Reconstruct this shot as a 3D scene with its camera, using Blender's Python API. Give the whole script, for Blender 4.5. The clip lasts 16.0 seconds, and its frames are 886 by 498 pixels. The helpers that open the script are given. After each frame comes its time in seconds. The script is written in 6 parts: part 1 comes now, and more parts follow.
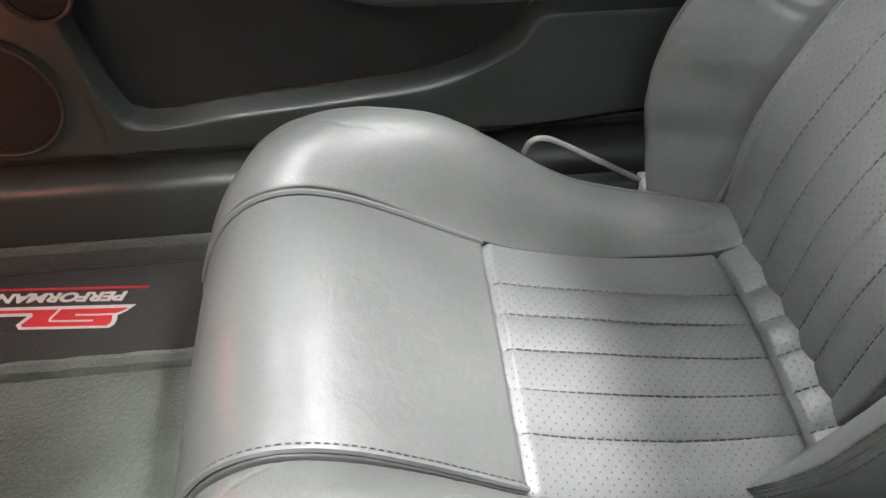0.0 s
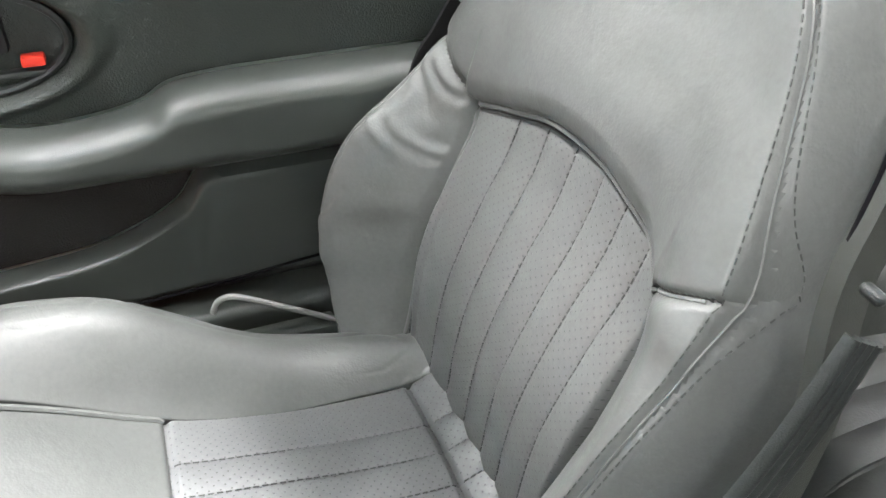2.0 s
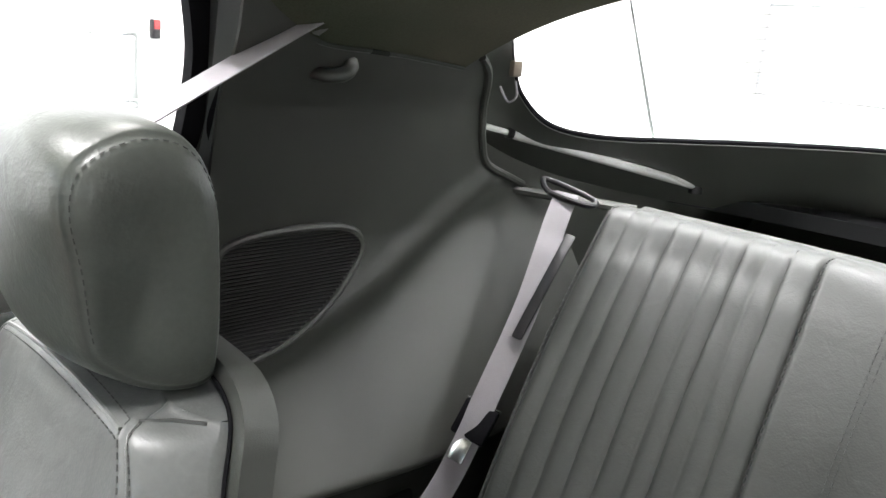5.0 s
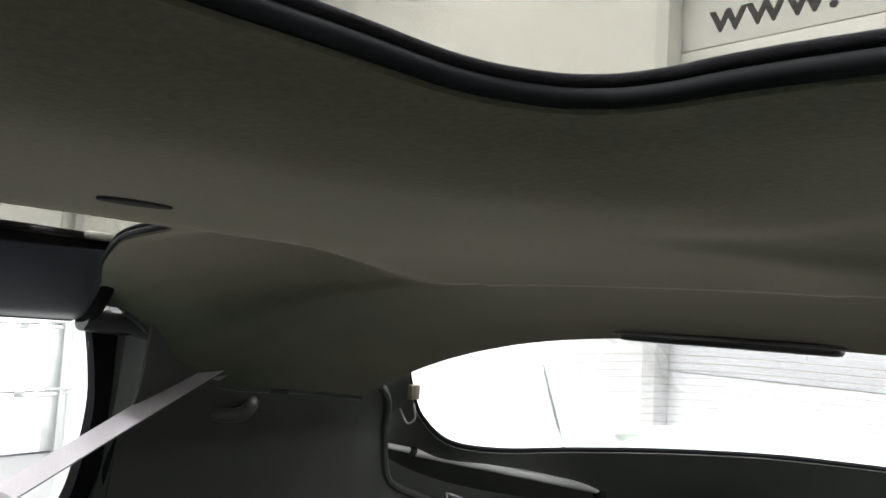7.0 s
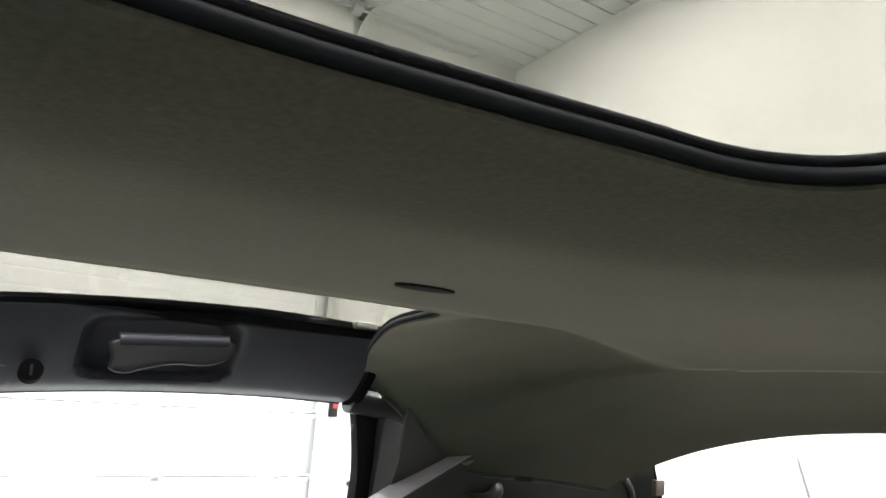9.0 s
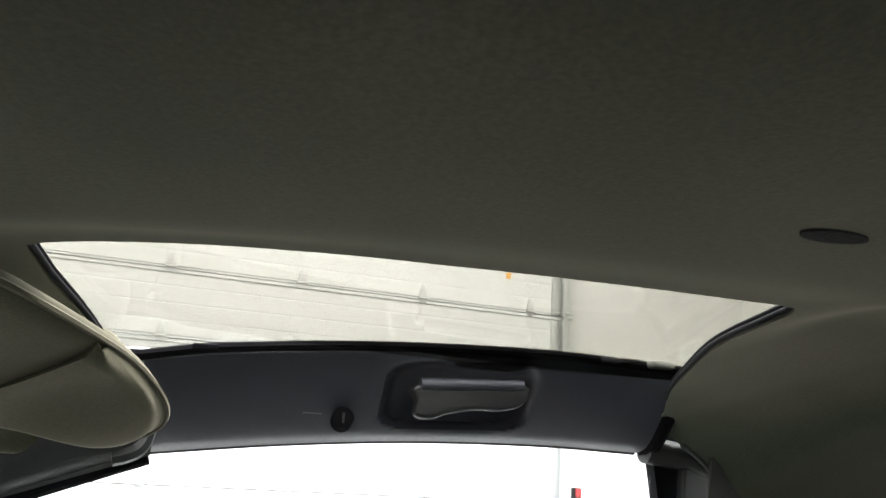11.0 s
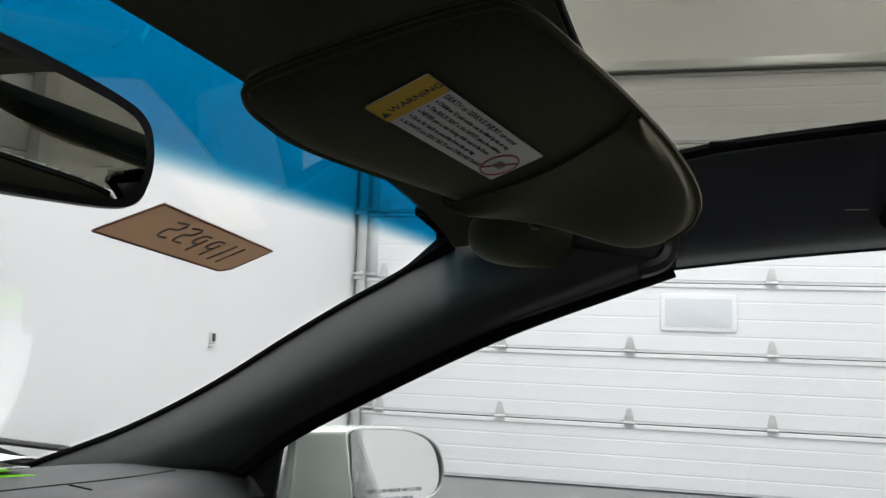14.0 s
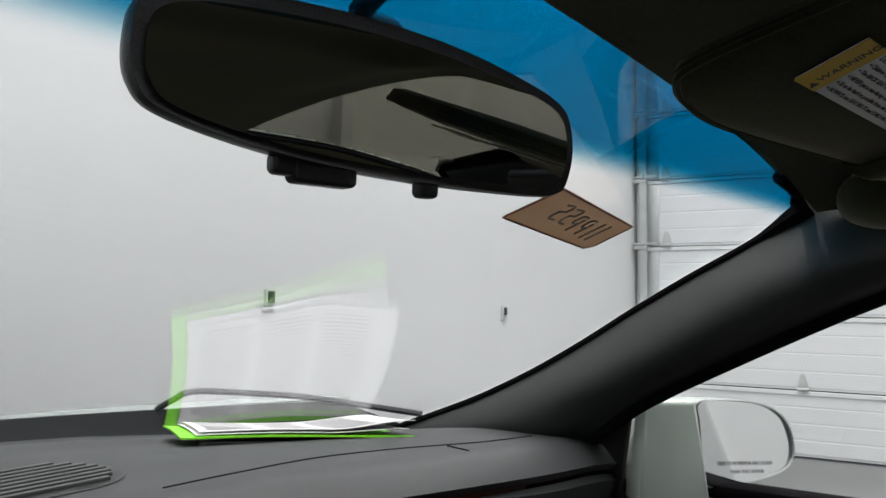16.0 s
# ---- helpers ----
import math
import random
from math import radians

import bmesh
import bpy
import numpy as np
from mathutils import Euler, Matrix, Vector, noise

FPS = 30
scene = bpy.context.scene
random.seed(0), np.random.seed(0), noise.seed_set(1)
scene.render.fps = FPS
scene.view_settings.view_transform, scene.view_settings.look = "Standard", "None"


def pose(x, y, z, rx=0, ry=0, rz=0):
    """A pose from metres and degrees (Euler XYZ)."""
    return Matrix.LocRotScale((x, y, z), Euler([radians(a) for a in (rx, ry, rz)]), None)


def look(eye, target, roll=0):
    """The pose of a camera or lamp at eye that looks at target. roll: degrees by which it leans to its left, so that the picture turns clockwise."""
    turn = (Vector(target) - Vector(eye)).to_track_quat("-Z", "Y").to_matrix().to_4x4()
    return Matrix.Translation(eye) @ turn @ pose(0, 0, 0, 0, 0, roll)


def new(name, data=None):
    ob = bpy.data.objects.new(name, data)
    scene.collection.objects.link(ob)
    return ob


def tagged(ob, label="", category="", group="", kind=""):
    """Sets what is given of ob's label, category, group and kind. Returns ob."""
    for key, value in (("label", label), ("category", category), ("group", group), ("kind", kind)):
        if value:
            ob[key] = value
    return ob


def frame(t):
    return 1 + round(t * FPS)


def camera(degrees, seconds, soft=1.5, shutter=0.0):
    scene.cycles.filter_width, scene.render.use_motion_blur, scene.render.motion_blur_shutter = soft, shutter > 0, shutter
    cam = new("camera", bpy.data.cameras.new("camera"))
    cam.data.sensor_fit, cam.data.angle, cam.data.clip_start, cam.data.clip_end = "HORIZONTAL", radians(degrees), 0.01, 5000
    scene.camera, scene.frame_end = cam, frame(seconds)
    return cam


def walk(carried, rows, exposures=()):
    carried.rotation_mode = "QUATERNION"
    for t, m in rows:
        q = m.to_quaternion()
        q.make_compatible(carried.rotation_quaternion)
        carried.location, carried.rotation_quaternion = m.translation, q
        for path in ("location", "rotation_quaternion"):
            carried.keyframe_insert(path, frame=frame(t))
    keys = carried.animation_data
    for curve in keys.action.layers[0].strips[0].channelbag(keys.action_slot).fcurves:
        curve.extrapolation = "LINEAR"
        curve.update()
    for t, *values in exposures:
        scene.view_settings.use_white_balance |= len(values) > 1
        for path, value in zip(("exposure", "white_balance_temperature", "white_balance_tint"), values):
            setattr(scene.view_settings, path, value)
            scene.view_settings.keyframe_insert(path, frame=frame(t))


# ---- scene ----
cam = camera(57.4, 16.0)
PATH = [
    (0, (-0.033, 0.194, 1.023), (1.355, 0.065, -0.411), -0.7),
    (0.5, (0.034, 0.158, 1.005), (1.393, -0.127, -0.434), 0.5),
    (1, (0.015, 0.128, 1.008), (1.354, -0.242, -0.431), 0.7),
    (1.5, (-0.021, 0.092, 1.05), (1.325, -0.4, -0.345), 1.8),
    (2, (-0.035, 0.071, 1.075), (1.396, -0.553, -0.174), 2.8),
    (2.5, (-0.043, 0.046, 1.089), (1.42, -0.692, -0.058), 3.5),
    (3, (-0.061, 0.024, 1.118), (1.418, -0.824, 0.073), 4.1),
    (3.5, (-0.092, -0.011, 1.144), (1.397, -0.966, 0.21), 4.3),
    (4, (-0.126, -0.055, 1.164), (1.34, -1.15, 0.358), 4.5),
    (4.5, (-0.15, -0.075, 1.177), (1.263, -1.312, 0.488), 4.8),
    (5, (-0.186, -0.086, 1.207), (1.192, -1.441, 0.694), 4.7),
    (5.2, (-0.205, -0.09, 1.222), (1.174, -1.485, 0.832), 4.5),
    (7.5, (-0.259, -0.066, 1.296), (1.084, -1.535, 1.491), 3.9),
    (8, (-0.256, -0.045, 1.291), (1.112, -1.483, 1.532), 4.3),
    (8.5, (-0.262, -0.041, 1.288), (1.271, -1.3, 1.546), 4.5),
    (9, (-0.274, -0.047, 1.283), (1.413, -1.064, 1.625), 4.5),
    (11.3, (-0.212, 0.004, 1.226), (1.67, -0.422, 1.754), 3.2),
    (11.5, (-0.21, 0.005, 1.223), (1.683, -0.361, 1.754), 3.2),
    (12, (-0.189, 0.006, 1.208), (1.728, -0.203, 1.736), 3.2),
    (12.5, (-0.169, 0.023, 1.198), (1.78, 0.003, 1.647), 3.2),
    (13, (-0.144, 0.015, 1.182), (1.824, 0.211, 1.475), 2.9),
    (13.5, (-0.143, 0.016, 1.179), (1.806, 0.398, 1.411), 2.4),
    (14, (-0.149, 0.041, 1.173), (1.759, 0.61, 1.357), 1.8),
    (14.5, (-0.164, 0.048, 1.174), (1.687, 0.793, 1.321), 1.3),
    (15, (-0.175, 0.051, 1.173), (1.6, 0.966, 1.288), 1.0),
    (15.5, (-0.183, 0.069, 1.163), (1.524, 1.105, 1.274), 0.6),
    (16, (-0.201, 0.098, 1.173), (1.425, 1.258, 1.277), 0.3),
]
EXPOSURE = [(0, 2.05), (1.5, 2.55), (2.5, 2.65), (3.5, 2.6), (4.5, 2.4), (5, 2.1), (7.3, 1.35), (8.3, 1.5), (9, 1.75), (11.3, 1.65), (11.8, 1.25), (12.5, 0.5), (13, 0.05), (13.5, -0.1), (14.2, -0.2), (15, -0.33), (16, -0.45)]
walk(cam, [(t, look(eye, target, roll)) for t, eye, target, roll in PATH], EXPOSURE)

# ---- light ----
world = bpy.data.worlds.new("world")
scene.world = world
world.use_nodes = True
wn = world.node_tree
sky = wn.nodes.new("ShaderNodeTexSky")
sky.sky_type, sky.sun_disc, sky.sun_elevation = "NISHITA", False, radians(40)
wn.links.new(sky.outputs[0], wn.nodes["Background"].inputs[0])
wn.nodes["Background"].inputs[1].default_value = 0.05

GARAGE = pose(0, 0, 0, 0, 0, 4.0)          # the building stands slightly askew to the car


def lamp(name, at, size, power, color, aim=(180, 0, 0)):
    data = bpy.data.lights.new(name, "AREA")
    data.shape, data.size, data.size_y, data.energy, data.color = "RECTANGLE", *size, power, color
    ob = new(name, data)
    ob.matrix_world = GARAGE @ pose(*at) @ pose(0, 0, 0, aim[0] - 180, aim[1], aim[2])
    return ob


for ly in (1.0, -1.6, -3.6):
    for lx in (-3.2, 0.4, 3.6):
        lamp("ceiling_lamp_light", (lx, ly, 4.40), (2.2, 0.30), (95 if ly > -3 else 26) * (0.3 if lx < -2 else 1.06), (1.0, 0.98, 0.985))
# added red fill with no real lamp behind it: tints sill and footwell
foot = bpy.data.lights.new("sill_red_fill_light", "POINT")
foot.energy, foot.color, foot.shadow_soft_size = 0.22, (1.0, 0.30, 0.16), 0.02
new("sill_red_fill_light", foot).location = (0.56, 0.66, 0.60)


# ---- materials ----
def material(name, color, rough=0.5, metal=0.0, grain=0.0, grain_scale=200.0, blotch=0.08, blotch_scale=6.0, spec=0.5, sheen=0.0, coat=0.0):
    """Base colour with broad blotches, fine grain in the colour and a fine bump."""
    m = bpy.data.materials.new(name)
    m.use_nodes = True
    t = m.node_tree
    b = t.nodes["Principled BSDF"]
    b.inputs["Roughness"].default_value, b.inputs["Metallic"].default_value = rough, metal
    b.inputs["Specular IOR Level"].default_value = spec
    b.inputs["Sheen Weight"].default_value = sheen
    b.inputs["Coat Weight"].default_value = coat
    tc = t.nodes.new("ShaderNodeTexCoord")
    n1 = t.nodes.new("ShaderNodeTexNoise")
    n1.inputs["Scale"].default_value, n1.inputs["Detail"].default_value = blotch_scale, 4
    n2 = t.nodes.new("ShaderNodeTexNoise")
    n2.inputs["Scale"].default_value, n2.inputs["Detail"].default_value = grain_scale, 2
    t.links.new(tc.outputs["Object"], n1.inputs["Vector"])
    t.links.new(tc.outputs["Object"], n2.inputs["Vector"])
    add = t.nodes.new("ShaderNodeMath")
    add.operation = "ADD"
    t.links.new(n1.outputs["Fac"], add.inputs[0])
    sc = t.nodes.new("ShaderNodeMath")
    sc.operation = "MULTIPLY"
    sc.inputs[1].default_value = 0.5
    t.links.new(n2.outputs["Fac"], sc.inputs[0])
    t.links.new(sc.outputs[0], add.inputs[1])
    ramp = t.nodes.new("ShaderNodeMapRange")
    ramp.inputs["From Min"].default_value, ramp.inputs["From Max"].default_value = 0.45, 1.05
    ramp.inputs["To Min"].default_value, ramp.inputs["To Max"].default_value = 1 - blotch, 1 + blotch
    t.links.new(add.outputs[0], ramp.inputs["Value"])
    mul = t.nodes.new("ShaderNodeVectorMath")
    mul.operation = "SCALE"
    mul.inputs[0].default_value = color
    t.links.new(ramp.outputs[0], mul.inputs["Scale"])
    t.links.new(mul.outputs[0], b.inputs["Base Color"])
    rr = t.nodes.new("ShaderNodeMapRange")
    rr.inputs["To Min"].default_value, rr.inputs["To Max"].default_value = max(0.02, rough - 0.06), min(1, rough + 0.06)
    t.links.new(n1.outputs["Fac"], rr.inputs["Value"])
    t.links.new(rr.outputs[0], b.inputs["Roughness"])
    if grain:
        bump = t.nodes.new("ShaderNodeBump")
        bump.inputs["Strength"].default_value, bump.inputs["Distance"].default_value = grain, 0.002
        t.links.new(n2.outputs["Fac"], bump.inputs["Height"])
        t.links.new(bump.outputs[0], b.inputs["Normal"])
    return m


def leather(name, color, rough, dots=0.0, axes=(1, 1, 0), dot_axes="XY"):
    """Leather: cellular grain, fine creases, and rows of punched holes where dots is set."""
    m = material(name, color, rough, blotch=0.18, blotch_scale=5, spec=0.5)
    t = m.node_tree
    b = t.nodes["Principled BSDF"]
    tc = [n for n in t.nodes if n.type == "TEX_COORD"][0]
    v = t.nodes.new("ShaderNodeTexVoronoi")
    v.inputs["Scale"].default_value = 420
    t.links.new(tc.outputs["Object"], v.inputs["Vector"])
    crease = t.nodes.new("ShaderNodeTexNoise")
    crease.inputs["Scale"].default_value, crease.inputs["Detail"].default_value = 38, 5
    crease.inputs["Distortion"].default_value = 1.2
    t.links.new(tc.outputs["Object"], crease.inputs["Vector"])
    b1 = t.nodes.new("ShaderNodeBump")
    b1.inputs["Strength"].default_value, b1.inputs["Distance"].default_value = 0.10, 0.001
    t.links.new(v.outputs["Distance"], b1.inputs["Height"])
    b2 = t.nodes.new("ShaderNodeBump")
    b2.inputs["Strength"].default_value, b2.inputs["Distance"].default_value = 0.20, 0.003
    t.links.new(crease.outputs["Fac"], b2.inputs["Height"])
    t.links.new(b1.outputs[0], b2.inputs["Normal"])
    t.links.new(b2.outputs[0], b.inputs["Normal"])
    if dots:
        mp = t.nodes.new("ShaderNodeMapping")
        mp.inputs["Scale"].default_value = [1000 / 6.5] * 3
        mp.inputs["Rotation"].default_value = (0, 0, radians(45)) if dot_axes == "XY" else (0, radians(45), 0)
        t.links.new(tc.outputs["Object"], mp.inputs["Vector"])
        fr = t.nodes.new("ShaderNodeVectorMath")
        fr.operation = "FRACTION"
        t.links.new(mp.outputs[0], fr.inputs[0])
        sub = t.nodes.new("ShaderNodeVectorMath")
        sub.operation = "SUBTRACT"
        sub.inputs[1].default_value = (0.5, 0.5, 0.5)
        t.links.new(fr.outputs[0], sub.inputs[0])
        flat = t.nodes.new("ShaderNodeVectorMath")
        flat.operation = "MULTIPLY"
        flat.inputs[1].default_value = axes
        t.links.new(sub.outputs[0], flat.inputs[0])
        ln = t.nodes.new("ShaderNodeVectorMath")
        ln.operation = "LENGTH"
        t.links.new(flat.outputs[0], ln.inputs[0])
        hole = t.nodes.new("ShaderNodeMapRange")
        hole.inputs["From Min"].default_value, hole.inputs["From Max"].default_value = 0.08, 0.14
        hole.inputs["To Min"].default_value, hole.inputs["To Max"].default_value = 1 - dots, 1.0
        t.links.new(ln.outputs["Value"], hole.inputs["Value"])
        old = b.inputs["Base Color"].links[0].from_socket
        mul = t.nodes.new("ShaderNodeVectorMath")
        mul.operation = "SCALE"
        t.links.new(old, mul.inputs[0])
        t.links.new(hole.outputs[0], mul.inputs["Scale"])
        t.links.new(mul.outputs[0], b.inputs["Base Color"])
        b3 = t.nodes.new("ShaderNodeBump")
        b3.inputs["Strength"].default_value, b3.inputs["Distance"].default_value = 0.5, 0.001
        t.links.new(hole.outputs[0], b3.inputs["Height"])
        t.links.new(b2.outputs[0], b3.inputs["Normal"])
        t.links.new(b3.outputs[0], b.inputs["Normal"])
    return m


def cloth(name, color, warm, sheen=0.22, grain=0.45):
    """Napped cloth: two shades drifting into each other, fine speckle, soft fibre sheen."""
    m = material(name, color, 0.95, grain=0.35 * grain, grain_scale=620, blotch=0.0, spec=0.1, sheen=sheen)
    t = m.node_tree
    b = t.nodes["Principled BSDF"]
    b.inputs["Sheen Roughness"].default_value = 0.4
    b.inputs["Sheen Tint"].default_value = (0.85, 0.78, 0.62, 1)
    tc = [n for n in t.nodes if n.type == "TEX_COORD"][0]
    facs = []
    for size, detail, lo, hi in ((3.0, 2, 0.38, 0.62), (420, 3, 0.3, 0.7)):
        n = t.nodes.new("ShaderNodeTexNoise")
        n.inputs["Scale"].default_value, n.inputs["Detail"].default_value = size, detail
        t.links.new(tc.outputs["Object"], n.inputs["Vector"])
        r = t.nodes.new("ShaderNodeMapRange")
        r.inputs["From Min"].default_value, r.inputs["From Max"].default_value = lo, hi
        t.links.new(n.outputs["Fac"], r.inputs["Value"])
        facs.append(r)
    facs[1].inputs["To Min"].default_value, facs[1].inputs["To Max"].default_value = 1 - 0.75 * grain, 1 + 0.75 * grain
    mx = t.nodes.new("ShaderNodeMix")
    mx.data_type = "RGBA"
    mx.inputs[6].default_value, mx.inputs[7].default_value = (*color, 1), (*warm, 1)
    t.links.new(facs[0].outputs[0], mx.inputs[0])
    mul = t.nodes.new("ShaderNodeVectorMath")
    mul.operation = "SCALE"
    t.links.new(mx.outputs[2], mul.inputs[0])
    t.links.new(facs[1].outputs[0], mul.inputs["Scale"])
    t.links.new(mul.outputs[0], b.inputs["Base Color"])
    return m


def glass(name, tint, gloss=1.0, band=None):
    """Clear or tinted pane: see-through body with a Fresnel gloss; band: a coloured strip above a height."""
    m = bpy.data.materials.new(name)
    m.use_nodes = True
    t = m.node_tree
    t.nodes.remove(t.nodes["Principled BSDF"])
    out = t.nodes["Material Output"]
    tr = t.nodes.new("ShaderNodeBsdfTransparent")
    tr.inputs[0].default_value = (*tint, 1)
    if band:
        tc = t.nodes.new("ShaderNodeTexCoord")
        sp = t.nodes.new("ShaderNodeSeparateXYZ")
        t.links.new(tc.outputs["Object"], sp.inputs[0])
        mr = t.nodes.new("ShaderNodeMapRange")
        mr.interpolation_type = "SMOOTHSTEP"
        mr.inputs["From Min"].default_value, mr.inputs["From Max"].default_value = band[0], band[1]
        sq = t.nodes.new("ShaderNodeMath")
        sq.operation = "MULTIPLY"
        t.links.new(sp.outputs["X"], sq.inputs[0])
        t.links.new(sp.outputs["X"], sq.inputs[1])
        lift = t.nodes.new("ShaderNodeMath")
        lift.operation = "MULTIPLY_ADD"
        lift.inputs[1].default_value = 0.075
        t.links.new(sq.outputs[0], lift.inputs[0])
        t.links.new(sp.outputs["Z"], lift.inputs[2])
        t.links.new(lift.outputs[0], mr.inputs["Value"])
        mx = t.nodes.new("ShaderNodeMix")
        mx.data_type = "RGBA"
        mx.inputs[6].default_value, mx.inputs[7].default_value = (*tint, 1), (*band[2], 1)
        t.links.new(mr.outputs[0], mx.inputs[0])
        t.links.new(mx.outputs[2], tr.inputs[0])
    gl = t.nodes.new("ShaderNodeBsdfGlossy")
    gl.inputs["Roughness"].default_value = 0.0
    fr = t.nodes.new("ShaderNodeLayerWeight")
    fr.inputs[0].default_value = 0.5
    pw = t.nodes.new("ShaderNodeMath")
    pw.operation = "POWER"
    pw.inputs[1].default_value = 5
    t.links.new(fr.outputs["Facing"], pw.inputs[0])
    sc = t.nodes.new("ShaderNodeMath")
    sc.operation = "MULTIPLY_ADD"
    sc.inputs[1].default_value, sc.inputs[2].default_value = 0.94 * gloss, 0.036 * gloss
    t.links.new(pw.outputs[0], sc.inputs[0])
    mix = t.nodes.new("ShaderNodeMixShader")
    t.links.new(sc.outputs[0], mix.inputs[0])
    t.links.new(tr.outputs[0], mix.inputs[1])
    t.links.new(gl.outputs[0], mix.inputs[2])
    t.links.new(mix.outputs[0], out.inputs[0])
    return m


M_LEATHER = leather("grey_leather", (0.086, 0.090, 0.086), 0.41)
# seat leather darkened: the headrest's shade is put into its colour
M_HEADREST = leather("shaded_headrest_leather", (0.058, 0.063, 0.056), 0.34)
M_PERF = leather("perforated_leather", (0.112, 0.116, 0.116), 0.43, 0.65)
M_PERF_BACK = leather("perforated_leather_back", (0.096, 0.100, 0.097), 0.38, 0.60, (1, 0, 1), "XZ")
# rear bench colour is lowered to carry the shade behind the front seat
M_REAR = leather("shaded_rear_leather", (0.028, 0.030, 0.027), 0.50)
M_THREAD = material("seam_thread", (0.035, 0.037, 0.035), 0.7)
M_PIPING = leather("seam_piping", (0.102, 0.107, 0.102), 0.36)
M_VINYL = material("door_vinyl", (0.029, 0.035, 0.030), 0.46, grain=0.5, grain_scale=520, blotch=0.08)
M_ARM = material("armrest_vinyl", (0.045, 0.051, 0.046), 0.30, grain=0.2, grain_scale=900, blotch=0.08)
# door grey made paler: window light on the sill cap is in the colour
M_SILLCAP = material("lit_cap_vinyl", (0.19, 0.19, 0.183), 0.36, grain=0.2, grain_scale=900)
M_MESH = material("map_pocket_cloth", (0.010, 0.010, 0.009), 0.9, grain=0.6, grain_scale=500)
M_TRIM = material("quarter_trim_plastic", (0.040, 0.042, 0.037), 0.37, spec=0.6, grain=0.25, grain_scale=1100, blotch=0.08)
M_HEAD = cloth("headliner_cloth", (0.042, 0.053, 0.035), (0.086, 0.080, 0.059), 0.30, 0.20)
M_VISOR = cloth("visor_cloth", (0.031, 0.037, 0.020), (0.046, 0.045, 0.026), 0.42, 0.28)
M_RAIL = material("roof_rail_plastic", (0.034, 0.036, 0.047), 0.36, grain=0.22, grain_scale=900, blotch=0.06)
M_PILLAR = material("pillar_plastic", (0.022, 0.025, 0.024), 0.36, grain=0.22, grain_scale=900, blotch=0.06)
M_BLACK = material("black_plastic", (0.006, 0.006, 0.007), 0.42, grain=0.15, grain_scale=700)
M_RUBBER = material("black_rubber", (0.007, 0.007, 0.008), 0.75, grain=0.2, grain_scale=500, spec=0.02)
M_SEAL = material("seal_lip_rubber", (0.009, 0.010, 0.011), 0.6, grain=0.1, spec=0.04)
M_CARPET = material("floor_carpet", (0.040, 0.045, 0.038), 0.98, grain=1.0, grain_scale=350, blotch=0.25, sheen=0.3)
M_MAT = material("floor_mat_carpet", (0.022, 0.022, 0.020), 0.98, grain=1.0, grain_scale=350, blotch=0.2)
M_MATGREEN = material("mat_pile", (0.070, 0.082, 0.066), 0.98, grain=1.0, grain_scale=260, blotch=0.35, blotch_scale=14, sheen=0.3)
M_RED = material("red_embroidery", (0.42, 0.015, 0.02), 0.8, grain=0.4, grain_scale=900)
M_WHITETHREAD = material("white_embroidery", (0.50, 0.48, 0.45), 0.8, grain=0.4, grain_scale=900)
M_BELT = material("belt_webbing", (0.34, 0.32, 0.34), 0.62, grain=0.5, grain_scale=800, blotch=0.10)
M_BELT_REAR = material("rear_belt_webbing", (0.18, 0.17, 0.18), 0.62, grain=0.5, grain_scale=800, blotch=0.12)
M_CHROME = material("plated_steel", (0.62, 0.62, 0.62), 0.22, metal=1.0, blotch=0.03)
M_STEEL = material("strut_steel", (0.62, 0.62, 0.61), 0.40, metal=0.2, blotch=0.05)
M_GALV = material("galvanised_steel", (0.55, 0.57, 0.56), 0.45, metal=0.6, blotch=0.12, blotch_scale=12)
M_DASH = material("dash_vinyl", (0.036, 0.039, 0.040), 0.56, grain=0.25, grain_scale=900, blotch=0.06)
M_PAPER = material("white_paper", (0.80, 0.80, 0.80), 0.7, blotch=0.03)
M_INK = material("grey_print", (0.30, 0.30, 0.31), 0.8)
M_FINE = material("fine_print_grey", (0.36, 0.36, 0.37), 0.8)
M_JAMB = material("pale_grey_metal_paint", (0.58, 0.59, 0.58), 0.5, blotch=0.05)
M_DARKINK = material("dark_print", (0.06, 0.06, 0.065), 0.7)
M_GREEN = material("lime_folder_card", (0.22, 0.72, 0.02), 0.55, blotch=0.04)
M_CARD = material("brown_card", (0.54, 0.43, 0.32), 0.8, grain=0.3, grain_scale=400, blotch=0.08)
t_ = M_CARD.node_tree                            # thin card lets some daylight through
tl_ = t_.nodes.new("ShaderNodeBsdfTranslucent")
tl_.inputs[0].default_value = (0.58, 0.46, 0.35, 1)
mx_ = t_.nodes.new("ShaderNodeMixShader")
mx_.inputs[0].default_value = 0.45
t_.links.new(t_.nodes["Principled BSDF"].outputs[0], mx_.inputs[1])
t_.links.new(tl_.outputs[0], mx_.inputs[2])
t_.links.new(mx_.outputs[0], t_.nodes["Material Output"].inputs[0])
M_CARDEDGE = material("card_edge", (0.20, 0.09, 0.06), 0.8)
M_YELLOW = material("yellow_label", (0.80, 0.50, 0.02), 0.5, blotch=0.03)
M_LABEL = material("white_label", (0.80, 0.78, 0.76), 0.5, blotch=0.03)
M_LABELRED = material("red_print", (0.45, 0.12, 0.10), 0.6)
M_PAINT = material("white_car_paint", (0.55, 0.63, 0.57), 0.25, blotch=0.02, coat=0.6)
M_MIRROR = material("mirror_silver", (0.80, 0.82, 0.82), 0.01, metal=1.0, blotch=0.0)
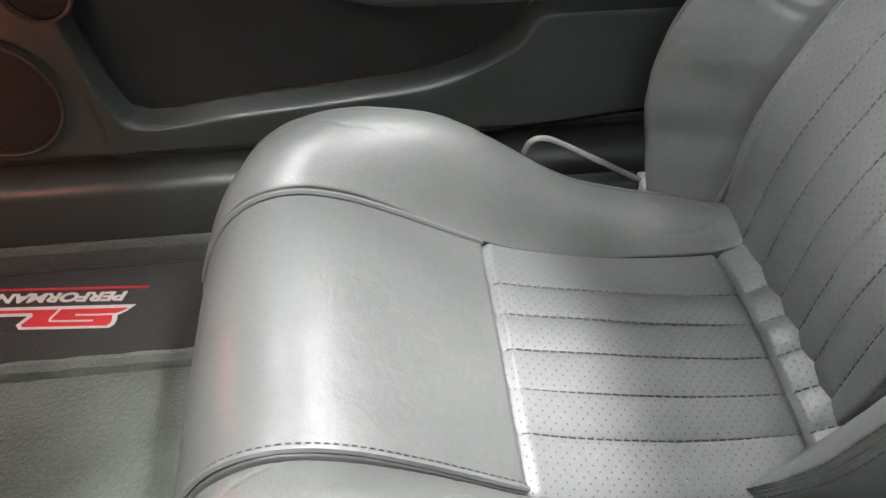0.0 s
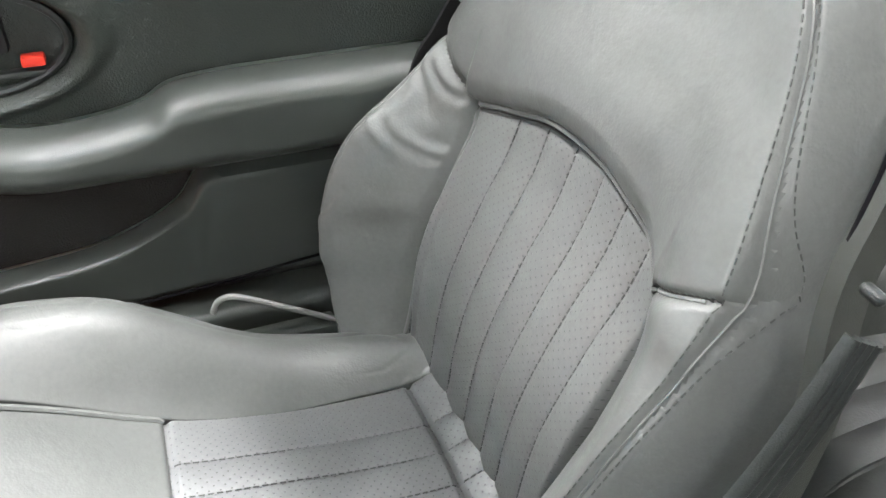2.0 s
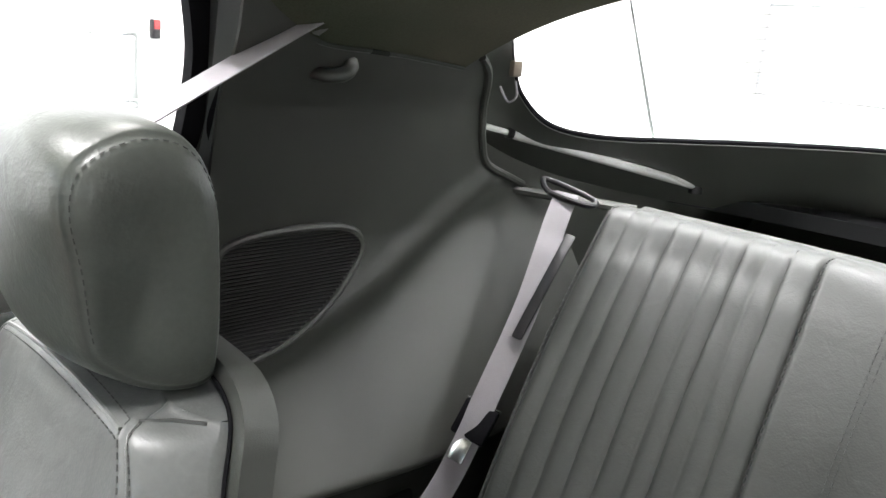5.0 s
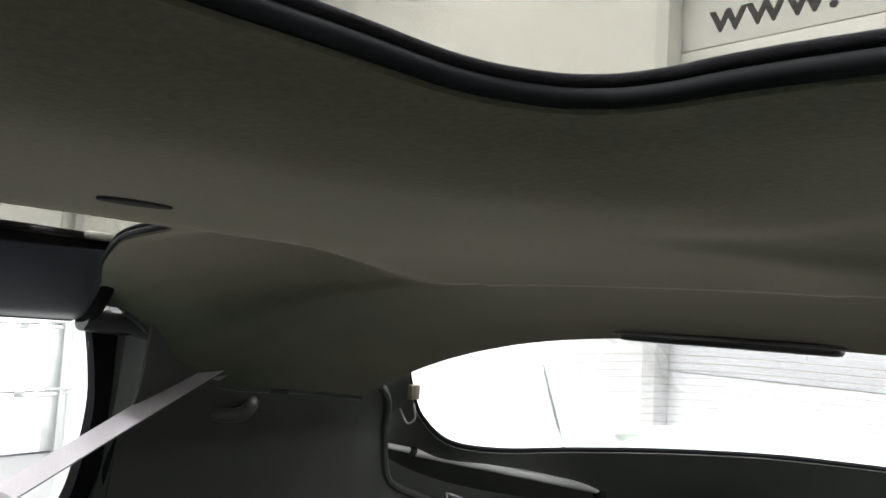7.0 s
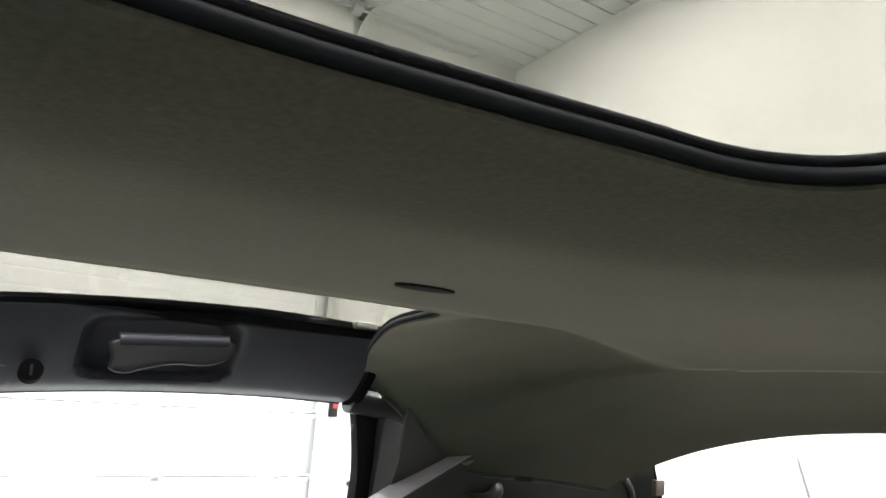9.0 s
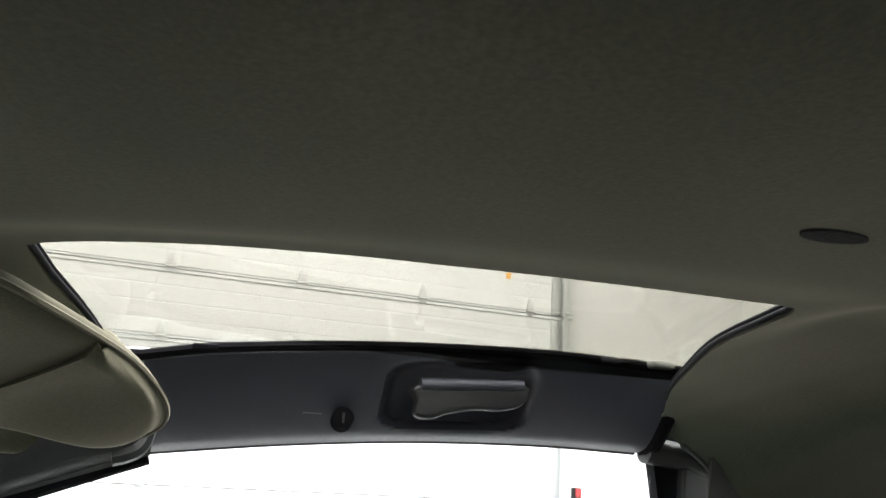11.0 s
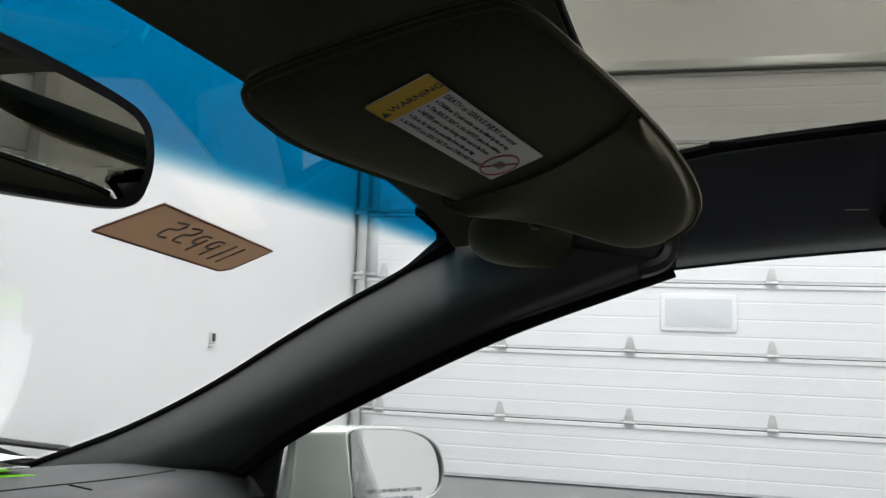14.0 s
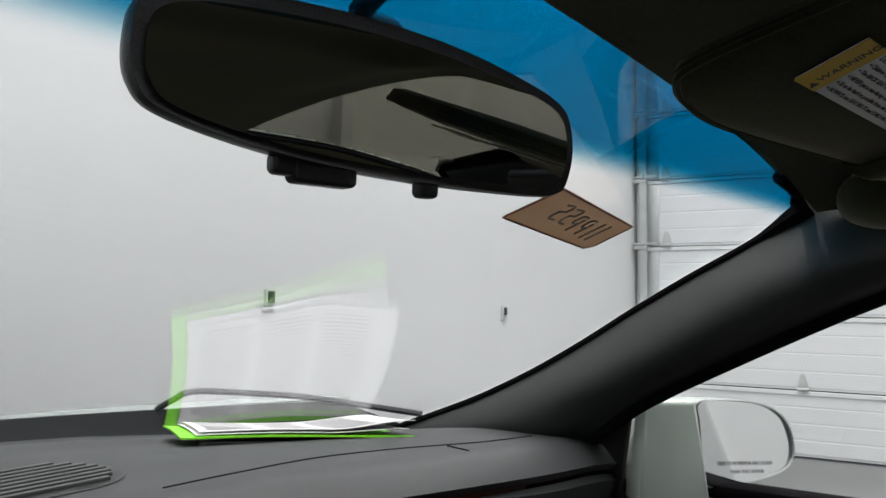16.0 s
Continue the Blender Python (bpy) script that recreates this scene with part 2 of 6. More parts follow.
M_MIRROR_DIM = material("inside_mirror_silver", (0.55, 0.56, 0.53), 0.01, metal=1.0, blotch=0.0)
for mm in (M_MIRROR, M_MIRROR_DIM):
    for lk in list(mm.node_tree.nodes["Principled BSDF"].inputs["Roughness"].links):
        mm.node_tree.links.remove(lk)
M_WALL = material("white_wall_paint", (0.76, 0.765, 0.75), 0.7, grain=0.02, grain_scale=25, blotch=0.02, blotch_scale=0.7)
M_DOORPAINT = material("door_section_paint", (0.74, 0.755, 0.76), 0.5, blotch=0.02, blotch_scale=1.5)
M_CEIL = material("ceiling_sheet_metal", (0.66, 0.69, 0.69), 0.45, blotch=0.03, blotch_scale=1)
M_CONC = material("concrete_floor", (0.22, 0.225, 0.22), 0.6, grain=0.3, grain_scale=40, blotch=0.15, blotch_scale=1.5)
M_REDBOX = material("red_plastic", (0.35, 0.03, 0.03), 0.5)
M_FLAG = material("red_flag_plastic", (0.75, 0.04, 0.02), 0.5)
M_BLUE = material("blue_print", (0.03, 0.05, 0.35), 0.6)
M_ORANGE = material("orange_print", (0.75, 0.36, 0.03), 0.6)
M_FROST = material("frosted_pane", (0.62, 0.65, 0.67), 0.25, blotch=0.03)
M_GLASS = glass("clear_glass", (0.94, 0.945, 0.955))
M_TTOP = glass("tinted_roof_glass", (0.445, 0.44, 0.41), 0.1)
M_WIND = glass("windshield_glass", (0.92, 0.93, 0.945), 0.85, (1.268, 1.281, (0.0, 0.36, 0.54)))
M_WIRE = material("heating_wire", (0.10, 0.08, 0.06), 0.6)


# ---- mesh helpers ----
def smooth(t):
    t = min(1.0, max(0.0, t))
    return t * t * (3 - 2 * t)


def table(x, xs, ys):
    """Smooth curve through a short table, by monotone pieces."""
    if x <= xs[0]:
        return ys[0]
    for a in range(len(xs) - 1):
        if x <= xs[a + 1]:
            h = xs[a + 1] - xs[a]
            u = (x - xs[a]) / h
            m0 = (ys[a + 1] - ys[a - 1]) / (xs[a + 1] - xs[a - 1]) if a > 0 else (ys[1] - ys[0]) / (xs[1] - xs[0])
            m1 = (ys[a + 2] - ys[a]) / (xs[a + 2] - xs[a]) if a + 2 < len(xs) else (ys[-1] - ys[-2]) / (xs[-1] - xs[-2])
            return ys[a] * (2 * u**3 - 3 * u**2 + 1) + ys[a + 1] * (3 * u**2 - 2 * u**3) + h * (m0 * (u**3 - 2 * u**2 + u) + m1 * (u**3 - u**2))
    return ys[-1]


def spline(pts, n, closed=False):
    """n points along a Catmull-Rom curve."""
    p = [Vector(q) for q in pts]
    k = len(p)
    out = []
    spans = k if closed else k - 1
    for i in range(n):
        f = i / n * spans if closed else i / (n - 1) * spans
        a = min(int(f), spans - 1)
        u = f - a
        g = (lambda j: p[j % k]) if closed else (lambda j: p[min(max(j, 0), k - 1)])
        p0, p1, p2, p3 = g(a - 1), g(a), g(a + 1), g(a + 2)
        out.append(0.5 * (2 * p1 + (p2 - p0) * u + (2 * p0 - 5 * p1 + 4 * p2 - p3) * u * u + (3 * p1 - p0 - 3 * p2 + p3) * u**3))
    return out


def finish(bm, mat, sharp=40):
    me = bpy.data.meshes.new("mesh")
    bm.normal_update()
    bm.to_mesh(me)
    bm.free()
    me.materials.append(mat)
    me.polygons.foreach_set("use_smooth", [True] * len(me.polygons))
    me.set_sharp_from_angle(angle=radians(sharp))
    return me


def thing(name, label, category, group="", kind=""):
    return tagged(new(name), label, category, group, kind)


def part(name, bm, mat, parent=None, label="", sharp=40):
    ob = new(name, finish(bm, mat, sharp))
    if parent:
        ob.parent = parent
    return tagged(ob, label) if label else ob


def solo(name, bm, mat, label, category, group="", kind="", sharp=40):
    return tagged(new(name, finish(bm, mat, sharp)), label, category, group, kind)


def grid(f, us, vs, bm=None, keep=None, flip=False):
    """A sheet of quads through f(u, v)."""
    bm = bm or bmesh.new()
    vv = [[bm.verts.new(f(u, v)) for v in vs] for u in us]
    for i in range(len(us) - 1):
        for j in range(len(vs) - 1):
            if keep and not keep((us[i] + us[i + 1]) / 2, (vs[j] + vs[j + 1]) / 2):
                continue
            q = (vv[i][j], vv[i + 1][j], vv[i + 1][j + 1], vv[i][j + 1])
            bm.faces.new(q[::-1] if flip else q)
    loose = [v for v in bm.verts if not v.link_faces]
    bmesh.ops.delete(bm, geom=loose, context="VERTS")
    return bm


def lin(a, b, n):
    return [a + (b - a) * i / (n - 1) for i in range(n)]


def thick(bm, d):
    """Gives a sheet a second face, d behind it."""
    bm.normal_update()
    bmesh.ops.solidify(bm, geom=bm.faces[:], thickness=d)
    return bm


def skirt(bm, way):
    """Turns the free edges of a padded cover down, so that it has depth."""
    free = [e for e in bm.edges if len(e.link_faces) == 1]
    got = bmesh.ops.extrude_edge_only(bm, edges=free)
    bmesh.ops.translate(bm, vec=Vector(way), verts=[g for g in got["geom"] if isinstance(g, bmesh.types.BMVert)])
    return bm


def tube(pts, r, n=8, bm=None, closed=False, flat=1.0, up=None):
    """A round or flattened rod along points; r a number or a list."""
    bm = bm or bmesh.new()
    pts = [Vector(p) for p in pts]
    k = len(pts)
    rings = []
    ref = Vector(up) if up else None
    for i, p in enumerate(pts):
        d = (pts[(i + 1) % k] - pts[i - 1]) if closed else pts[min(i + 1, k - 1)] - pts[max(i - 1, 0)]
        d.normalize()
        if ref is None:
            ref = Vector((0, 0, 1)) if abs(d.z) < 0.9 else Vector((1, 0, 0))
        a = d.cross(ref).normalized()
        b = a.cross(d).normalized()
        if up is None:
            ref = b
        rad = r[i] if isinstance(r, (list, tuple)) else r
        rings.append([bm.verts.new(p + rad * (math.cos(2 * math.pi * j / n) * a + flat * math.sin(2 * math.pi * j / n) * b)) for j in range(n)])
    for i in range(k if closed else k - 1):
        q, w = rings[i], rings[(i + 1) % k]
        for j in range(n):
            bm.faces.new((q[j], q[(j + 1) % n], w[(j + 1) % n], w[j]))
    if not closed:
        bm.faces.new(rings[0][::-1])
        bm.faces.new(rings[-1])
    return bm


def strip(pts, width, across, d, bm=None):
    """A flat band along points, width wide along `across`, d thick."""
    bm = bm or bmesh.new()
    pts = [Vector(p) for p in pts]
    rings = []
    for i, p in enumerate(pts):
        t = (pts[min(i + 1, len(pts) - 1)] - pts[max(i - 1, 0)]).normalized()
        ac = Vector(across[i]) if isinstance(across, list) else Vector(across)
        a = (ac - ac.dot(t) * t).normalized()
        n = t.cross(a)
        rings.append([bm.verts.new(p + sx * width / 2 * a + sn * d / 2 * n) for sx, sn in ((-1, -1), (1, -1), (1, 1), (-1, 1))])
    for q, w in zip(rings, rings[1:]):
        for j in range(4):
            bm.faces.new((q[j], q[(j + 1) % 4], w[(j + 1) % 4], w[j]))
    bm.faces.new(rings[0][::-1])
    bm.faces.new(rings[-1])
    return bm


def box(x0, x1, y0, y1, z0, z1, r=0.0, bm=None, m=None, seg=2):
    """A block with rounded edges."""
    own = bmesh.new()
    bmesh.ops.create_cube(own, size=1, matrix=Matrix.Translation(((x0 + x1) / 2, (y0 + y1) / 2, (z0 + z1) / 2)) @ Matrix.Diagonal((x1 - x0, y1 - y0, z1 - z0, 1)))
    if r:
        bmesh.ops.bevel(own, geom=own.edges[:], offset=r, segments=seg, profile=0.5, affect="EDGES")
    if m:
        bmesh.ops.transform(own, matrix=m, verts=own.verts)
    if bm is None:
        return own
    me = bpy.data.meshes.new("tmp")
    own.to_mesh(me)
    own.free()
    bm.from_mesh(me)
    bpy.data.meshes.remove(me)
    return bm


def plate(outline, d, m, r=0.0, bm=None):
    """A flat outline in its own x and y, d thick, laid by m, its rim rounded by r."""
    own = bmesh.new()
    vs = [own.verts.new((p[0], p[1], 0)) for p in outline]
    f = own.faces.new(vs)
    own.normal_update()
    if f.normal.z < 0:
        f.normal_flip()
    ex = bmesh.ops.extrude_face_region(own, geom=[f])
    bmesh.ops.translate(own, vec=(0, 0, d), verts=[v for v in ex["geom"] if isinstance(v, bmesh.types.BMVert)])
    bmesh.ops.recalc_face_normals(own, faces=own.faces[:])
    if r:
        rim = [e for e in own.edges if abs(e.verts[0].co.z - e.verts[1].co.z) < 1e-6]
        bmesh.ops.bevel(own, geom=rim, offset=r, segments=3, profile=0.5, affect="EDGES")
    bmesh.ops.transform(own, matrix=m, verts=own.verts)
    if bm is None:
        return own
    me = bpy.data.meshes.new("tmp")
    own.to_mesh(me)
    own.free()
    bm.from_mesh(me)
    bpy.data.meshes.remove(me)
    return bm


def rounded(w, h, r, n=6, cx=0.0, cy=0.0):
    """The outline of a rounded rectangle."""
    out = []
    for sx, sy, a0 in ((1, 1, 0), (-1, 1, 90), (-1, -1, 180), (1, -1, 270)):
        for i in range(n + 1):
            a = radians(a0 + 90 * i / n)
            out.append((cx + sx * (w / 2 - r) + r * math.cos(a), cy + sy * (h / 2 - r) + r * math.sin(a)))
    return out


def frame_at(o, xdir, ydir):
    """The pose of a flat piece: origin, its x and its y as seen on its face."""
    x = Vector(xdir).normalized()
    z = x.cross(Vector(ydir)).normalized()
    y = z.cross(x)
    m = Matrix((x, y, z)).transposed().to_4x4()
    return Matrix.Translation(o) @ m


def letters(words, size, m, mat, parent, name="lettering", d=0.0004, bold=0.0):
    cu = bpy.data.curves.new("text", "FONT")
    cu.body, cu.size, cu.extrude, cu.offset = words, size, d, bold
    ob = bpy.data.objects.new("text", cu)
    scene.collection.objects.link(ob)
    me = bpy.data.meshes.new_from_object(ob.evaluated_get(bpy.context.evaluated_depsgraph_get()))
    bpy.data.objects.remove(ob)
    bpy.data.curves.remove(cu)
    me.transform(m)
    me.materials.clear()
    me.materials.append(mat)
    out = new(name, me)
    out.parent = parent
    return out


def bars(rows, m, mat, parent, name="print_bars", d=0.0003):
    """Unreadable print: thin bars (x0, x1, y, height) on a face."""
    bm = bmesh.new()
    for x0, x1, y, h in rows:
        box(x0, x1, y - h / 2, y + h / 2, 0.0, d, bm=bm)
    bmesh.ops.transform(bm, matrix=m, verts=bm.verts)
    return part(name, bm, mat, parent)


def stitches(pts, mat, parent, length=0.0045, gap=0.003, r=0.0007, name="stitching"):
    """A row of short threads lying on a curve."""
    bm = bmesh.new()
    pts = [Vector(p) for p in pts]
    run, on = 0.0, True
    start = pts[0]
    for a, b in zip(pts, pts[1:]):
        run += (b - a).length
        if on and run >= length:
            tube([start, b], r, 4, bm)
            on, run = False, 0.0
        elif not on and run >= gap:
            start, on, run = b, True, 0.0
    return part(name, bm, mat, parent)


# ---- the garage ----
FLOOR_Z, EAST, NORTH, SOUTH, WEST, TOP = 0.10, 5.56, 2.00, -4.36, -4.6, 4.48


def in_garage(ob):
    ob.matrix_world = GARAGE @ ob.matrix_world
    return ob


def wall(name, bm, mat=M_WALL, label="white painted garage wall", turn=None):
    if turn:
        bmesh.ops.transform(bm, matrix=turn, verts=bm.verts)
    return in_garage(solo(name, bm, mat, label, "wall", kind="structure"))


DOOR_Y0, DOOR_Y1, DOOR_TOP = -3.02, 1.90, 2.96
wall("floor", box(WEST, EAST + 0.3, SOUTH - 0.8, NORTH, FLOOR_Z - 0.1, FLOOR_Z), M_CONC, "grey concrete garage floor")
wall("wall_east", box(EAST + 0.10, EAST + 0.35, SOUTH - 0.8, DOOR_Y0, FLOOR_Z, TOP))
wall("wall_east_header", box(EAST - 0.004, EAST + 0.35, DOOR_Y0, DOOR_Y1, DOOR_TOP + 0.006, TOP))
wall("wall_east_pier", box(EAST + 0.10, EAST + 0.35, DOOR_Y1, NORTH, FLOOR_Z, TOP))
wall("wall_north", box(WEST, EAST + 0.35, NORTH, NORTH + 0.2, FLOOR_Z, TOP))
S_X0, S_X1, S_TOP = -3.2, 1.66, 3.40
SKEW = Matrix.Translation((S_X1, SOUTH, 0)) @ pose(0, 0, 0, 0, 0, -8.0) @ Matrix.Translation((-S_X1, -SOUTH, 0))   # the south wall is not square to the rest
wall("wall_south", box(S_X1, EAST + 0.35, SOUTH - 0.2, SOUTH, FLOOR_Z, TOP), turn=SKEW)
wall("wall_south_header", box(S_X0, S_X1, SOUTH - 0.2, SOUTH, S_TOP, TOP), turn=SKEW)
wall("wall_south_far", box(WEST, S_X0, SOUTH - 0.2, SOUTH, FLOOR_Z, TOP), turn=SKEW)
wall("wall_west", box(WEST - 0.2, WEST, SOUTH, NORTH, FLOOR_Z, TOP))
bm = box(WEST - 0.2, EAST + 0.35, SOUTH - 1.0, NORTH + 0.2, TOP + 0.012, TOP + 0.10)
cx = WEST
while cx < EAST:
    box(cx, cx + 0.17, SOUTH - 0.8, NORTH, TOP, TOP + 0.02, 0.006, bm, seg=1)
    cx += 0.225
wall("ceiling", bm, M_CEIL, "white ribbed sheet metal ceiling")
bm = box(EAST - 0.0, EAST + 0.10, SOUTH, DOOR_Y0 - 0.10, TOP - 0.05, TOP, 0.008)
wall("trim", bm, M_CEIL, "white sheet metal trim along the ceiling")

# sectional overhead door, six sections
JOINTS = [FLOOR_Z + 0.01, 0.54, 1.02, 1.50, 1.98, 2.46, DOOR_TOP]
overhead = thing("overhead_door", "white sectional overhead garage door, closed, with steel hinges", "garage door")
for k in range(6):
    z0, z1 = JOINTS[k] + 0.004, JOINTS[k + 1] - 0.004
    sec = thing("door_section", "white painted ribbed steel door section", "")
    sec.pop("category", None)
    sec.parent = overhead
    bm = bmesh.new()
    h = z1 - z0
    prof = [(0.0, 0.0), (0.0, 0.012), (-0.008, 0.018)]
    for g in range(1, 4):
        zz = h * g / 4
        prof += [(-0.008, zz - 0.008), (-0.0062, zz), (-0.008, zz + 0.008)]
    prof += [(-0.008, h - 0.030), (-0.020, h - 0.024), (-0.020, h - 0.004), (0.0, h)]
    grid(lambda u, v: (EAST + prof[int(v)][0], u, z0 + prof[int(v)][1]), lin(DOOR_Y0, DOOR_Y1, 12), list(range(len(prof))), bm, flip=True)
    ob = part("section_panel", thick(bm, 0.03), M_DOORPAINT, sec, sharp=6)
    for ye in (DOOR_Y0, DOOR_Y1 - 0.09):
        part("end_stile", box(EAST - 0.016, EAST - 0.002, ye + 0.004, ye + 0.09, z0 + 0.005, z1 - 0.035, 0.002), M_GALV, sec)
    if k > 0:
        for hy in (1.76, 0.88, 0.0, -0.91, -1.84, -2.74):
            hb = plate([(-0.034, 0), (0.034, 0), (0.030, 0.03), (0.014, 0.095), (-0.014, 0.095), (-0.030, 0.03)], 0.010, frame_at((EAST - 0.012, hy, JOINTS[k] + 0.012), (0, -1, 0), (0, 0, 1)), 0.002)
            tube([(EAST - 0.026, hy - 0.036, JOINTS[k] + 0.008), (EAST - 0.026, hy + 0.036, JOINTS[k] + 0.008)], 0.010, 8, hb)
            box(EAST - 0.020, EAST - 0.008, hy - 0.034, hy + 0.034, JOINTS[k] - 0.03, JOINTS[k] + 0.01, 0.003, hb)
            part("hinge", hb, M_GALV, sec)
    if k in (3,):
        wm = frame_at((EAST - 0.010, -0.445, 1.30), (0, -1, 0), (0, 0, 1))
        win = part("window_frame", plate(rounded(0.49, 0.25, 0.02), 0.012, wm, 0.004), M_DOORPAINT, sec)
        part("pane", plate(rounded(0.43, 0.19, 0.012), 0.004, wm @ pose(0, 0, 0.011), 0.001), M_FROST, win)
# the reinforcing strut along the top
bm = box(EAST - 0.075, EAST - 0.012, DOOR_Y0 + 0.03, DOOR_Y1 - 0.03, 2.995, 3.003, 0.002)
box(EAST - 0.075, EAST - 0.070, DOOR_Y0 + 0.03, DOOR_Y1 - 0.03, 2.965, 3.003, 0.002, bm)
box(EAST - 0.022, EAST - 0.012, DOOR_Y0 + 0.03, DOOR_Y1 - 0.03, 2.965, 3.05, 0.002, bm)
part("strut", bm, M_GALV, overhead, "galvanised reinforcing strut")
sm = frame_at((EAST - 0.013, -2.25, 2.81), (0, -1, 0), (0, 0, 1))
sticker = part("sticker", plate(rounded(0.34, 0.03, 0.004, cx=0.17), 0.0008, sm), M_DOORPAINT, overhead, "small maker's sticker")
bars([(0.0, 0.07, 0.0, 0.022), (0.085, 0.125, 0.0, 0.012), (0.13, 0.29, 0.0, 0.014)], sm @ pose(0, 0, 0.0008), M_BLUE, sticker)
bars([(0.27, 0.315, -0.07, 0.05), (0.295, 0.315, -0.02, 0.03)], sm @ pose(0, 0, 0.0008), M_ORANGE, sticker)
in_garage(overhead)

for side, (ty, s) in {"right": (DOOR_Y0 - 0.035, -1), "left": (DOOR_Y1 + 0.035, 1)}.items():
    track = thing("door_track", "galvanised steel overhead door track with roller brackets", "door track", "tracks of the overhead door")
    post = box(EAST - 0.005, EAST + 0.09, ty - 0.012, ty + 0.012, FLOOR_Z, 4.35, 0.003)
    box(EAST - 0.005, EAST + 0.003, ty - 0.045, ty + 0.045, FLOOR_Z, 4.35, 0.002, post)
    part("angle_post", post, M_GALV, track)
    rail = spline([(EAST - 0.06, ty - s * 0.02, FLOOR_Z + 0.02), (EAST - 0.06, ty - s * 0.02, 2.0), (EAST - 0.06, ty - s * 0.02, 3.9), (EAST - 0.08, ty - s * 0.02, 4.15), (EAST - 0.25, ty - s * 0.02, 4.29), (EAST - 0.6, ty - s * 0.02, 4.32), (EAST - 3.2, ty - s * 0.02, 4.33)], 60)
    part("rail", strip(rail, 0.05, (0, 1, 0.0001), 0.006), M_GALV, track)
    for jz in JOINTS[1:-1]:
        b = box(EAST - 0.07, EAST - 0.004, ty - 0.045, ty + 0.045, jz - 0.022, jz + 0.004, 0.003)
        tube([(EAST - 0.06, ty + s * 0.05, jz + 0.02), (EAST - 0.06, ty - s * 0.12, jz + 0.02)], 0.009, 8, b)
        tube([(EAST - 0.06, ty - s * 0.030, jz + 0.02), (EAST - 0.06, ty - s * 0.005, jz + 0.02)], 0.022, 12, b)
        part("roller_bracket", b, M_GALV, track)
    in_garage(track)
spring = thing("torsion_shaft", "steel torsion shaft with dark spring above the door", "door spring")
part("shaft", tube([(EAST - 0.12, DOOR_Y0 - 0.08, 4.38), (EAST - 0.12, DOOR_Y1 + 0.05, 4.38)], 0.014, 10), M_GALV, spring)
part("drum", tube([(EAST - 0.12, DOOR_Y0 + 0.02, 4.38), (EAST - 0.12, DOOR_Y0 + 0.10, 4.38)], 0.065, 18), M_GALV, spring)
coil = [(EAST - 0.12 + 0.045 * math.cos(a * 0.7), -2.55 + a * 0.0020, 4.38 + 0.045 * math.sin(a * 0.7)) for a in range(0, 800)]
part("spring_coil", tube(coil, 0.006, 5), M_GALV, spring)
part("end_bracket", box(EAST - 0.15, EAST + 0.10, DOOR_Y0 - 0.10, DOOR_Y0 - 0.085, 4.30, 4.44, 0.004), M_GALV, spring)
in_garage(spring)

# on the east wall beside the door
WX = EAST + 0.10
ctl = thing("control_box", "small red and black control box on the wall", "switch box")
part("box_body", box(WX - 0.06, WX, -3.25, -3.19, 1.00, 1.14, 0.008), M_BLACK, ctl)
part("box_cover", box(WX - 0.075, WX - 0.058, -3.245, -3.195, 1.07, 1.135, 0.006), M_REDBOX, ctl, "red cover")
in_garage(ctl)
ctl = thing("alarm_box", "small red box high on the wall", "alarm box")
part("box_body", box(WX - 0.09, WX, -3.50, -3.36, 4.00, 4.08, 0.012), M_REDBOX, ctl)
in_garage(ctl)
tap = thing("wall_tap", "grey metal water tap on the wall", "tap")
part("tap_pipe", tube(spline([(WX, -3.56, 0.80), (WX - 0.08, -3.56, 0.80), (WX - 0.12, -3.56, 0.78), (WX - 0.12, -3.56, 0.66)], 14), 0.018, 10), M_GALV, tap)
part("tap_lever", box(WX - 0.11, WX - 0.05, -3.66, -3.53, 0.82, 0.838, 0.006), M_GALV, tap)
in_garage(tap)
crate = thing("storage_box", "grey plastic storage box standing by the wall", "box")
part("box_body", box(WX - 0.36, WX - 0.02, -3.85, -3.42, FLOOR_Z, 0.46, 0.02), M_GALV, crate)
part("box_lid", box(WX - 0.375, WX - 0.01, -3.86, -3.41, 0.461, 0.50, 0.012), M_BLACK, crate)
in_garage(crate)

# outlets on the north wall
for ox, oz in ((1.785, 1.148), (3.472, 1.07)):
    o = thing("wall_outlet", "grey electrical outlet box on the white wall", "outlet", "wall outlets")
    part("box_body", box(ox - 0.022, ox + 0.022, NORTH - 0.014, NORTH, oz - 0.028, oz + 0.030, 0.004), M_JAMB, o)
    part("socket_face", box(ox - 0.015, ox + 0.015, NORTH - 0.018, NORTH - 0.013, oz - 0.016, oz + 0.022, 0.002), M_PILLAR, o)
    part("cover_flange", box(ox - 0.030, ox + 0.030, NORTH - 0.012, NORTH - 0.001, oz - 0.040, oz - 0.031, 0.002), M_DOORPAINT, o)
    in_garage(o)

# the lettered door in the south wall
sdoor = thing("lettered_door", "white panel door in the wall with large dark web lettering", "garage door")
SY = SOUTH - 0.14
for k in range(7):
    z0 = FLOOR_Z + 0.01 + k * 0.459
    part("section_panel", box(S_X0 + 0.02, S_X1 - 0.02, SY - 0.04, SY, z0 + 0.002, z0 + 0.456, 0.004), M_DOORPAINT, sdoor)
letters("www.", 0.262, frame_at((S_X1 - 0.255, SY + 0.002, 2.945), (-1, 0, 0), (0, 0, 1)) @ Matrix.Diagonal((1.14, 1, 1, 1)), M_DARKINK, sdoor, d=0.0015, bold=0.004)
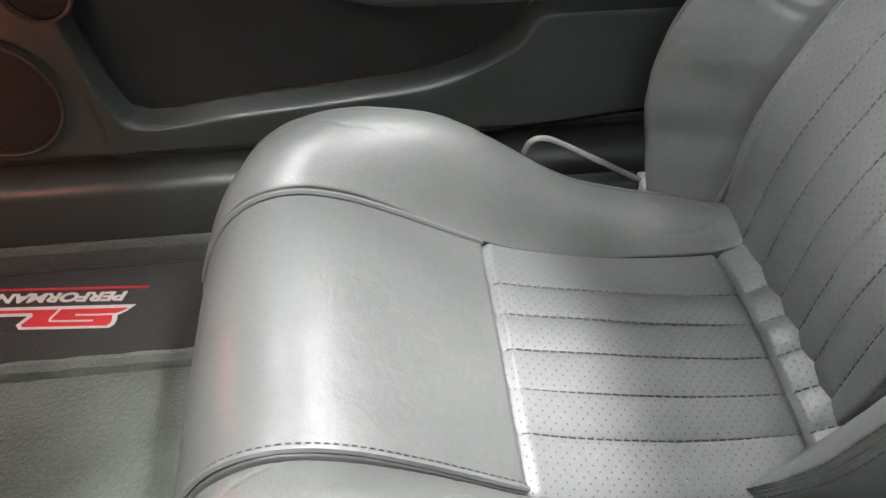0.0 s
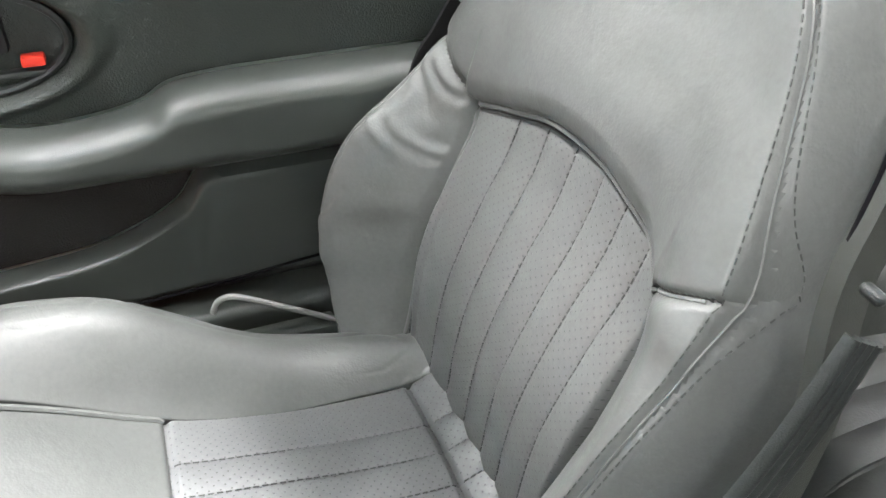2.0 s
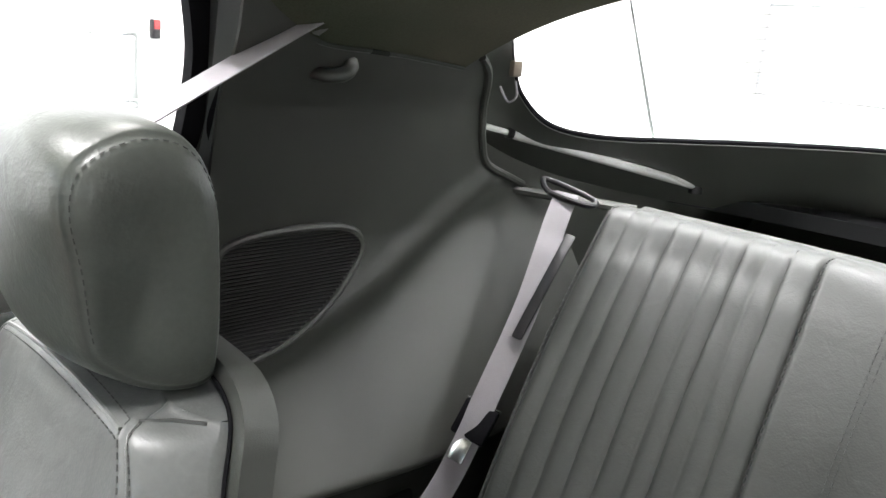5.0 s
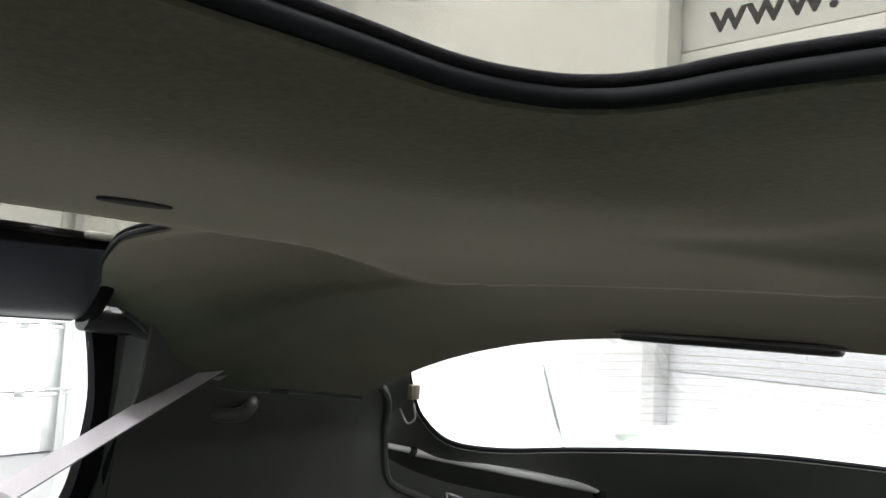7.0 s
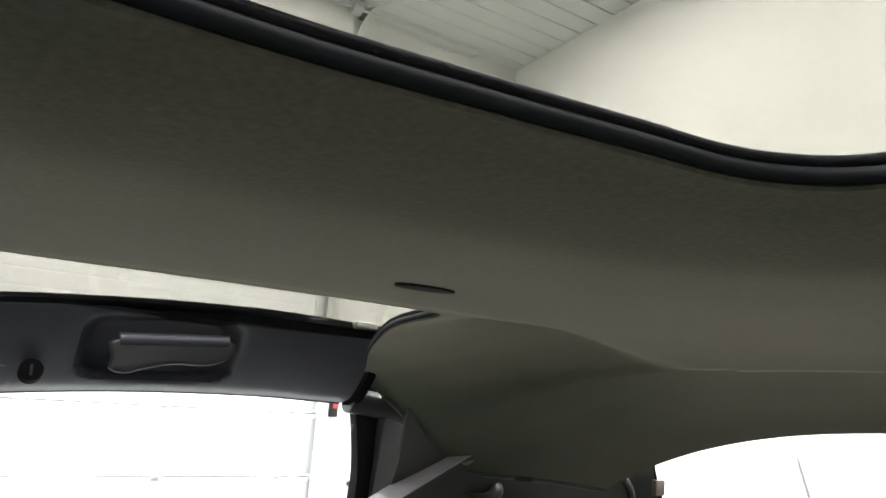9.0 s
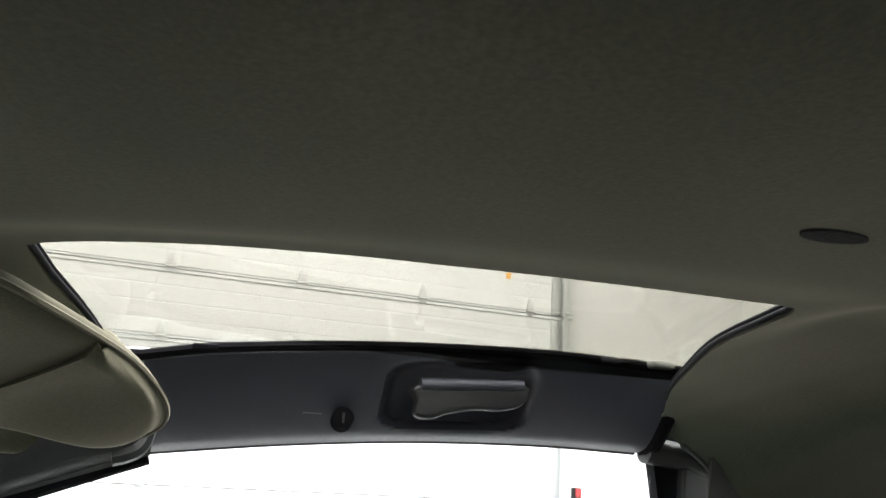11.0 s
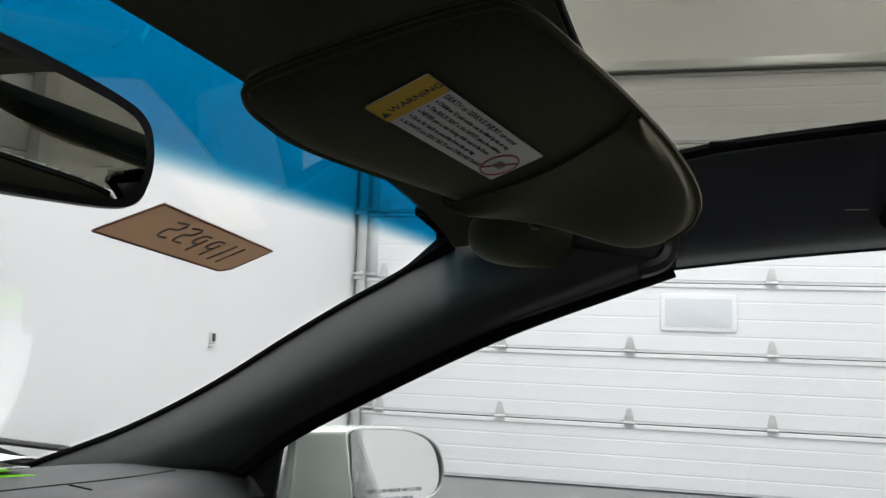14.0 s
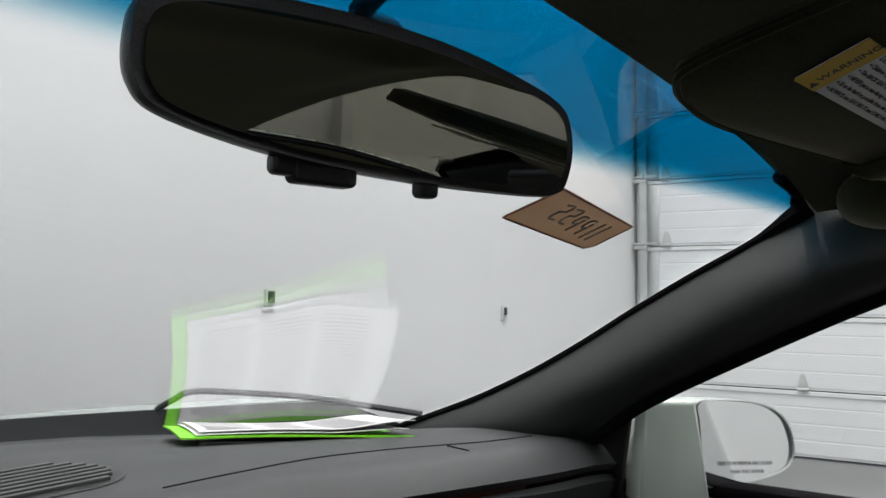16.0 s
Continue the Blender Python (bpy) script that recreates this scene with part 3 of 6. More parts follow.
letters("S", 0.44, frame_at((S_X1 - 1.00, SY + 0.002, 2.96), (-1, 0, 0), (0, 0, 1)), M_DARKINK, sdoor, d=0.0015, bold=0.010)
sdoor.matrix_world = SKEW @ sdoor.matrix_world
in_garage(sdoor)
wall("door_1_jamb", box(S_X1 - 0.085, S_X1 - 0.002, SOUTH - 0.13, SOUTH + 0.02, FLOOR_Z, S_TOP, 0.004), M_JAMB, "grey metal door jamb", turn=SKEW)
wall("door_1_head", box(S_X0, S_X1 - 0.088, SOUTH - 0.13, SOUTH + 0.02, S_TOP - 0.06, S_TOP - 0.002, 0.004), M_JAMB, "grey metal door head", turn=SKEW)


# ---- the car: floor, roof, windows ----
def both(ob):
    """The same piece on the driver's side of the car."""
    m = ob.data.copy()
    m.transform(Matrix.Diagonal((-1, 1, 1, 1)))
    m.flip_normals()
    other = new(ob.name, m)
    for key in ("label", "category", "kind", "group"):
        if key in ob:
            other[key] = ob[key]
    return other


CAR_FLOOR = 0.335
solo("floor_pan", box(-0.78, 0.78, -0.55, 1.25, CAR_FLOOR - 0.05, CAR_FLOOR, 0.01), M_CARPET, "dark grey carpeted car floor", "car floor", kind="structure")
solo("floor_pan_rear", box(-0.78, 0.78, -2.0, -0.552, CAR_FLOOR - 0.05, CAR_FLOOR + 0.05, 0.01), M_CARPET, "dark grey carpeted rear car floor", "car floor", kind="structure")
solo("firewall", box(-0.78, 0.78, 1.25, 1.30, 0.2, 0.93), M_CARPET, "dark carpeted firewall under the dash", "firewall", kind="structure")
solo("tail_wall", box(-0.78, 0.78, -2.04, -2.0, 0.2, 0.93), M_CARPET, "dark carpeted tail wall of the luggage bay", "tail wall", kind="structure")
solo("body_underside", box(-0.80, 0.80, -2.04, 1.30, 0.16, 0.20), M_BLACK, "black underside of the car body", "car body", kind="structure")
for sx in (-1, 1):
    for wy in (1.10, -1.46):
        tyre = thing("wheel", "black car wheel under the body", "wheel", "car wheels")
        part("tyre", tube([(sx * 0.62, wy, 0.42), (sx * 0.80, wy, 0.42)], 0.32, 28), M_RUBBER, tyre)
        part("rim", tube([(sx * 0.801, wy, 0.42), (sx * 0.815, wy, 0.42)], 0.20, 24), M_GALV, tyre)

# openings of the roof: rounded outline on one side
OPEN = spline([(0.206, 0.045), (0.214, 0.080), (0.222, 0.097), (0.240, 0.101), (0.40, 0.092), (0.52, 0.086), (0.556, 0.075), (0.562, 0.04), (0.562, -0.15), (0.562, -0.44), (0.552, -0.456), (0.530, -0.446), (0.455, -0.412), (0.316, -0.358), (0.217, -0.331), (0.184, -0.323), (0.168, -0.312), (0.169, -0.28), (0.173, -0.20), (0.181, -0.09), (0.194, -0.02)], 300, True)
# the driver's opening ends a little further forward
OPEN_L = spline([(0.176, 0.045), (0.200, 0.085), (0.25, 0.098), (0.40, 0.092), (0.52, 0.086), (0.556, 0.075), (0.562, 0.0), (0.562, -0.22), (0.545, -0.255), (0.48, -0.252), (0.35, -0.224), (0.22, -0.220), (0.182, -0.223), (0.167, -0.220), (0.157, -0.210), (0.151, -0.195), (0.149, -0.17), (0.146, -0.13), (0.145, -0.08), (0.154, -0.01)], 300, True)
OPEN_XY = np.array([(p[0], p[1]) for p in OPEN])
OPEN_XY_L = np.array([(p[0], p[1]) for p in OPEN_L])


def inside_open(x, y):
    a = OPEN_XY if x > 0 else OPEN_XY_L
    x = abs(x)
    b = np.roll(a, -1, axis=0)
    c = (a[:, 1] > y) != (b[:, 1] > y)
    xs = a[c, 0] + (y - a[c, 1]) / (b[c, 1] - a[c, 1]) * (b[c, 0] - a[c, 0])
    return int((xs > x).sum()) % 2 == 1


def open_gap(x, y):
    o = OPEN_XY if x > 0 else OPEN_XY_L
    d = np.hypot(o[:, 0] - abs(x), o[:, 1] - y)
    k = int(d.argmin())
    return float(d[k]), o[k]


def head_z(x, y, lip=True):
    """Underside of the headliner."""
    zc = table(y, (-0.95, -0.82, -0.70, -0.52, -0.32, -0.1, 0.05, 0.15, 0.20, 0.25, 0.30), (1.231, 1.272, 1.301, 1.323, 1.331, 1.334, 1.331, 1.323, 1.317, 1.303, 1.277))
    drop = table(y, (-0.86, -0.76, -0.68, -0.61, -0.578, -0.553, -0.527, -0.49, -0.47, -0.40, 0.3), (0.084, 0.098, 0.106, 0.100, 0.091, 0.079, 0.058, 0.040, 0.032, 0.020, 0.030))
    z = zc - drop * (abs(x) / 0.55) ** 2.6
    if lip and y > -0.55:
        d = open_gap(x, y)[0]
        z += 0.002 + (0.0005 if x > 0 else 0.001) * (1 - smooth(d / 0.10)) - 0.006 * smooth(d / 0.075) * smooth((0.22 - abs(x)) / 0.08) * smooth((0.20 - y) / 0.08)
        if x < 0:                               # soft edge rolling up to the seal
            z += 0.0022 * (1 - smooth(d / 0.030)) ** 1.5
        if x > 0:                               # the bar's edge lifts towards the header
            z += 0.0030 * smooth((y + 0.12) / 0.14) * (1 - smooth(d / 0.06)) * smooth((0.30 - x) / 0.07)
    if lip and y < -0.325:                              # soft crest where the bar turns into the rear quarters
        c = table(y, (-0.60, -0.505, -0.44, -0.36, -0.31), (0.220, 0.176, 0.144, 0.104, 0.100))
        z += (0.012 if x > 0 else 0.003) * math.sin(math.pi / 2 * max(0.0, min(1.0, (abs(x) - c) / 0.040))) * (1 - smooth((abs(x) - c - 0.05) / 0.25)) * smooth((-0.325 - y) / 0.06) * smooth((y + 0.60) / 0.22)
    return z


def head_edge(x):
    """Where the headliner ends at the hatch."""
    return -0.785 - 0.17 * x * x


def head_side(y):
    return 0.542 + 0.050 * smooth((-0.435 - y) / 0.05) - 0.014 * smooth((-0.62 - y) / 0.08)


bm = bmesh.new()
nx, ny = 116, 128
vs = []
for i in range(nx + 1):
    row = []
    for j in range(ny + 1):
        f = j / ny
        x0 = (2 * i / nx - 1)
        y = 0.262 + (head_edge(x0 * 0.6) - 0.262) * f
        x = x0 * head_side(y)
        d, q = open_gap(x, y)
        if d < 0.0062:
            x, y = math.copysign(q[0], x), q[1]
        row.append(bm.verts.new((x, y, head_z(x, y))))
    vs.append(row)
for i in range(nx):
    for j in range(ny):
        q = (vs[i][j], vs[i + 1][j], vs[i + 1][j + 1], vs[i][j + 1])
        c = sum((v.co for v in q), Vector()) / 4
        if not inside_open(c.x, c.y):
            bm.faces.new(q)
bmesh.ops.delete(bm, geom=[v for v in bm.verts if not v.link_faces], context="VERTS")
for f in bm.faces:
    f.normal_update()
    if f.normal.z > 0:
        f.normal_flip()
solo("headliner", thick(bm, -0.002), M_HEAD, "dark grey cloth headliner with a T-shaped roof bar", "headliner", kind="structure", sharp=60)
# outer roof skin above
bm = grid(lambda u, v: (u, v, head_z(u, v, False) + 0.012), lin(-0.60, 0.60, 121), lin(0.235, -0.78, 110), keep=lambda u, v: not inside_open(u, v) and open_gap(u, v)[0] > 0.018 and abs(u) < head_side(v) - 0.02)
solo("roof_skin", thick(bm, 0.004), M_PAINT, "white painted car roof skin", "car roof", kind="structure")

# seals round the openings, and the roof panes
for sx, side in ((1, "passenger"), (-1, "driver")):
    seal = thing("roof_opening_seal", "black rubber seal round the roof opening", "seal", "roof opening seals", "structure")
    out_ = OPEN if sx > 0 else OPEN_L
    cen = Vector((sx * 0.34, -0.13, 0))
    first = next(k for k in range(len(out_)) if out_[k - 1][0] > 0.515 and out_[k][0] <= 0.515)
    run = [out_[(first + k) % len(out_)] for k in range(len(out_))]
    run = [p for p in run if p[0] <= 0.515]
    ring = [Vector((sx * p[0], p[1], head_z(sx * p[0], p[1]) + 0.0014)) for p in run]
    ring = [p + 0.0012 * (cen - Vector((p.x, p.y, 0))).normalized() for p in ring]
    part("seal_lip", tube(ring, 0.0019, 10, up=(0, 0, 1), flat=1.2), M_SEAL, seal, "dark grey seal lip")
    part("seal_bulb", tube([p + Vector((0, 0, 0.0034)) - 0.0006 * (cen - Vector((p.x, p.y, 0))).normalized() for p in ring], 0.0019, 10, up=(0, 0, 1)), M_RUBBER, seal)
    roof = thing("roof_pane", "tinted removable glass roof panel", "glass roof panel", "roof panes")
    bmp = bmesh.new()
    grown = [Vector((p[0], p[1], 0)) + 0.088 * (Vector((p[0], p[1], 0)) - Vector((0.36, -0.13, 0))).normalized() for p in out_]
    face = [bmp.verts.new((sx * p[0], p[1], head_z(sx * 0.2, p[1], False) + 0.018 - 0.010 * (p[0] / 0.56) ** 3)) for p in grown[::2]]
    bmp.faces.new(face)
    bmesh.ops.solidify(bmp, geom=bmp.faces[:], thickness=0.004)
    pane = part("pane", bmp, M_TTOP, roof)
    pane.visible_shadow = False
    if sx > 0:
        bars([(-0.030, -0.004, 0.0, 0.0016), (0.004, 0.030, 0.0, 0.0016), (-0.012, 0.012, 0.006, 0.0015), (-0.014, 0.010, -0.006, 0.0015), (-0.008, 0.008, 0.0, 0.004)], frame_at((0.465, -0.370, 1.3380), (0, -1, 0), (1, 0, 0)), M_DARKINK, roof, "etched_mark")

# roof rail over the door
def rail_point(u, v):
    """u along the rail from the front, v from its upper inner edge round to its lower edge."""
    y = 0.060 - 0.520 * u
    top = table(y, (-0.46, -0.32, -0.15, 0.0, 0.065), (1.338, 1.343, 1.336, 1.320, 1.307))
    low = table(y, (-0.46, -0.35, -0.2, -0.06, 0.06), (1.259, 1.261, 1.256, 1.244, 1.229))
    px = table(v, (0.0, 0.12, 0.5, 0.85, 1.0), (0.520, 0.527, 0.556, 0.590, 0.612))
    pz = table(v, (0.0, 0.12, 0.5, 0.85, 1.0), (1.0, 0.96, 0.52, 0.10, 0.0))
    px += 0.012 * (1 - abs(2 * u - 1) ** 2)
    z = low + (top - low) * pz
    # recess round the latch handle
    ry, rz = (y + 0.238) / 0.074, (z - (low + top) / 2 - 0.002) / 0.030
    k = (abs(ry) ** 5 + abs(rz) ** 5) ** 0.2
    d = smooth((1.10 - k) / 0.24)
    return (px + 0.034 * d, y, z + 0.003 * d)


rail = thing("roof_rail", "dark blue-grey plastic roof rail cover with a latch handle", "roof rail")
part("rail_cover", thick(grid(rail_point, lin(0, 1, 120), lin(0, 1, 44), flip=True), 0.004), M_RAIL, rail)
hy0, hy1 = -0.190, -0.294
hp = [(hy0, 1.308), (hy1, 1.315), (hy1 - 0.001, 1.296), (hy1 + 0.02, 1.288), (-0.245, 1.287), (-0.218, 1.281), (-0.200, 1.275), (hy0 + 0.004, 1.278), (hy0 + 0.004, 1.290)]
part("latch_handle", plate([(p[0], p[1]) for p in spline([(a, b, 0) for a, b in hp], 44, True)], 0.016, Matrix(((0, 0, 1, 0.538), (1, 0, 0, 0), (0, 1, 0, 0), (0, 0, 0, 1))), 0.004), M_BLACK, rail, "black latch handle")
# paler bar: the highlight on the black handle's top is put into colour
part("handle_highlight", tube([(0.541, hy0, 1.307), (0.541, hy1, 1.314)], 0.0065, 10), M_RAIL, rail)
lock = part("lock_knob", tube([(0.5635, -0.122, 1.2725), (0.576, -0.122, 1.2685)], 0.0105, 20), M_RUBBER, rail, "round black lock")
part("key_slot", box(0.561, 0.565, -0.123, -0.121, 1.267, 1.277, 0.0005), M_PILLAR, lock)
part("lock_mark", box(0.5565, 0.5585, -0.1, -0.083, 1.2737, 1.2743), M_SILLCAP, rail)
sealr = [Vector(rail_point(u, 0.0)) + Vector((0.001, 0, 0.003)) for u in lin(-0.08, 1, 44)]
part("upper_seal", tube(sealr, 0.0048, 8, up=(1, 0, 0)), M_RUBBER, rail)
part("seal_clip", box(0.508, 0.524, -0.446, -0.420, 1.340, 1.348, 0.003), M_GALV, rail, "pale grey seal clip")
part("seal_clip", box(0.519, 0.527, -0.392, -0.370, 1.342, 1.3475, 0.002), M_RAIL, rail)
part("seal_clip", box(0.519, 0.527, 0.000, 0.022, 1.318, 1.325, 0.002), M_RUBBER, rail)
endr = [Vector(rail_point(1.0, v)) + Vector((0.0, -0.007, 0)) for v in lin(-0.0, 1.0, 24)]
part("end_seal", tube(endr, 0.0075, 8), M_RUBBER, rail)
lows = [Vector(rail_point(u, 1.0)) + Vector((0.010, 0, 0.005)) for u in lin(0, 1, 40)]
part("rail_cap", tube(spline([(0.585, -0.452, 1.300), (0.600, -0.466, 1.285), (0.606, -0.470, 1.268), (0.604, -0.480, 1.258)], 16), 0.013, 10), M_PILLAR, rail)
part("lower_seal", tube(lows, 0.007, 8, up=(1, 0, 0)), M_RUBBER, rail)
wallr = thing("roof_rail", "dark blue-grey plastic roof rail cover", "roof rail")
bmw = grid(lambda u, v: (-rail_point(u, v)[0], rail_point(u, v)[1], rail_point(u, v)[2]), lin(0, 1, 60), lin(0, 1, 24))
part("rail_cover", thick(bmw, 0.004), M_RAIL, wallr)


# front pillars and windshield
SIDE = spline([(0.650, 0.830, 0.975), (0.642, 0.770, 0.999), (0.638, 0.715, 1.019), (0.632, 0.642, 1.047), (0.625, 0.568, 1.081), (0.617, 0.502, 1.116), (0.609, 0.437, 1.154), (0.601, 0.374, 1.189), (0.594, 0.314, 1.220), (0.587, 0.255, 1.254)], 200)


def wind(u, v):
    """Windshield: u across from -1 to 1, v from the cowl to the header."""
    a = min(198, max(0, int(v * 199)))
    e = SIDE[a].lerp(SIDE[a + 1], min(1.0, max(0.0, v * 199 - a)))
    bow = 4 * v * (1 - v)
    c = Vector((0, 1.2327 - 0.9707 * v + 0.0227 * bow, 0.9632 + 0.3428 * v + 0.0049 * bow))
    k = abs(u) ** 2.1
    return Vector((u * e.x, c.y + (e.y - c.y) * k, c.z + (e.z - c.z) * k))


ws = tagged(new("windshield", finish(thick(grid(wind, lin(-1, 1, 48), lin(0, 1, 32)), 0.004), M_WIND)), "clear windshield with a blue tinted band along its top", "windshield")
ws.visible_shadow = False
part("glass_border", tube([wind(u, 0.0) + Vector((0, 0.0, 0.004)) for u in lin(-1, 1, 60)], 0.012, 6), M_RUBBER, ws)


def pillar(u, v):
    """Front pillar cover: u from the cowl to the roof rail, v across from the windshield edge to the door glass."""
    a = wind(1.0, min(1.0, u)) - Vector((0.004, 0.004, 0.004))
    low = Vector(spline([(0.660, 0.620, 0.955), (0.612, 0.500, 1.005), (0.594, 0.420, 1.060), (0.580, 0.310, 1.118), (0.568, 0.190, 1.175), (0.566, 0.050, 1.229)], 200)[min(199, int(u * 199))])
    p = a.lerp(low, v)
    bulge = math.sin(math.pi * min(1, max(0, v))) * (0.026 + 0.010 * u)
    return p + bulge * Vector((-0.85, -0.42, 0.05)) + 0.006 * Vector((1, 0, 0)) * smooth((v - 0.85) / 0.15)


pil = thing("pillar_cover", "charcoal plastic front pillar cover", "pillar cover", kind="structure")
part("cover", thick(grid(pillar, lin(0, 1, 60), lin(0, 1, 22), flip=False), -0.004), M_PILLAR, pil)
part("edge_seal", tube([pillar(u, 0.0) + Vector((0.0, -0.002, 0.001)) for u in lin(0, 1, 60)], [0.0042 + 0.007 * smooth((u - 0.90) / 0.08) for u in lin(0, 1, 60)], 8, up=(0, 0, 1)), M_RUBBER, pil)
part("corner_moulding", tube(spline([(0.520, 0.262, 1.272), (0.548, 0.256, 1.264), (0.580, 0.260, 1.262), (0.605, 0.266, 1.256)], 16), 0.0068, 8), M_RUBBER, pil)
part("door_seal", tube([pillar(u, 1.0) + Vector((0.008, 0, 0)) for u in lin(0.05, 1, 60)], 0.010, 8, up=(0, 0, 1)), M_RUBBER, pil)
part("pillar_cap", tube(spline([(0.563, 0.078, 1.224), (0.566, 0.058, 1.232), (0.570, 0.052, 1.250), (0.560, 0.055, 1.278), (0.540, 0.060, 1.300)], 20), 0.008, 8), M_PILLAR, pil)
bmw = grid(lambda u, v: Matrix.Diagonal((-1, 1, 1)) @ pillar(u, v), lin(0, 1, 30), lin(0, 1, 12))
solo("pillar_cover_driver", thick(bmw, 0.004), M_PILLAR, "charcoal plastic front pillar cover", "pillar cover", kind="structure")
# corner between header, pillar and rail
bmc = grid(lambda u, v: Vector((0.30 + 0.265 * u, 0.262 - 0.02 * u * u - v * (0.15 + 0.03 * u), 1.300 - 0.052 * u * u + 0.030 * v * (1 - 0.4 * u))), lin(0, 1, 20), lin(0, 1, 16))
solo("header_corner", thick(bmc, -0.005), M_HEAD, "dark cloth headliner corner behind the visor", "headliner", kind="structure")

bmc = grid(lambda y, v: Vector((0.574 - 0.016 * v, y, table(y, (0.045, 0.19), (1.229, 1.176)) * (1 - v) + 1.312 * v)), lin(0.047, 0.195, 20), lin(0, 1, 10), flip=True)
part("pillar_top", thick(bmc, -0.004), M_PILLAR, pil)
# small oval recess in the bar
oval = [(0.034 + 0.007 * math.cos(a), -0.225 + 0.015 * math.sin(a)) for a in lin(0, 6.1, 26)]
slot = thing("bar_recess", "small dark oval recess in the roof bar", "trim")
part("recess", plate(oval, 0.002, pose(0, 0, head_z(0.034, -0.225) - 0.0030)), M_MESH, slot)

# side glass, leaning in to the rail
def side_glass(u, v):
    y = 0.58 - 1.06 * u
    top = table(y, (-0.48, -0.2, 0.05, 0.2, 0.4, 0.58), (1.262, 1.262, 1.236, 1.185, 1.085, 0.985))
    z = 0.93 + (top - 0.93) * v
    return Vector((0.728 - 0.36 * max(0, z - 0.93), y, z))


sg = tagged(new("door_glass", finish(thick(grid(side_glass, lin(0, 1, 30), lin(0, 1, 10)), 0.004), M_GLASS)), "clear side window glass, closed", "window glass")
sg.visible_shadow = False


# ---- the passenger door ----
ARM_LOW = ((-0.6, 0.15, 0.19, 0.24, 0.32, 0.42, 0.8), (0.614, 0.615, 0.619, 0.634, 0.668, 0.72, 0.84))
ARM_TOP = ((-0.6, -0.03, 0.02, 0.045, 0.065, 0.09, 0.125, 0.165, 0.19, 0.24, 0.32, 0.8), (0.719, 0.717, 0.714, 0.709, 0.697, 0.690, 0.685, 0.684, 0.688, 0.701, 0.728, 0.90))
POCKET = ((-0.6, 0.015, 0.030, 0.050, 0.085, 0.145, 0.236, 0.356, 0.416, 0.455, 0.470, 0.481, 0.490, 0.52, 0.8), (0.610, 0.610, 0.603, 0.575, 0.552, 0.531, 0.521, 0.511, 0.503, 0.508, 0.540, 0.588, 0.64, 0.68, 0.72))


def door_x(y, z):
    x = 0.708
    if z > 0.884:
        x = table(z, (0.884, 0.889, 0.897, 0.915, 0.937, 0.950, 0.957), (0.712, 0.700, 0.690, 0.680, 0.681, 0.690, 0.712))
        return x
    a0, a1 = table(y, *ARM_LOW), table(y, *ARM_TOP)
    if a0 < z < a1 and y < 0.5:
        lo, hi = min(1, (z - a0) / 0.036), min(1, (a1 - z) / 0.026)
        x -= 0.048 * math.sin(math.pi / 2 * lo) ** 0.65 * math.sin(math.pi / 2 * hi) ** 0.6
    elif z <= a0:
        p = table(y, *POCKET)
        d = p - z
        if d > 0:
            rise = (table(y + 0.004, *POCKET) - table(y - 0.004, *POCKET)) / 0.008
            d /= math.sqrt(1 + rise * rise)         # soft padded lip, then a face that falls away
            x = 0.716 - 0.028 * smooth(d / 0.009) ** 0.6 + 0.004 * smooth((d - 0.006) / 0.05) + 0.020 * smooth((0.468 - z) / 0.028)
        else:
            x = 0.718
    if z > a1:                                  # the panel tucks in under the sill cap
        x += 0.020 * smooth((z - 0.866) / 0.016)
    # bowl of the inside handle
    r = math.hypot((y - 0.205) / 0.095, (z - 0.762) / 0.052)
    if z > a1:
        x += 0.022 * smooth((1.08 - r) / 0.25) - 0.008 * smooth((1.35 - r) / 0.2) * smooth((r - 0.95) / 0.2)
    return x


door = thing("door_panel", "closed dark grey car door trim with armrest and map pocket", "car door")
YD = lin(0.80, -0.50, 330)


def band(nm, low, high, n, mt, lb, ylo=-0.6, yhi=0.9):
    """One band of the door trim between two edge curves."""
    eps = 0.0006
    bm = grid(lambda y, w: (door_x(y, low(y) + eps + (high(y) - low(y) - 2 * eps) * w), y, low(y) + (high(y) - low(y)) * w), [y for y in YD if ylo <= y <= yhi], lin(0, 1, n), flip=True)
    return part(nm, thick(bm, -0.005), mt, door, lb, sharp=50)


arm_low, arm_top = (lambda y: table(y, *ARM_LOW)), (lambda y: table(y, *ARM_TOP))
pocket = lambda y: min(table(y, *POCKET), table(y, *ARM_LOW) - 0.004)
band("sill_cap", lambda y: 0.885, lambda y: 0.957, 26, M_SILLCAP, "smooth grey sill cap")
band("upper_panel", arm_top, lambda y: 0.884, 60, M_VINYL, "grained dark vinyl panel", yhi=0.66)
band("armrest", arm_low, arm_top, 26, M_ARM, "padded vinyl armrest", yhi=0.5)
band("pocket_back", pocket, arm_low, 16, M_MESH, "dark cloth pocket back")
band("map_pocket", lambda y: 0.442, pocket, 50, M_ARM, "moulded map pocket")
band("front_panel", lambda y: table(y, *ARM_LOW), lambda y: 0.884, 20, M_VINYL, "grained dark vinyl panel", ylo=0.50)
for cy, cz, cr in ((0.501, 0.662, 0.030), (0.585, 0.545, 0.066)):
    spk = part("speaker_grille", tube([(0.700, cy, cz), (0.688, cy, cz)], cr, 36), M_MESH, door, "dark round speaker grille")
    part("grille_rim", tube([(0.686, cy + (cr + 0.003) * math.cos(a), cz + (cr + 0.003) * math.sin(a)) for a in lin(0, 6.2832 * 0.985, 48)], 0.0025, 8, closed=True), M_VINYL, spk)
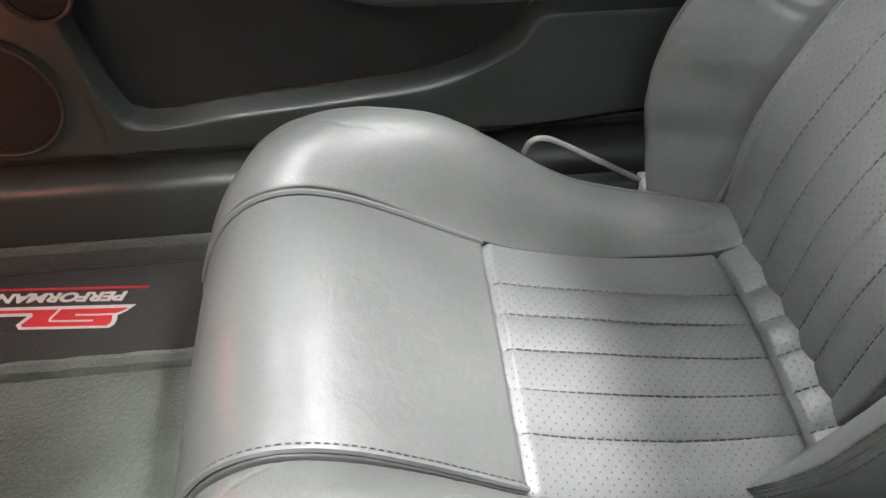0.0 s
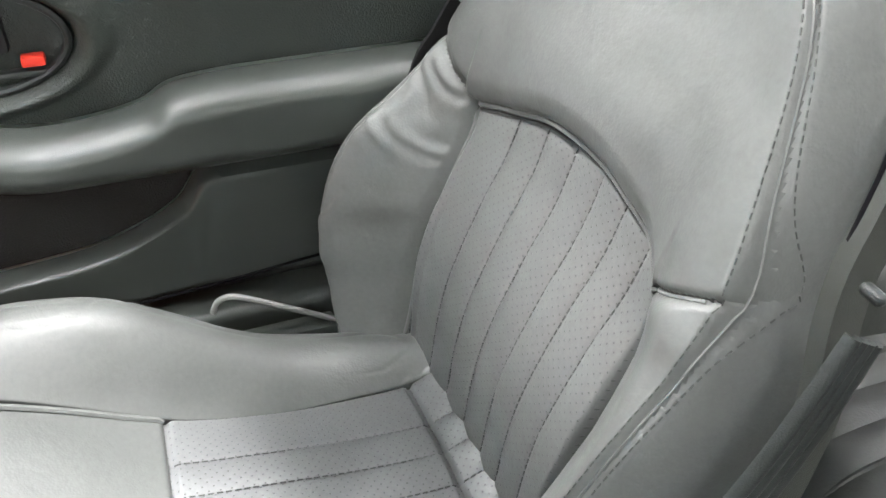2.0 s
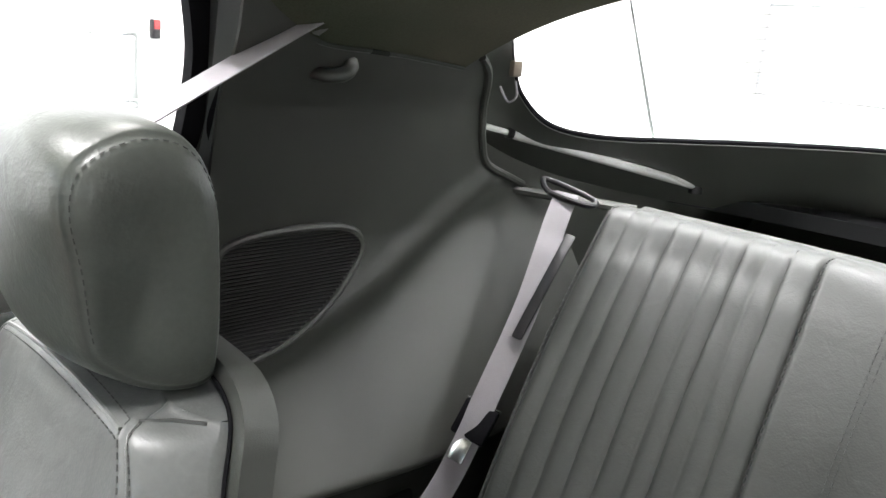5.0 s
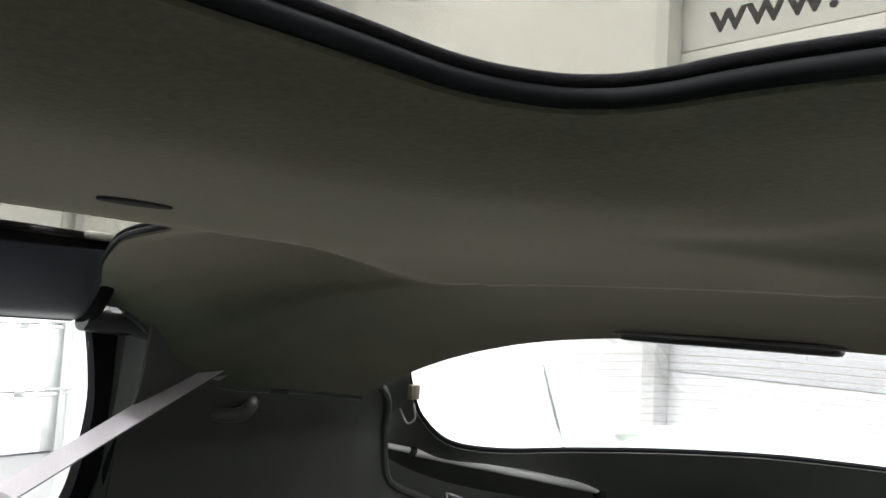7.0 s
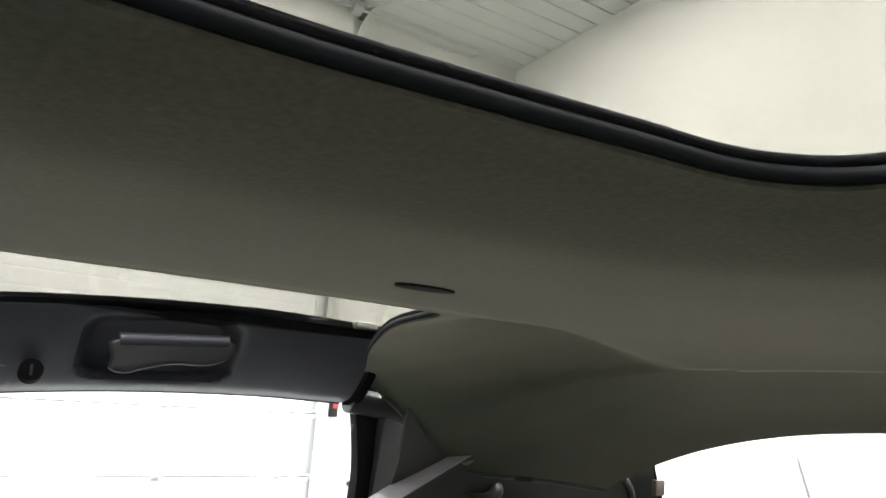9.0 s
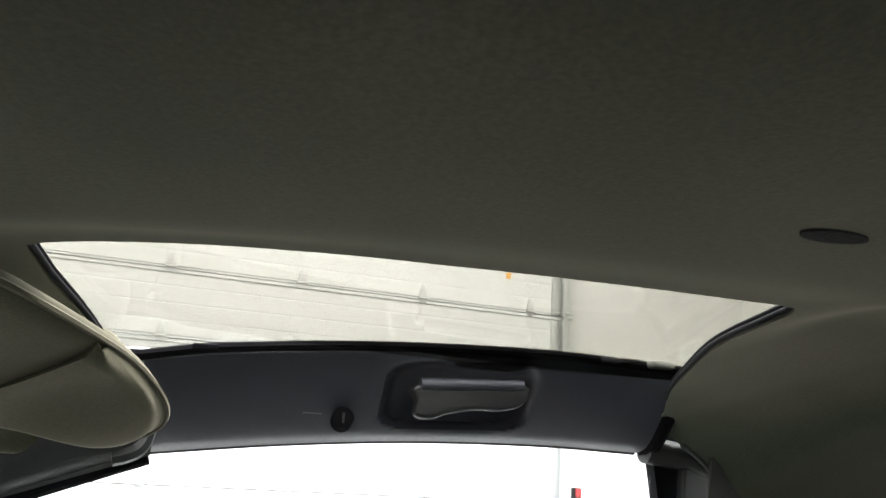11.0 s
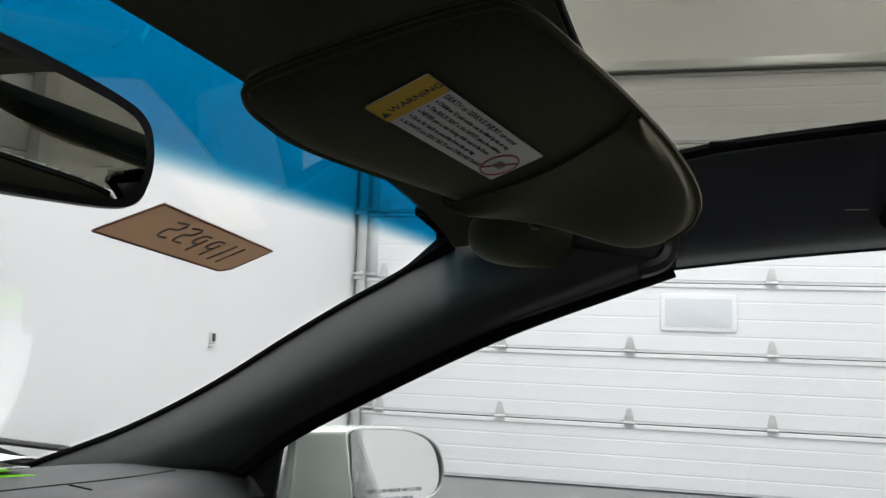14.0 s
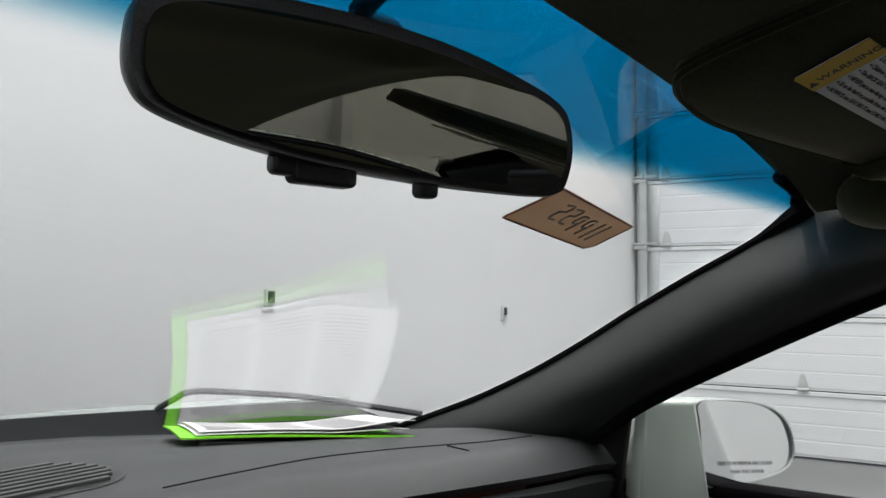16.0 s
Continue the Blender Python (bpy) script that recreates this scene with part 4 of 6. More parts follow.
part("door_shell", box(0.735, 0.80, -0.50, 0.80, 0.24, 0.930, 0.012), M_PAINT, door, "white painted door shell")
part("belt_seal", tube([(0.722, y, 0.958) for y in lin(-0.50, 0.60, 12)], 0.011, 8, flat=0.7), M_RUBBER, door)
part("seal_strip", box(0.694, 0.712, -0.50, 0.17, 0.955, 0.962, 0.002), M_GALV, door, "thin bright seal strip")
part("front_seal_strip", box(0.690, 0.722, 0.171, 0.60, 0.950, 0.966, 0.004), M_RUBBER, door)
hdl = part("handle_bezel", tube([(0.716 - 0.001, 0.205 + 0.088 * math.cos(a), 0.762 + 0.048 * math.sin(a)) for a in lin(0, 6.2832 * 0.985, 40)], 0.004, 8, closed=True), M_PILLAR, door)
part("inside_handle", box(0.708, 0.720, 0.165, 0.262, 0.752, 0.790, 0.006), M_BLACK, door, "black inside door handle")
part("lock_slide", box(0.712, 0.724, 0.140, 0.252, 0.727, 0.734, 0.003), M_PILLAR, door)
part("lock_flag", box(0.708, 0.722, 0.140, 0.160, 0.7385, 0.7475, 0.002), M_FLAG, door, "bright red unlocked flag")
part("pocket_seam", tube([(0.6885, y, table(y, (-0.5, -0.11, 0.03, 0.2), (0.49, 0.478, 0.466, 0.456))) for y in lin(-0.45, 0.12, 20)], 0.0016, 6), M_RUBBER, door)
# sill under the door
solo("sill", box(0.668, 0.735, -0.52, 0.95, 0.24, 0.436, 0.014, seg=4), M_ARM, "dark grey plastic door sill", "door sill", kind="structure")
solo("sill_carpet", box(0.648, 0.668, -0.52, 0.95, 0.24, 0.362, 0.008), M_CARPET, "carpeted side of the sill", "door sill", kind="structure")
# driver's door, plain and unseen, added closed to cut light from that side
solo("driver_door_blocker", box(-0.80, -0.71, -0.50, 0.80, 0.24, 0.955, 0.02), M_VINYL, "unseen driver's door, added to block side light", "car door")
solo("kick_panel", box(0.70, 0.76, 0.80, 1.25, 0.24, 0.93, 0.01), M_ARM, "dark kick panel beside the footwell", "trim", kind="structure")
solo("kick_panel_driver", box(-0.76, -0.70, 0.80, 1.25, 0.24, 0.93, 0.01), M_ARM, "dark kick panel beside the footwell", "trim", kind="structure")


# ---- quarter trim beside the rear seat ----
def ridge(y):
    return table(y, (-1.10, -1.00, -0.92, -0.80, -0.70, -0.60, -0.50), (1.02, 0.992, 0.945, 0.865, 0.815, 0.785, 0.772))


def quarter_x(y, z):
    x = 0.667 - 0.22 * max(0, z - 0.93) - 0.026 * smooth((z - 1.10) / 0.10)
    x += 0.012 * smooth((-0.88 - y) / 0.10) * smooth((z - 1.0) / 0.1)
    r = ridge(y) - z
    x -= 0.125 * smooth(r / 0.30) * smooth((-0.50 - y) / 0.10)
    x -= 0.010 * math.exp(-((r / 0.028) ** 2))
    low = table(y, (-1.0, -0.868, -0.758, -0.675, -0.5), (0.620, 0.612, 0.604, 0.600, 0.600))
    x += 0.085 * smooth((low + 0.012 - z) / 0.055)
    return x


def speaker_outline(n=60):
    return spline([(-0.545, 0.925, 0), (-0.58, 0.946, 0), (-0.66, 0.952, 0), (-0.735, 0.945, 0), (-0.765, 0.918, 0), (-0.748, 0.880, 0), (-0.705, 0.838, 0), (-0.64, 0.800, 0), (-0.575, 0.785, 0), (-0.545, 0.80, 0), (-0.535, 0.86, 0)], n, True)


quarter = thing("quarter_trim", "dark grey moulded quarter panel with speaker grille and coat hook", "car interior trim", kind="structure")


def rear_cut(z):
    return table(z, (0.3, 0.95, 0.992, 1.02, 1.06, 1.10, 1.15, 1.18, 1.22, 1.27), (-1.16, -1.16, -1.05, -0.985, -0.965, -0.955, -0.930, -0.890, -0.78, -0.66))


bm = bmesh.new()
us, vs_ = lin(0, 1, 110), lin(0.32, 1.27, 150)
grid(lambda u, z: (quarter_x(-0.525 + (rear_cut(z) + 0.525) * u, z), -0.525 + (rear_cut(z) + 0.525) * u, z), us, vs_, bm, flip=True)
part("panel", thick(bm, -0.005), M_TRIM, quarter, sharp=50)
so = speaker_outline()
rim = [Vector((quarter_x(p.x, p.y) - 0.002, p.x, p.y)) for p in so]
part("speaker_rim", tube(rim, 0.0055, 8, closed=True), M_TRIM, quarter)
bm = bmesh.new()
zz = 0.792
while zz < 0.948:
    xs_ = []
    for a in range(len(so)):
        p, q = so[a], so[(a + 1) % len(so)]
        if (p.y > zz) != (q.y > zz):
            xs_.append(p.x + (zz - p.y) / (q.y - p.y) * (q.x - p.x))
    if len(xs_) >= 2:
        ya, yb = min(xs_), max(xs_)
        tube([(quarter_x(y, zz) - 0.003, y, zz) for y in lin(ya, yb, 14)], 0.0017, 5, bm)
    zz += 0.0047
part("speaker_grille", bm, M_BLACK, quarter, "black slatted speaker grille")
hk = tube(spline([(quarter_x(-0.66, 1.150) + 0.006, -0.635, 1.152), (quarter_x(-0.66, 1.150) - 0.010, -0.645, 1.150), (quarter_x(-0.66, 1.15) - 0.014, -0.665, 1.152), (quarter_x(-0.66, 1.15) - 0.012, -0.678, 1.162), (quarter_x(-0.66, 1.15) + 0.004, -0.68, 1.172)], 16), 0.009, 10)
part("coat_hook", hk, M_TRIM, quarter, "moulded coat hook")
part("pocket_door", box(0.618, 0.640, -0.862, -0.742, 0.405, 0.525, 0.012), M_MESH, quarter, "dark carpet pocket flap")
part("rear_edge", tube([(quarter_x(rear_cut(z), z) - 0.002, rear_cut(z), z) for z in lin(0.985, 1.18, 30)], 0.006, 8), M_TRIM, quarter)
bmq = grid(lambda u, z: (-0.66 + 0.22 * max(0, z - 0.93), -0.525 - 0.5 * u, z), lin(0, 1, 12), lin(0.32, 1.2, 20))
solo("quarter_trim_driver", thick(bmq, 0.005), M_TRIM, "dark grey moulded quarter panel", "car interior trim", kind="structure")
# seal and trim at the rear of the door glass
bp = thing("rear_pillar_trim", "dark plastic pillar strip and rubber seal behind the door glass", "pillar cover", kind="structure")
part("window_seal", strip(spline([(0.700, -0.475, 0.90), (0.668, -0.492, 1.02), (0.650, -0.505, 1.08), (0.636, -0.512, 1.17), (0.612, -0.490, 1.262)], 30), 0.034, (0, 1, 0), 0.02), M_RUBBER, bp)
part("pillar_strip", strip(spline([(0.680, -0.520, 0.92), (0.655, -0.525, 1.03), (0.648, -0.535, 1.10), (0.628, -0.535, 1.18), (0.604, -0.528, 1.250)], 30), 0.046, (-0.3, 1, 0), 0.012), M_PILLAR, bp)
part("rail_end", tube(spline([(0.602, -0.462, 1.263), (0.604, -0.490, 1.260), (0.604, -0.520, 1.256), (0.600, -0.545, 1.250)], 14), [0.015] * 13 + [0.010], 12), M_PILLAR, bp)
part("rail_end_cover", box(0.611, 0.627, -0.570, -0.483, 1.258, 1.306, 0.005), M_RUBBER, bp)
seam_y = lin(-0.50, -0.842, 46)
part("headliner_seam", tube([(head_side(y) - 0.004, y, head_z(head_side(y) - 0.004, y) - 0.003) for y in seam_y], 0.0036, 8), M_ARM, bp)
part("outer_panel", box(0.72, 0.79, -2.0, -0.50, 0.24, 0.95, 0.02), M_PAINT, bp)
solo("quarter_outer_driver", box(-0.79, -0.72, -2.0, -0.50, 0.24, 0.95, 0.02), M_PAINT, "white painted rear quarter panel", "car body", kind="structure")

# ---- passenger seat ----
seat = thing("bucket_seat", "grey leather bucket seat with pleated perforated centre", "car seat")
CX = 0.372                                     # middle of the cushion


def hump(y):
    """Middle height of the cushion, from its back to the front roll."""
    return table(y, (-0.20, -0.165, -0.13, -0.05, 0.03, 0.11, 0.15, 0.20, 0.25, 0.285, 0.315, 0.342, 0.360), (0.448, 0.447, 0.440, 0.450, 0.468, 0.487, 0.505, 0.530, 0.551, 0.555, 0.540, 0.505, 0.455))


def seam_z(y):
    return table(y, (-0.20, -0.13, -0.03, 0.05, 0.11, 0.19, 0.24, 0.28, 0.315, 0.342, 0.360), (0.445, 0.432, 0.434, 0.450, 0.474, 0.524, 0.550, 0.556, 0.540, 0.50, 0.45))


def crest_z(y):
    return table(y, (-0.20, -0.11, -0.02, 0.04, 0.10, 0.13, 0.17, 0.22, 0.265, 0.30, 0.325, 0.345, 0.360), (0.432, 0.440, 0.462, 0.492, 0.536, 0.556, 0.572, 0.578, 0.570, 0.548, 0.515, 0.475, 0.44))


HALF = 0.123                                   # half width between the bolster seams


def seat_x(s):
    """The bolster seam beside the tunnel lies a little further out than the one beside the door."""
    return CX + s - 0.0165 * smooth((-s - 0.085) / 0.03)


def seat_form(s, v):
    """Plain padded form: s across from the middle, v along the cushion; past v = 0.360 the front drops."""
    y = min(v, 0.360)
    a = abs(s)
    if a < HALF:
        z = hump(y) + (seam_z(y) - hump(y)) * (a / HALF) ** 2
    else:
        f = (a - HALF) / 0.070
        z = seam_z(y) + (crest_z(y) - seam_z(y)) * smooth(f) + 0.012 * math.sin(math.pi * min(1, f))
        if f > 1:
            z = crest_z(y) - 0.085 * ((a - HALF - 0.070) / 0.045) ** 2.0
    if v > 0.360:
        w = (v - 0.360) / 0.17
        return Vector((seat_x(s), 0.360 + 0.016 * math.sin(math.pi * min(1, w * 0.9)), z - (z - 0.30) * w))
    return Vector((seat_x(s), y, z))


def seat_relief(s, v):
    """Depth of pleats and seams below the padded form."""
    a = abs(s)
    d = 0.0
    if a < HALF:
        if v < 0.112:
            d -= (0.0026 if v > -0.128 else 0.0034) * (1 - abs(math.sin(math.pi * (s - 0.0245) / 0.0367)) ** 0.4) * smooth((0.082 - s) / 0.006)
        if v < -0.128:
            d += 0.006 * math.sin(math.pi * min(1, (-0.128 - v) / 0.075))
        d -= 0.0065 * math.exp(-(((v - 0.112) / 0.0030) ** 2)) + 0.0065 * math.exp(-(((v + 0.128) / 0.0032) ** 2))
    d -= 0.013 * math.exp(-(((a - HALF) / 0.0030) ** 2))
    return d


def seat_top(s, v, up=0.0):
    e = 0.005
    n = (seat_form(s + e, v) - seat_form(s - e, v)).cross(seat_form(s, v + e) - seat_form(s, v - e)).normalized()
    return seat_form(s, v) + n * (0.012 + seat_relief(s, v) + up)


def wrinkled(p, amount=0.0016):
    n = noise.noise(Vector((p.x * 22, p.y * 14, p.z * 22)))
    return p + Vector((0, 0, amount * n + (0.7 * crease(p * 1.6) if amount > 0.002 else 0.0)))


def crease(p):
    """Meandering shallow creases in patches of the leather."""
    n = noise.noise(Vector((p.x * 16, p.y * 9, p.z * 16)))
    patch = smooth(noise.noise(Vector((p.x * 9 + 4, p.y * 7, p.z * 9))) * 3.0)
    return -0.0018 * max(0.0, 1 - abs(n) / 0.07) * patch


SS = sorted(lin(-0.237, 0.237, 290) + [g * HALF + d for g in (-1, 1) for d in lin(-0.008, 0.008, 17)])
VSEAT = lin(-0.20, 0.360, 230) + lin(0.367, 0.530, 26)


def seat_zone(s, v):
    if abs(s) > HALF:
        return "far" if s > 0 else "near"
    return "front" if v > 0.112 else ("rear" if v < -0.128 else "insert")


for reg, nm, mt, lb in (("front", "thigh_panel", M_LEATHER, "smooth leather thigh panel"), ("insert", "cushion_insert", M_PERF, "pleated perforated leather insert"), ("rear", "rear_pleats", M_PERF, "pleated strip at the cushion's back"), ("far", "bolster", M_LEATHER, "rounded leather bolster"), ("near", "bolster", M_LEATHER, "rounded leather bolster")):
    bm = grid(lambda s, v: wrinkled(seat_top(s, v), 0.0022 if reg in ("far", "near") else 0.0012), SS, VSEAT, keep=lambda s, v, reg=reg: seat_zone(s, v) == reg)
    part(nm, skirt(bm, (0, 0, -0.02)), mt, seat, lb, sharp=75)
for sgn in (-1, 1):                             # outer flanks of the cushion
    bm = grid(lambda v, w: Vector((seat_x(sgn * (0.2415 + 0.012 * math.sin(w * 2.6))), min(v, 0.367), (seat_top(0.237, min(v, 0.359)).z - 0.002) * (1 - w) + 0.30 * w)), lin(-0.20, 0.367, 60), lin(0, 1, 14), flip=sgn > 0)
    part("bolster_side", thick(bm, -0.008), M_LEATHER, seat)
    crest = [seat_top(sgn * 0.226, v, 0.0006) for v in lin(-0.19, 0.352, 70)]
    part("piping", tube(crest, 0.0026, 6), M_PIPING, seat)
for sgn in (1, -1):
    seam = [seat_top(sgn * (HALF - 0.0075), v, 0.0008) for v in lin(0.115, 0.356, 320)]
    part("piping", tube([p + Vector((-sgn * 0.001, 0, 0.0008)) for p in seam[::6]], 0.0028, 6), M_PIPING, seat)
    if sgn < 0:
        stitches([p + Vector((-sgn * 0.0055, 0, 0.0002)) for p in seam], M_THREAD, seat, 0.0032, 0.0022, 0.0006)
for k in range(1, 7):                           # stitched grooves between the pleats
    s = 0.0978 - 0.0367 * k
    if s > -0.1:
        stitches([seat_top(s, v, 0.0008) for v in lin(-0.125, 0.109, 190)], M_THREAD, seat, 0.0045, 0.0018, 0.0008, "pleat_stitching")
        stitches([seat_top(s, v, 0.0008) for v in lin(-0.195, -0.132, 60)], M_THREAD, seat, 0.0045, 0.0018, 0.0008, "pleat_stitching")
part("seat_base", box(CX - 0.20, CX + 0.20, -0.22, 0.34, 0.345, 0.40, 0.02), M_BLACK, seat, "black seat base")
for sgn in (-1, 1):
    part("seat_track", box(CX + sgn * 0.17 - 0.02, CX + sgn * 0.17 + 0.02, -0.25, 0.33, CAR_FLOOR, 0.350, 0.004), M_GALV, seat)

# backrest: s across, t up the back, h out from it
BX, B0, BUP, BN = 0.415, Vector((0, -0.150, 0.45)), Vector((0, -0.268, 0.963)), Vector((0, 0.963, 0.268))
T_TOP = 0.522


def back_w(t):
    return table(t, (-0.12, 0.0, 0.15, 0.27, 0.33, 0.42, 0.48, 0.51, 0.522), (0.160, 0.224, 0.248, 0.246, 0.230, 0.206, 0.181, 0.163, 0.148))


def ins_w(t):
    return table(t, (-0.12, 0.0, 0.10, 0.30), (0.110, 0.136, 0.147, 0.147))


def bow(t):
    """How far the pleats of the insert swing outboard on their way down."""
    return table(t, (-0.12, 0.02, 0.09, 0.14, 0.22, 0.31, 0.36), (0.0, 0.003, 0.006, 0.006, 0.004, 0.0, -0.002))


def lean(s, t):
    """Place across the insert, counted at the height of its arched top."""
    return s - bow(t)


PLEATS = (-0.111, -0.075, -0.042, -0.003, 0.039, 0.083)
RIB_EDGES = (-0.147, *PLEATS, 0.147)


def arc_t(p):
    return table(p, (-0.16, -0.146, -0.111, -0.075, -0.042, -0.003, 0.039, 0.083, 0.146, 0.16), (0.274, 0.287, 0.308, 0.317, 0.323, 0.322, 0.315, 0.299, 0.275, 0.268))


def rib_fill(p, edges):
    """0 in a groove between pleats, 1 in the middle of a pleat."""
    for a, b in zip(edges, edges[1:]):
        if a <= p < b:
            return abs(math.sin(math.pi * (p - a) / (b - a)))
    return 0.0


def fold_t(s):
    """Seam across the top of each bolster."""
    return 0.275 + 0.62 * (s - 0.146) if s > 0 else 0.316 + 0.6 * (-s - 0.18)


def back_half(s, t):
    if s > 0:
        return back_w(t) - 0.034 * smooth((0.05 - t) / 0.13)
    return back_w(t) - table(t, (0.20, 0.27, 0.34, 0.42, 0.48, 0.51, 0.522), (0.0, 0.010, 0.017, 0.015, 0.011, 0.006, 0.002))


def seam_s(t):
    """The stitched seam that runs down each front edge of the back."""
    return table(t, (-0.12, 0.05, 0.15, 0.245, 0.295, 0.32, 0.35, 0.389, 0.428, 0.473, 0.51, 0.522), (0.135, 0.205, 0.216, 0.215, 0.213, 0.210, 0.203, 0.188, 0.170, 0.145, 0.116, 0.106))


def back_h(s, t):
    a = abs(s)
    w = back_half(s, t)
    if s > 0:
        bul = table(t, (-0.12, -0.03, 0.06, 0.14, 0.20, 0.26, 0.32, 0.40, 0.53), (0.020, 0.058, 0.094, 0.104, 0.090, 0.052, 0.020, 0.010, 0.004))
    else:
        bul = table(t, (-0.12, -0.03, 0.06, 0.14, 0.22, 0.28, 0.33, 0.40, 0.53), (0.060, 0.082, 0.090, 0.085, 0.066, 0.045, 0.026, 0.014, 0.004))
    h = 0.004
    iw = ins_w(t)
    k = smooth((t - 0.24) / 0.12)
    h += bul * ((1 - k) * smooth((1.0 if s > 0 else 1.12) * (a - iw + 0.012) / (w * 0.88 - iw + 0.012)) + k * smooth((a - 0.10) / 0.08))
    h += 0.010 * k * (1 - (a / w) ** 2)
    ss = seam_s(t)
    e = (a - ss + 0.006) / (w - ss + 0.006)
    if e > 0:
        h -= (0.050 if s > 0 else 0.042 + 0.85 * bul) * e**1.8
    sp = lean(s, t)
    at = arc_t(sp)
    inside = abs(sp) < iw and t < at
    if inside:
        h -= 0.0034 * (1 - rib_fill(sp, RIB_EDGES) ** 0.4)
        h += table(t, (-0.12, 0.0, 0.06, 0.12, 0.20, 0.27, 0.33), (-0.004, 0.001, 0.010, 0.015, 0.011, 0.003, 0.0))
        h -= 0.006
    elif t >= at - 0.004:
        h += 0.008 * smooth((t - at + 0.004) / 0.03) * max(k, smooth((iw + 0.012 - a) / 0.012)) * (1 - smooth((t - 0.36) / 0.1))
    if t < at + 0.006:
        h -= 0.012 * math.exp(-(((abs(sp) - iw) / 0.0038) ** 2))
    if abs(sp) < iw + 0.004:
        h -= 0.007 * math.exp(-(((t - at) / 0.0036) ** 2))
    elif a < ss + 0.004 or s > 0:
        h -= 0.006 * math.exp(-(((t - fold_t(s)) / (0.0036 if s < 0 else 0.010)) ** 2))
    h -= 0.0045 * math.exp(-(((a - ss) / 0.0028) ** 2))
    # puffed top of the inboard bolster, right under its fold
    if s < 0 and a > iw:
        q = fold_t(s) - t
        if q > 0:
            h += 0.003 * math.exp(-((q / 0.045) ** 2)) * (1 - math.exp(-((q / 0.010) ** 2))) * smooth((a - iw) / 0.022) * (1 - smooth((a - ss + 0.024) / 0.02))
    # gathered folds where the bolsters end
    if s > 0 and 0.12 < t < 0.33 and sp > iw:
        q = sp - iw
        h -= 0.0042 * smooth(1 - abs(t - 0.235 - 0.3 * q) / 0.085) * smooth(q / 0.012) * (1 - smooth((q - 0.035) / 0.05)) * (0.5 + 0.5 * math.sin((t - 0.4 * q) * 190 + 2.2 * math.sin(t * 90) + 3 * math.sin(q * 70)))
    h -= 0.040 * smooth((t - (T_TOP - 0.028)) / 0.028) ** 2 * (1 - 0.8 * min(1, a / w) ** 4)
    return h


def back_p(s, t, dh=0.0):
    arch = 0.011 * max(0.0, 1 - (s / 0.125) ** 2) * smooth((t - 0.38) / 0.14)
    return Vector((BX + s, 0, 0)) + B0 + BUP * (t + arch) + BN * (back_h(s, t) + dh)


def back_zone(s, t):
    p = lean(s, t)
    if abs(p) < ins_w(t) and t < arc_t(p):
        return "insert"
    if abs(s) > seam_s(t):
        return "far_gusset" if s > 0 else "near_gusset"
    if t > (fold_t(s) if abs(p) >= ins_w(t) else arc_t(p)):
        return "upper"
    return "far" if s > 0 else "near"


US = lin(-1, 1, 300)
TS = lin(-0.12, T_TOP, 260)
for reg, nm, mt, lb in (("insert", "back_insert", M_PERF_BACK, "pleated perforated leather back insert"), ("upper", "upper_panel", M_LEATHER, "smooth leather shoulder panel"), ("far", "back_bolster", M_LEATHER, "creased leather side bolster"), ("near", "back_bolster", M_LEATHER, "creased leather side bolster"), ("far_gusset", "side_gusset", M_LEATHER, "stitched leather side gusset"), ("near_gusset", "side_gusset", M_LEATHER, "stitched leather side gusset")):
    def bp_(u, t, reg=reg):
        s = u * back_half(u, t)
        p = back_p(s, t)
        n = noise.noise(Vector((p.x * 22, p.z * 34, 3.0))) * (0.0030 if reg == "far" else 0.0010)
        return p + BN * (n + (1.3 * crease(p * 1.5) if reg == "far" else 0.0))
    bm = grid(bp_, US, TS, keep=lambda u, t, reg=reg: back_zone(u * back_half(u, t), t) == reg)
    part(nm, skirt(bm, BN * -0.02), mt, seat, lb, sharp=75)
for sgn in (-1, 1):                             # flanks down to the shell
    if sgn < 0:
        for off in (0.0036, -0.0046):
            stitches([back_p(sgn * (seam_s(t) + off), t, 0.0004) for t in lin(-0.11, T_TOP - 0.012, 520)], M_THREAD, seat, 0.0036, 0.0024, 0.0006)
    gap = [back_p(sgn * back_half(sgn, t), t, -0.009) + Vector((sgn * 0.0028, 0, 0)) for t in lin(-0.10, T_TOP - 0.030, 50)]
    gap += [Vector((BX + sgn * a, 0, 0)) + B0 + BUP * (T_TOP + b) + BN * c for a, b, c in ((0.159, -0.012, -0.050), (0.151, 0.003, -0.051), (0.135, 0.013, -0.053), (0.110, 0.019, -0.056), (0.06, 0.023, -0.060))]
    part("shell_gap", tube(spline(gap, 130), 0.0016, 6), M_RUBBER, seat)
topseam = [back_p(s, T_TOP - 0.013, 0.0006) for s in lin(-0.112, 0.112, 260)]
stitches(topseam, M_THREAD, seat, 0.0036, 0.0024, 0.0006)
stitches([back_p(s, T_TOP - 0.023, 0.0006) for s in lin(-0.118, 0.118, 260)], M_THREAD, seat, 0.0036, 0.0024, 0.0006)
part("seam_welt", tube([back_p(s, T_TOP - 0.018, 0.0002) for s in lin(-0.116, 0.116, 44)], 0.0020, 6), M_PIPING, seat)
for k in range(1, 7):
    sp = PLEATS[k - 1]
    pts = [back_p(sp + bow(t), t, 0.0010) for t in lin(-0.06, arc_t(sp) - 0.004, 400)]
    stitches(pts, M_THREAD, seat, 0.0045, 0.0022, 0.00085, "pleat_stitching")
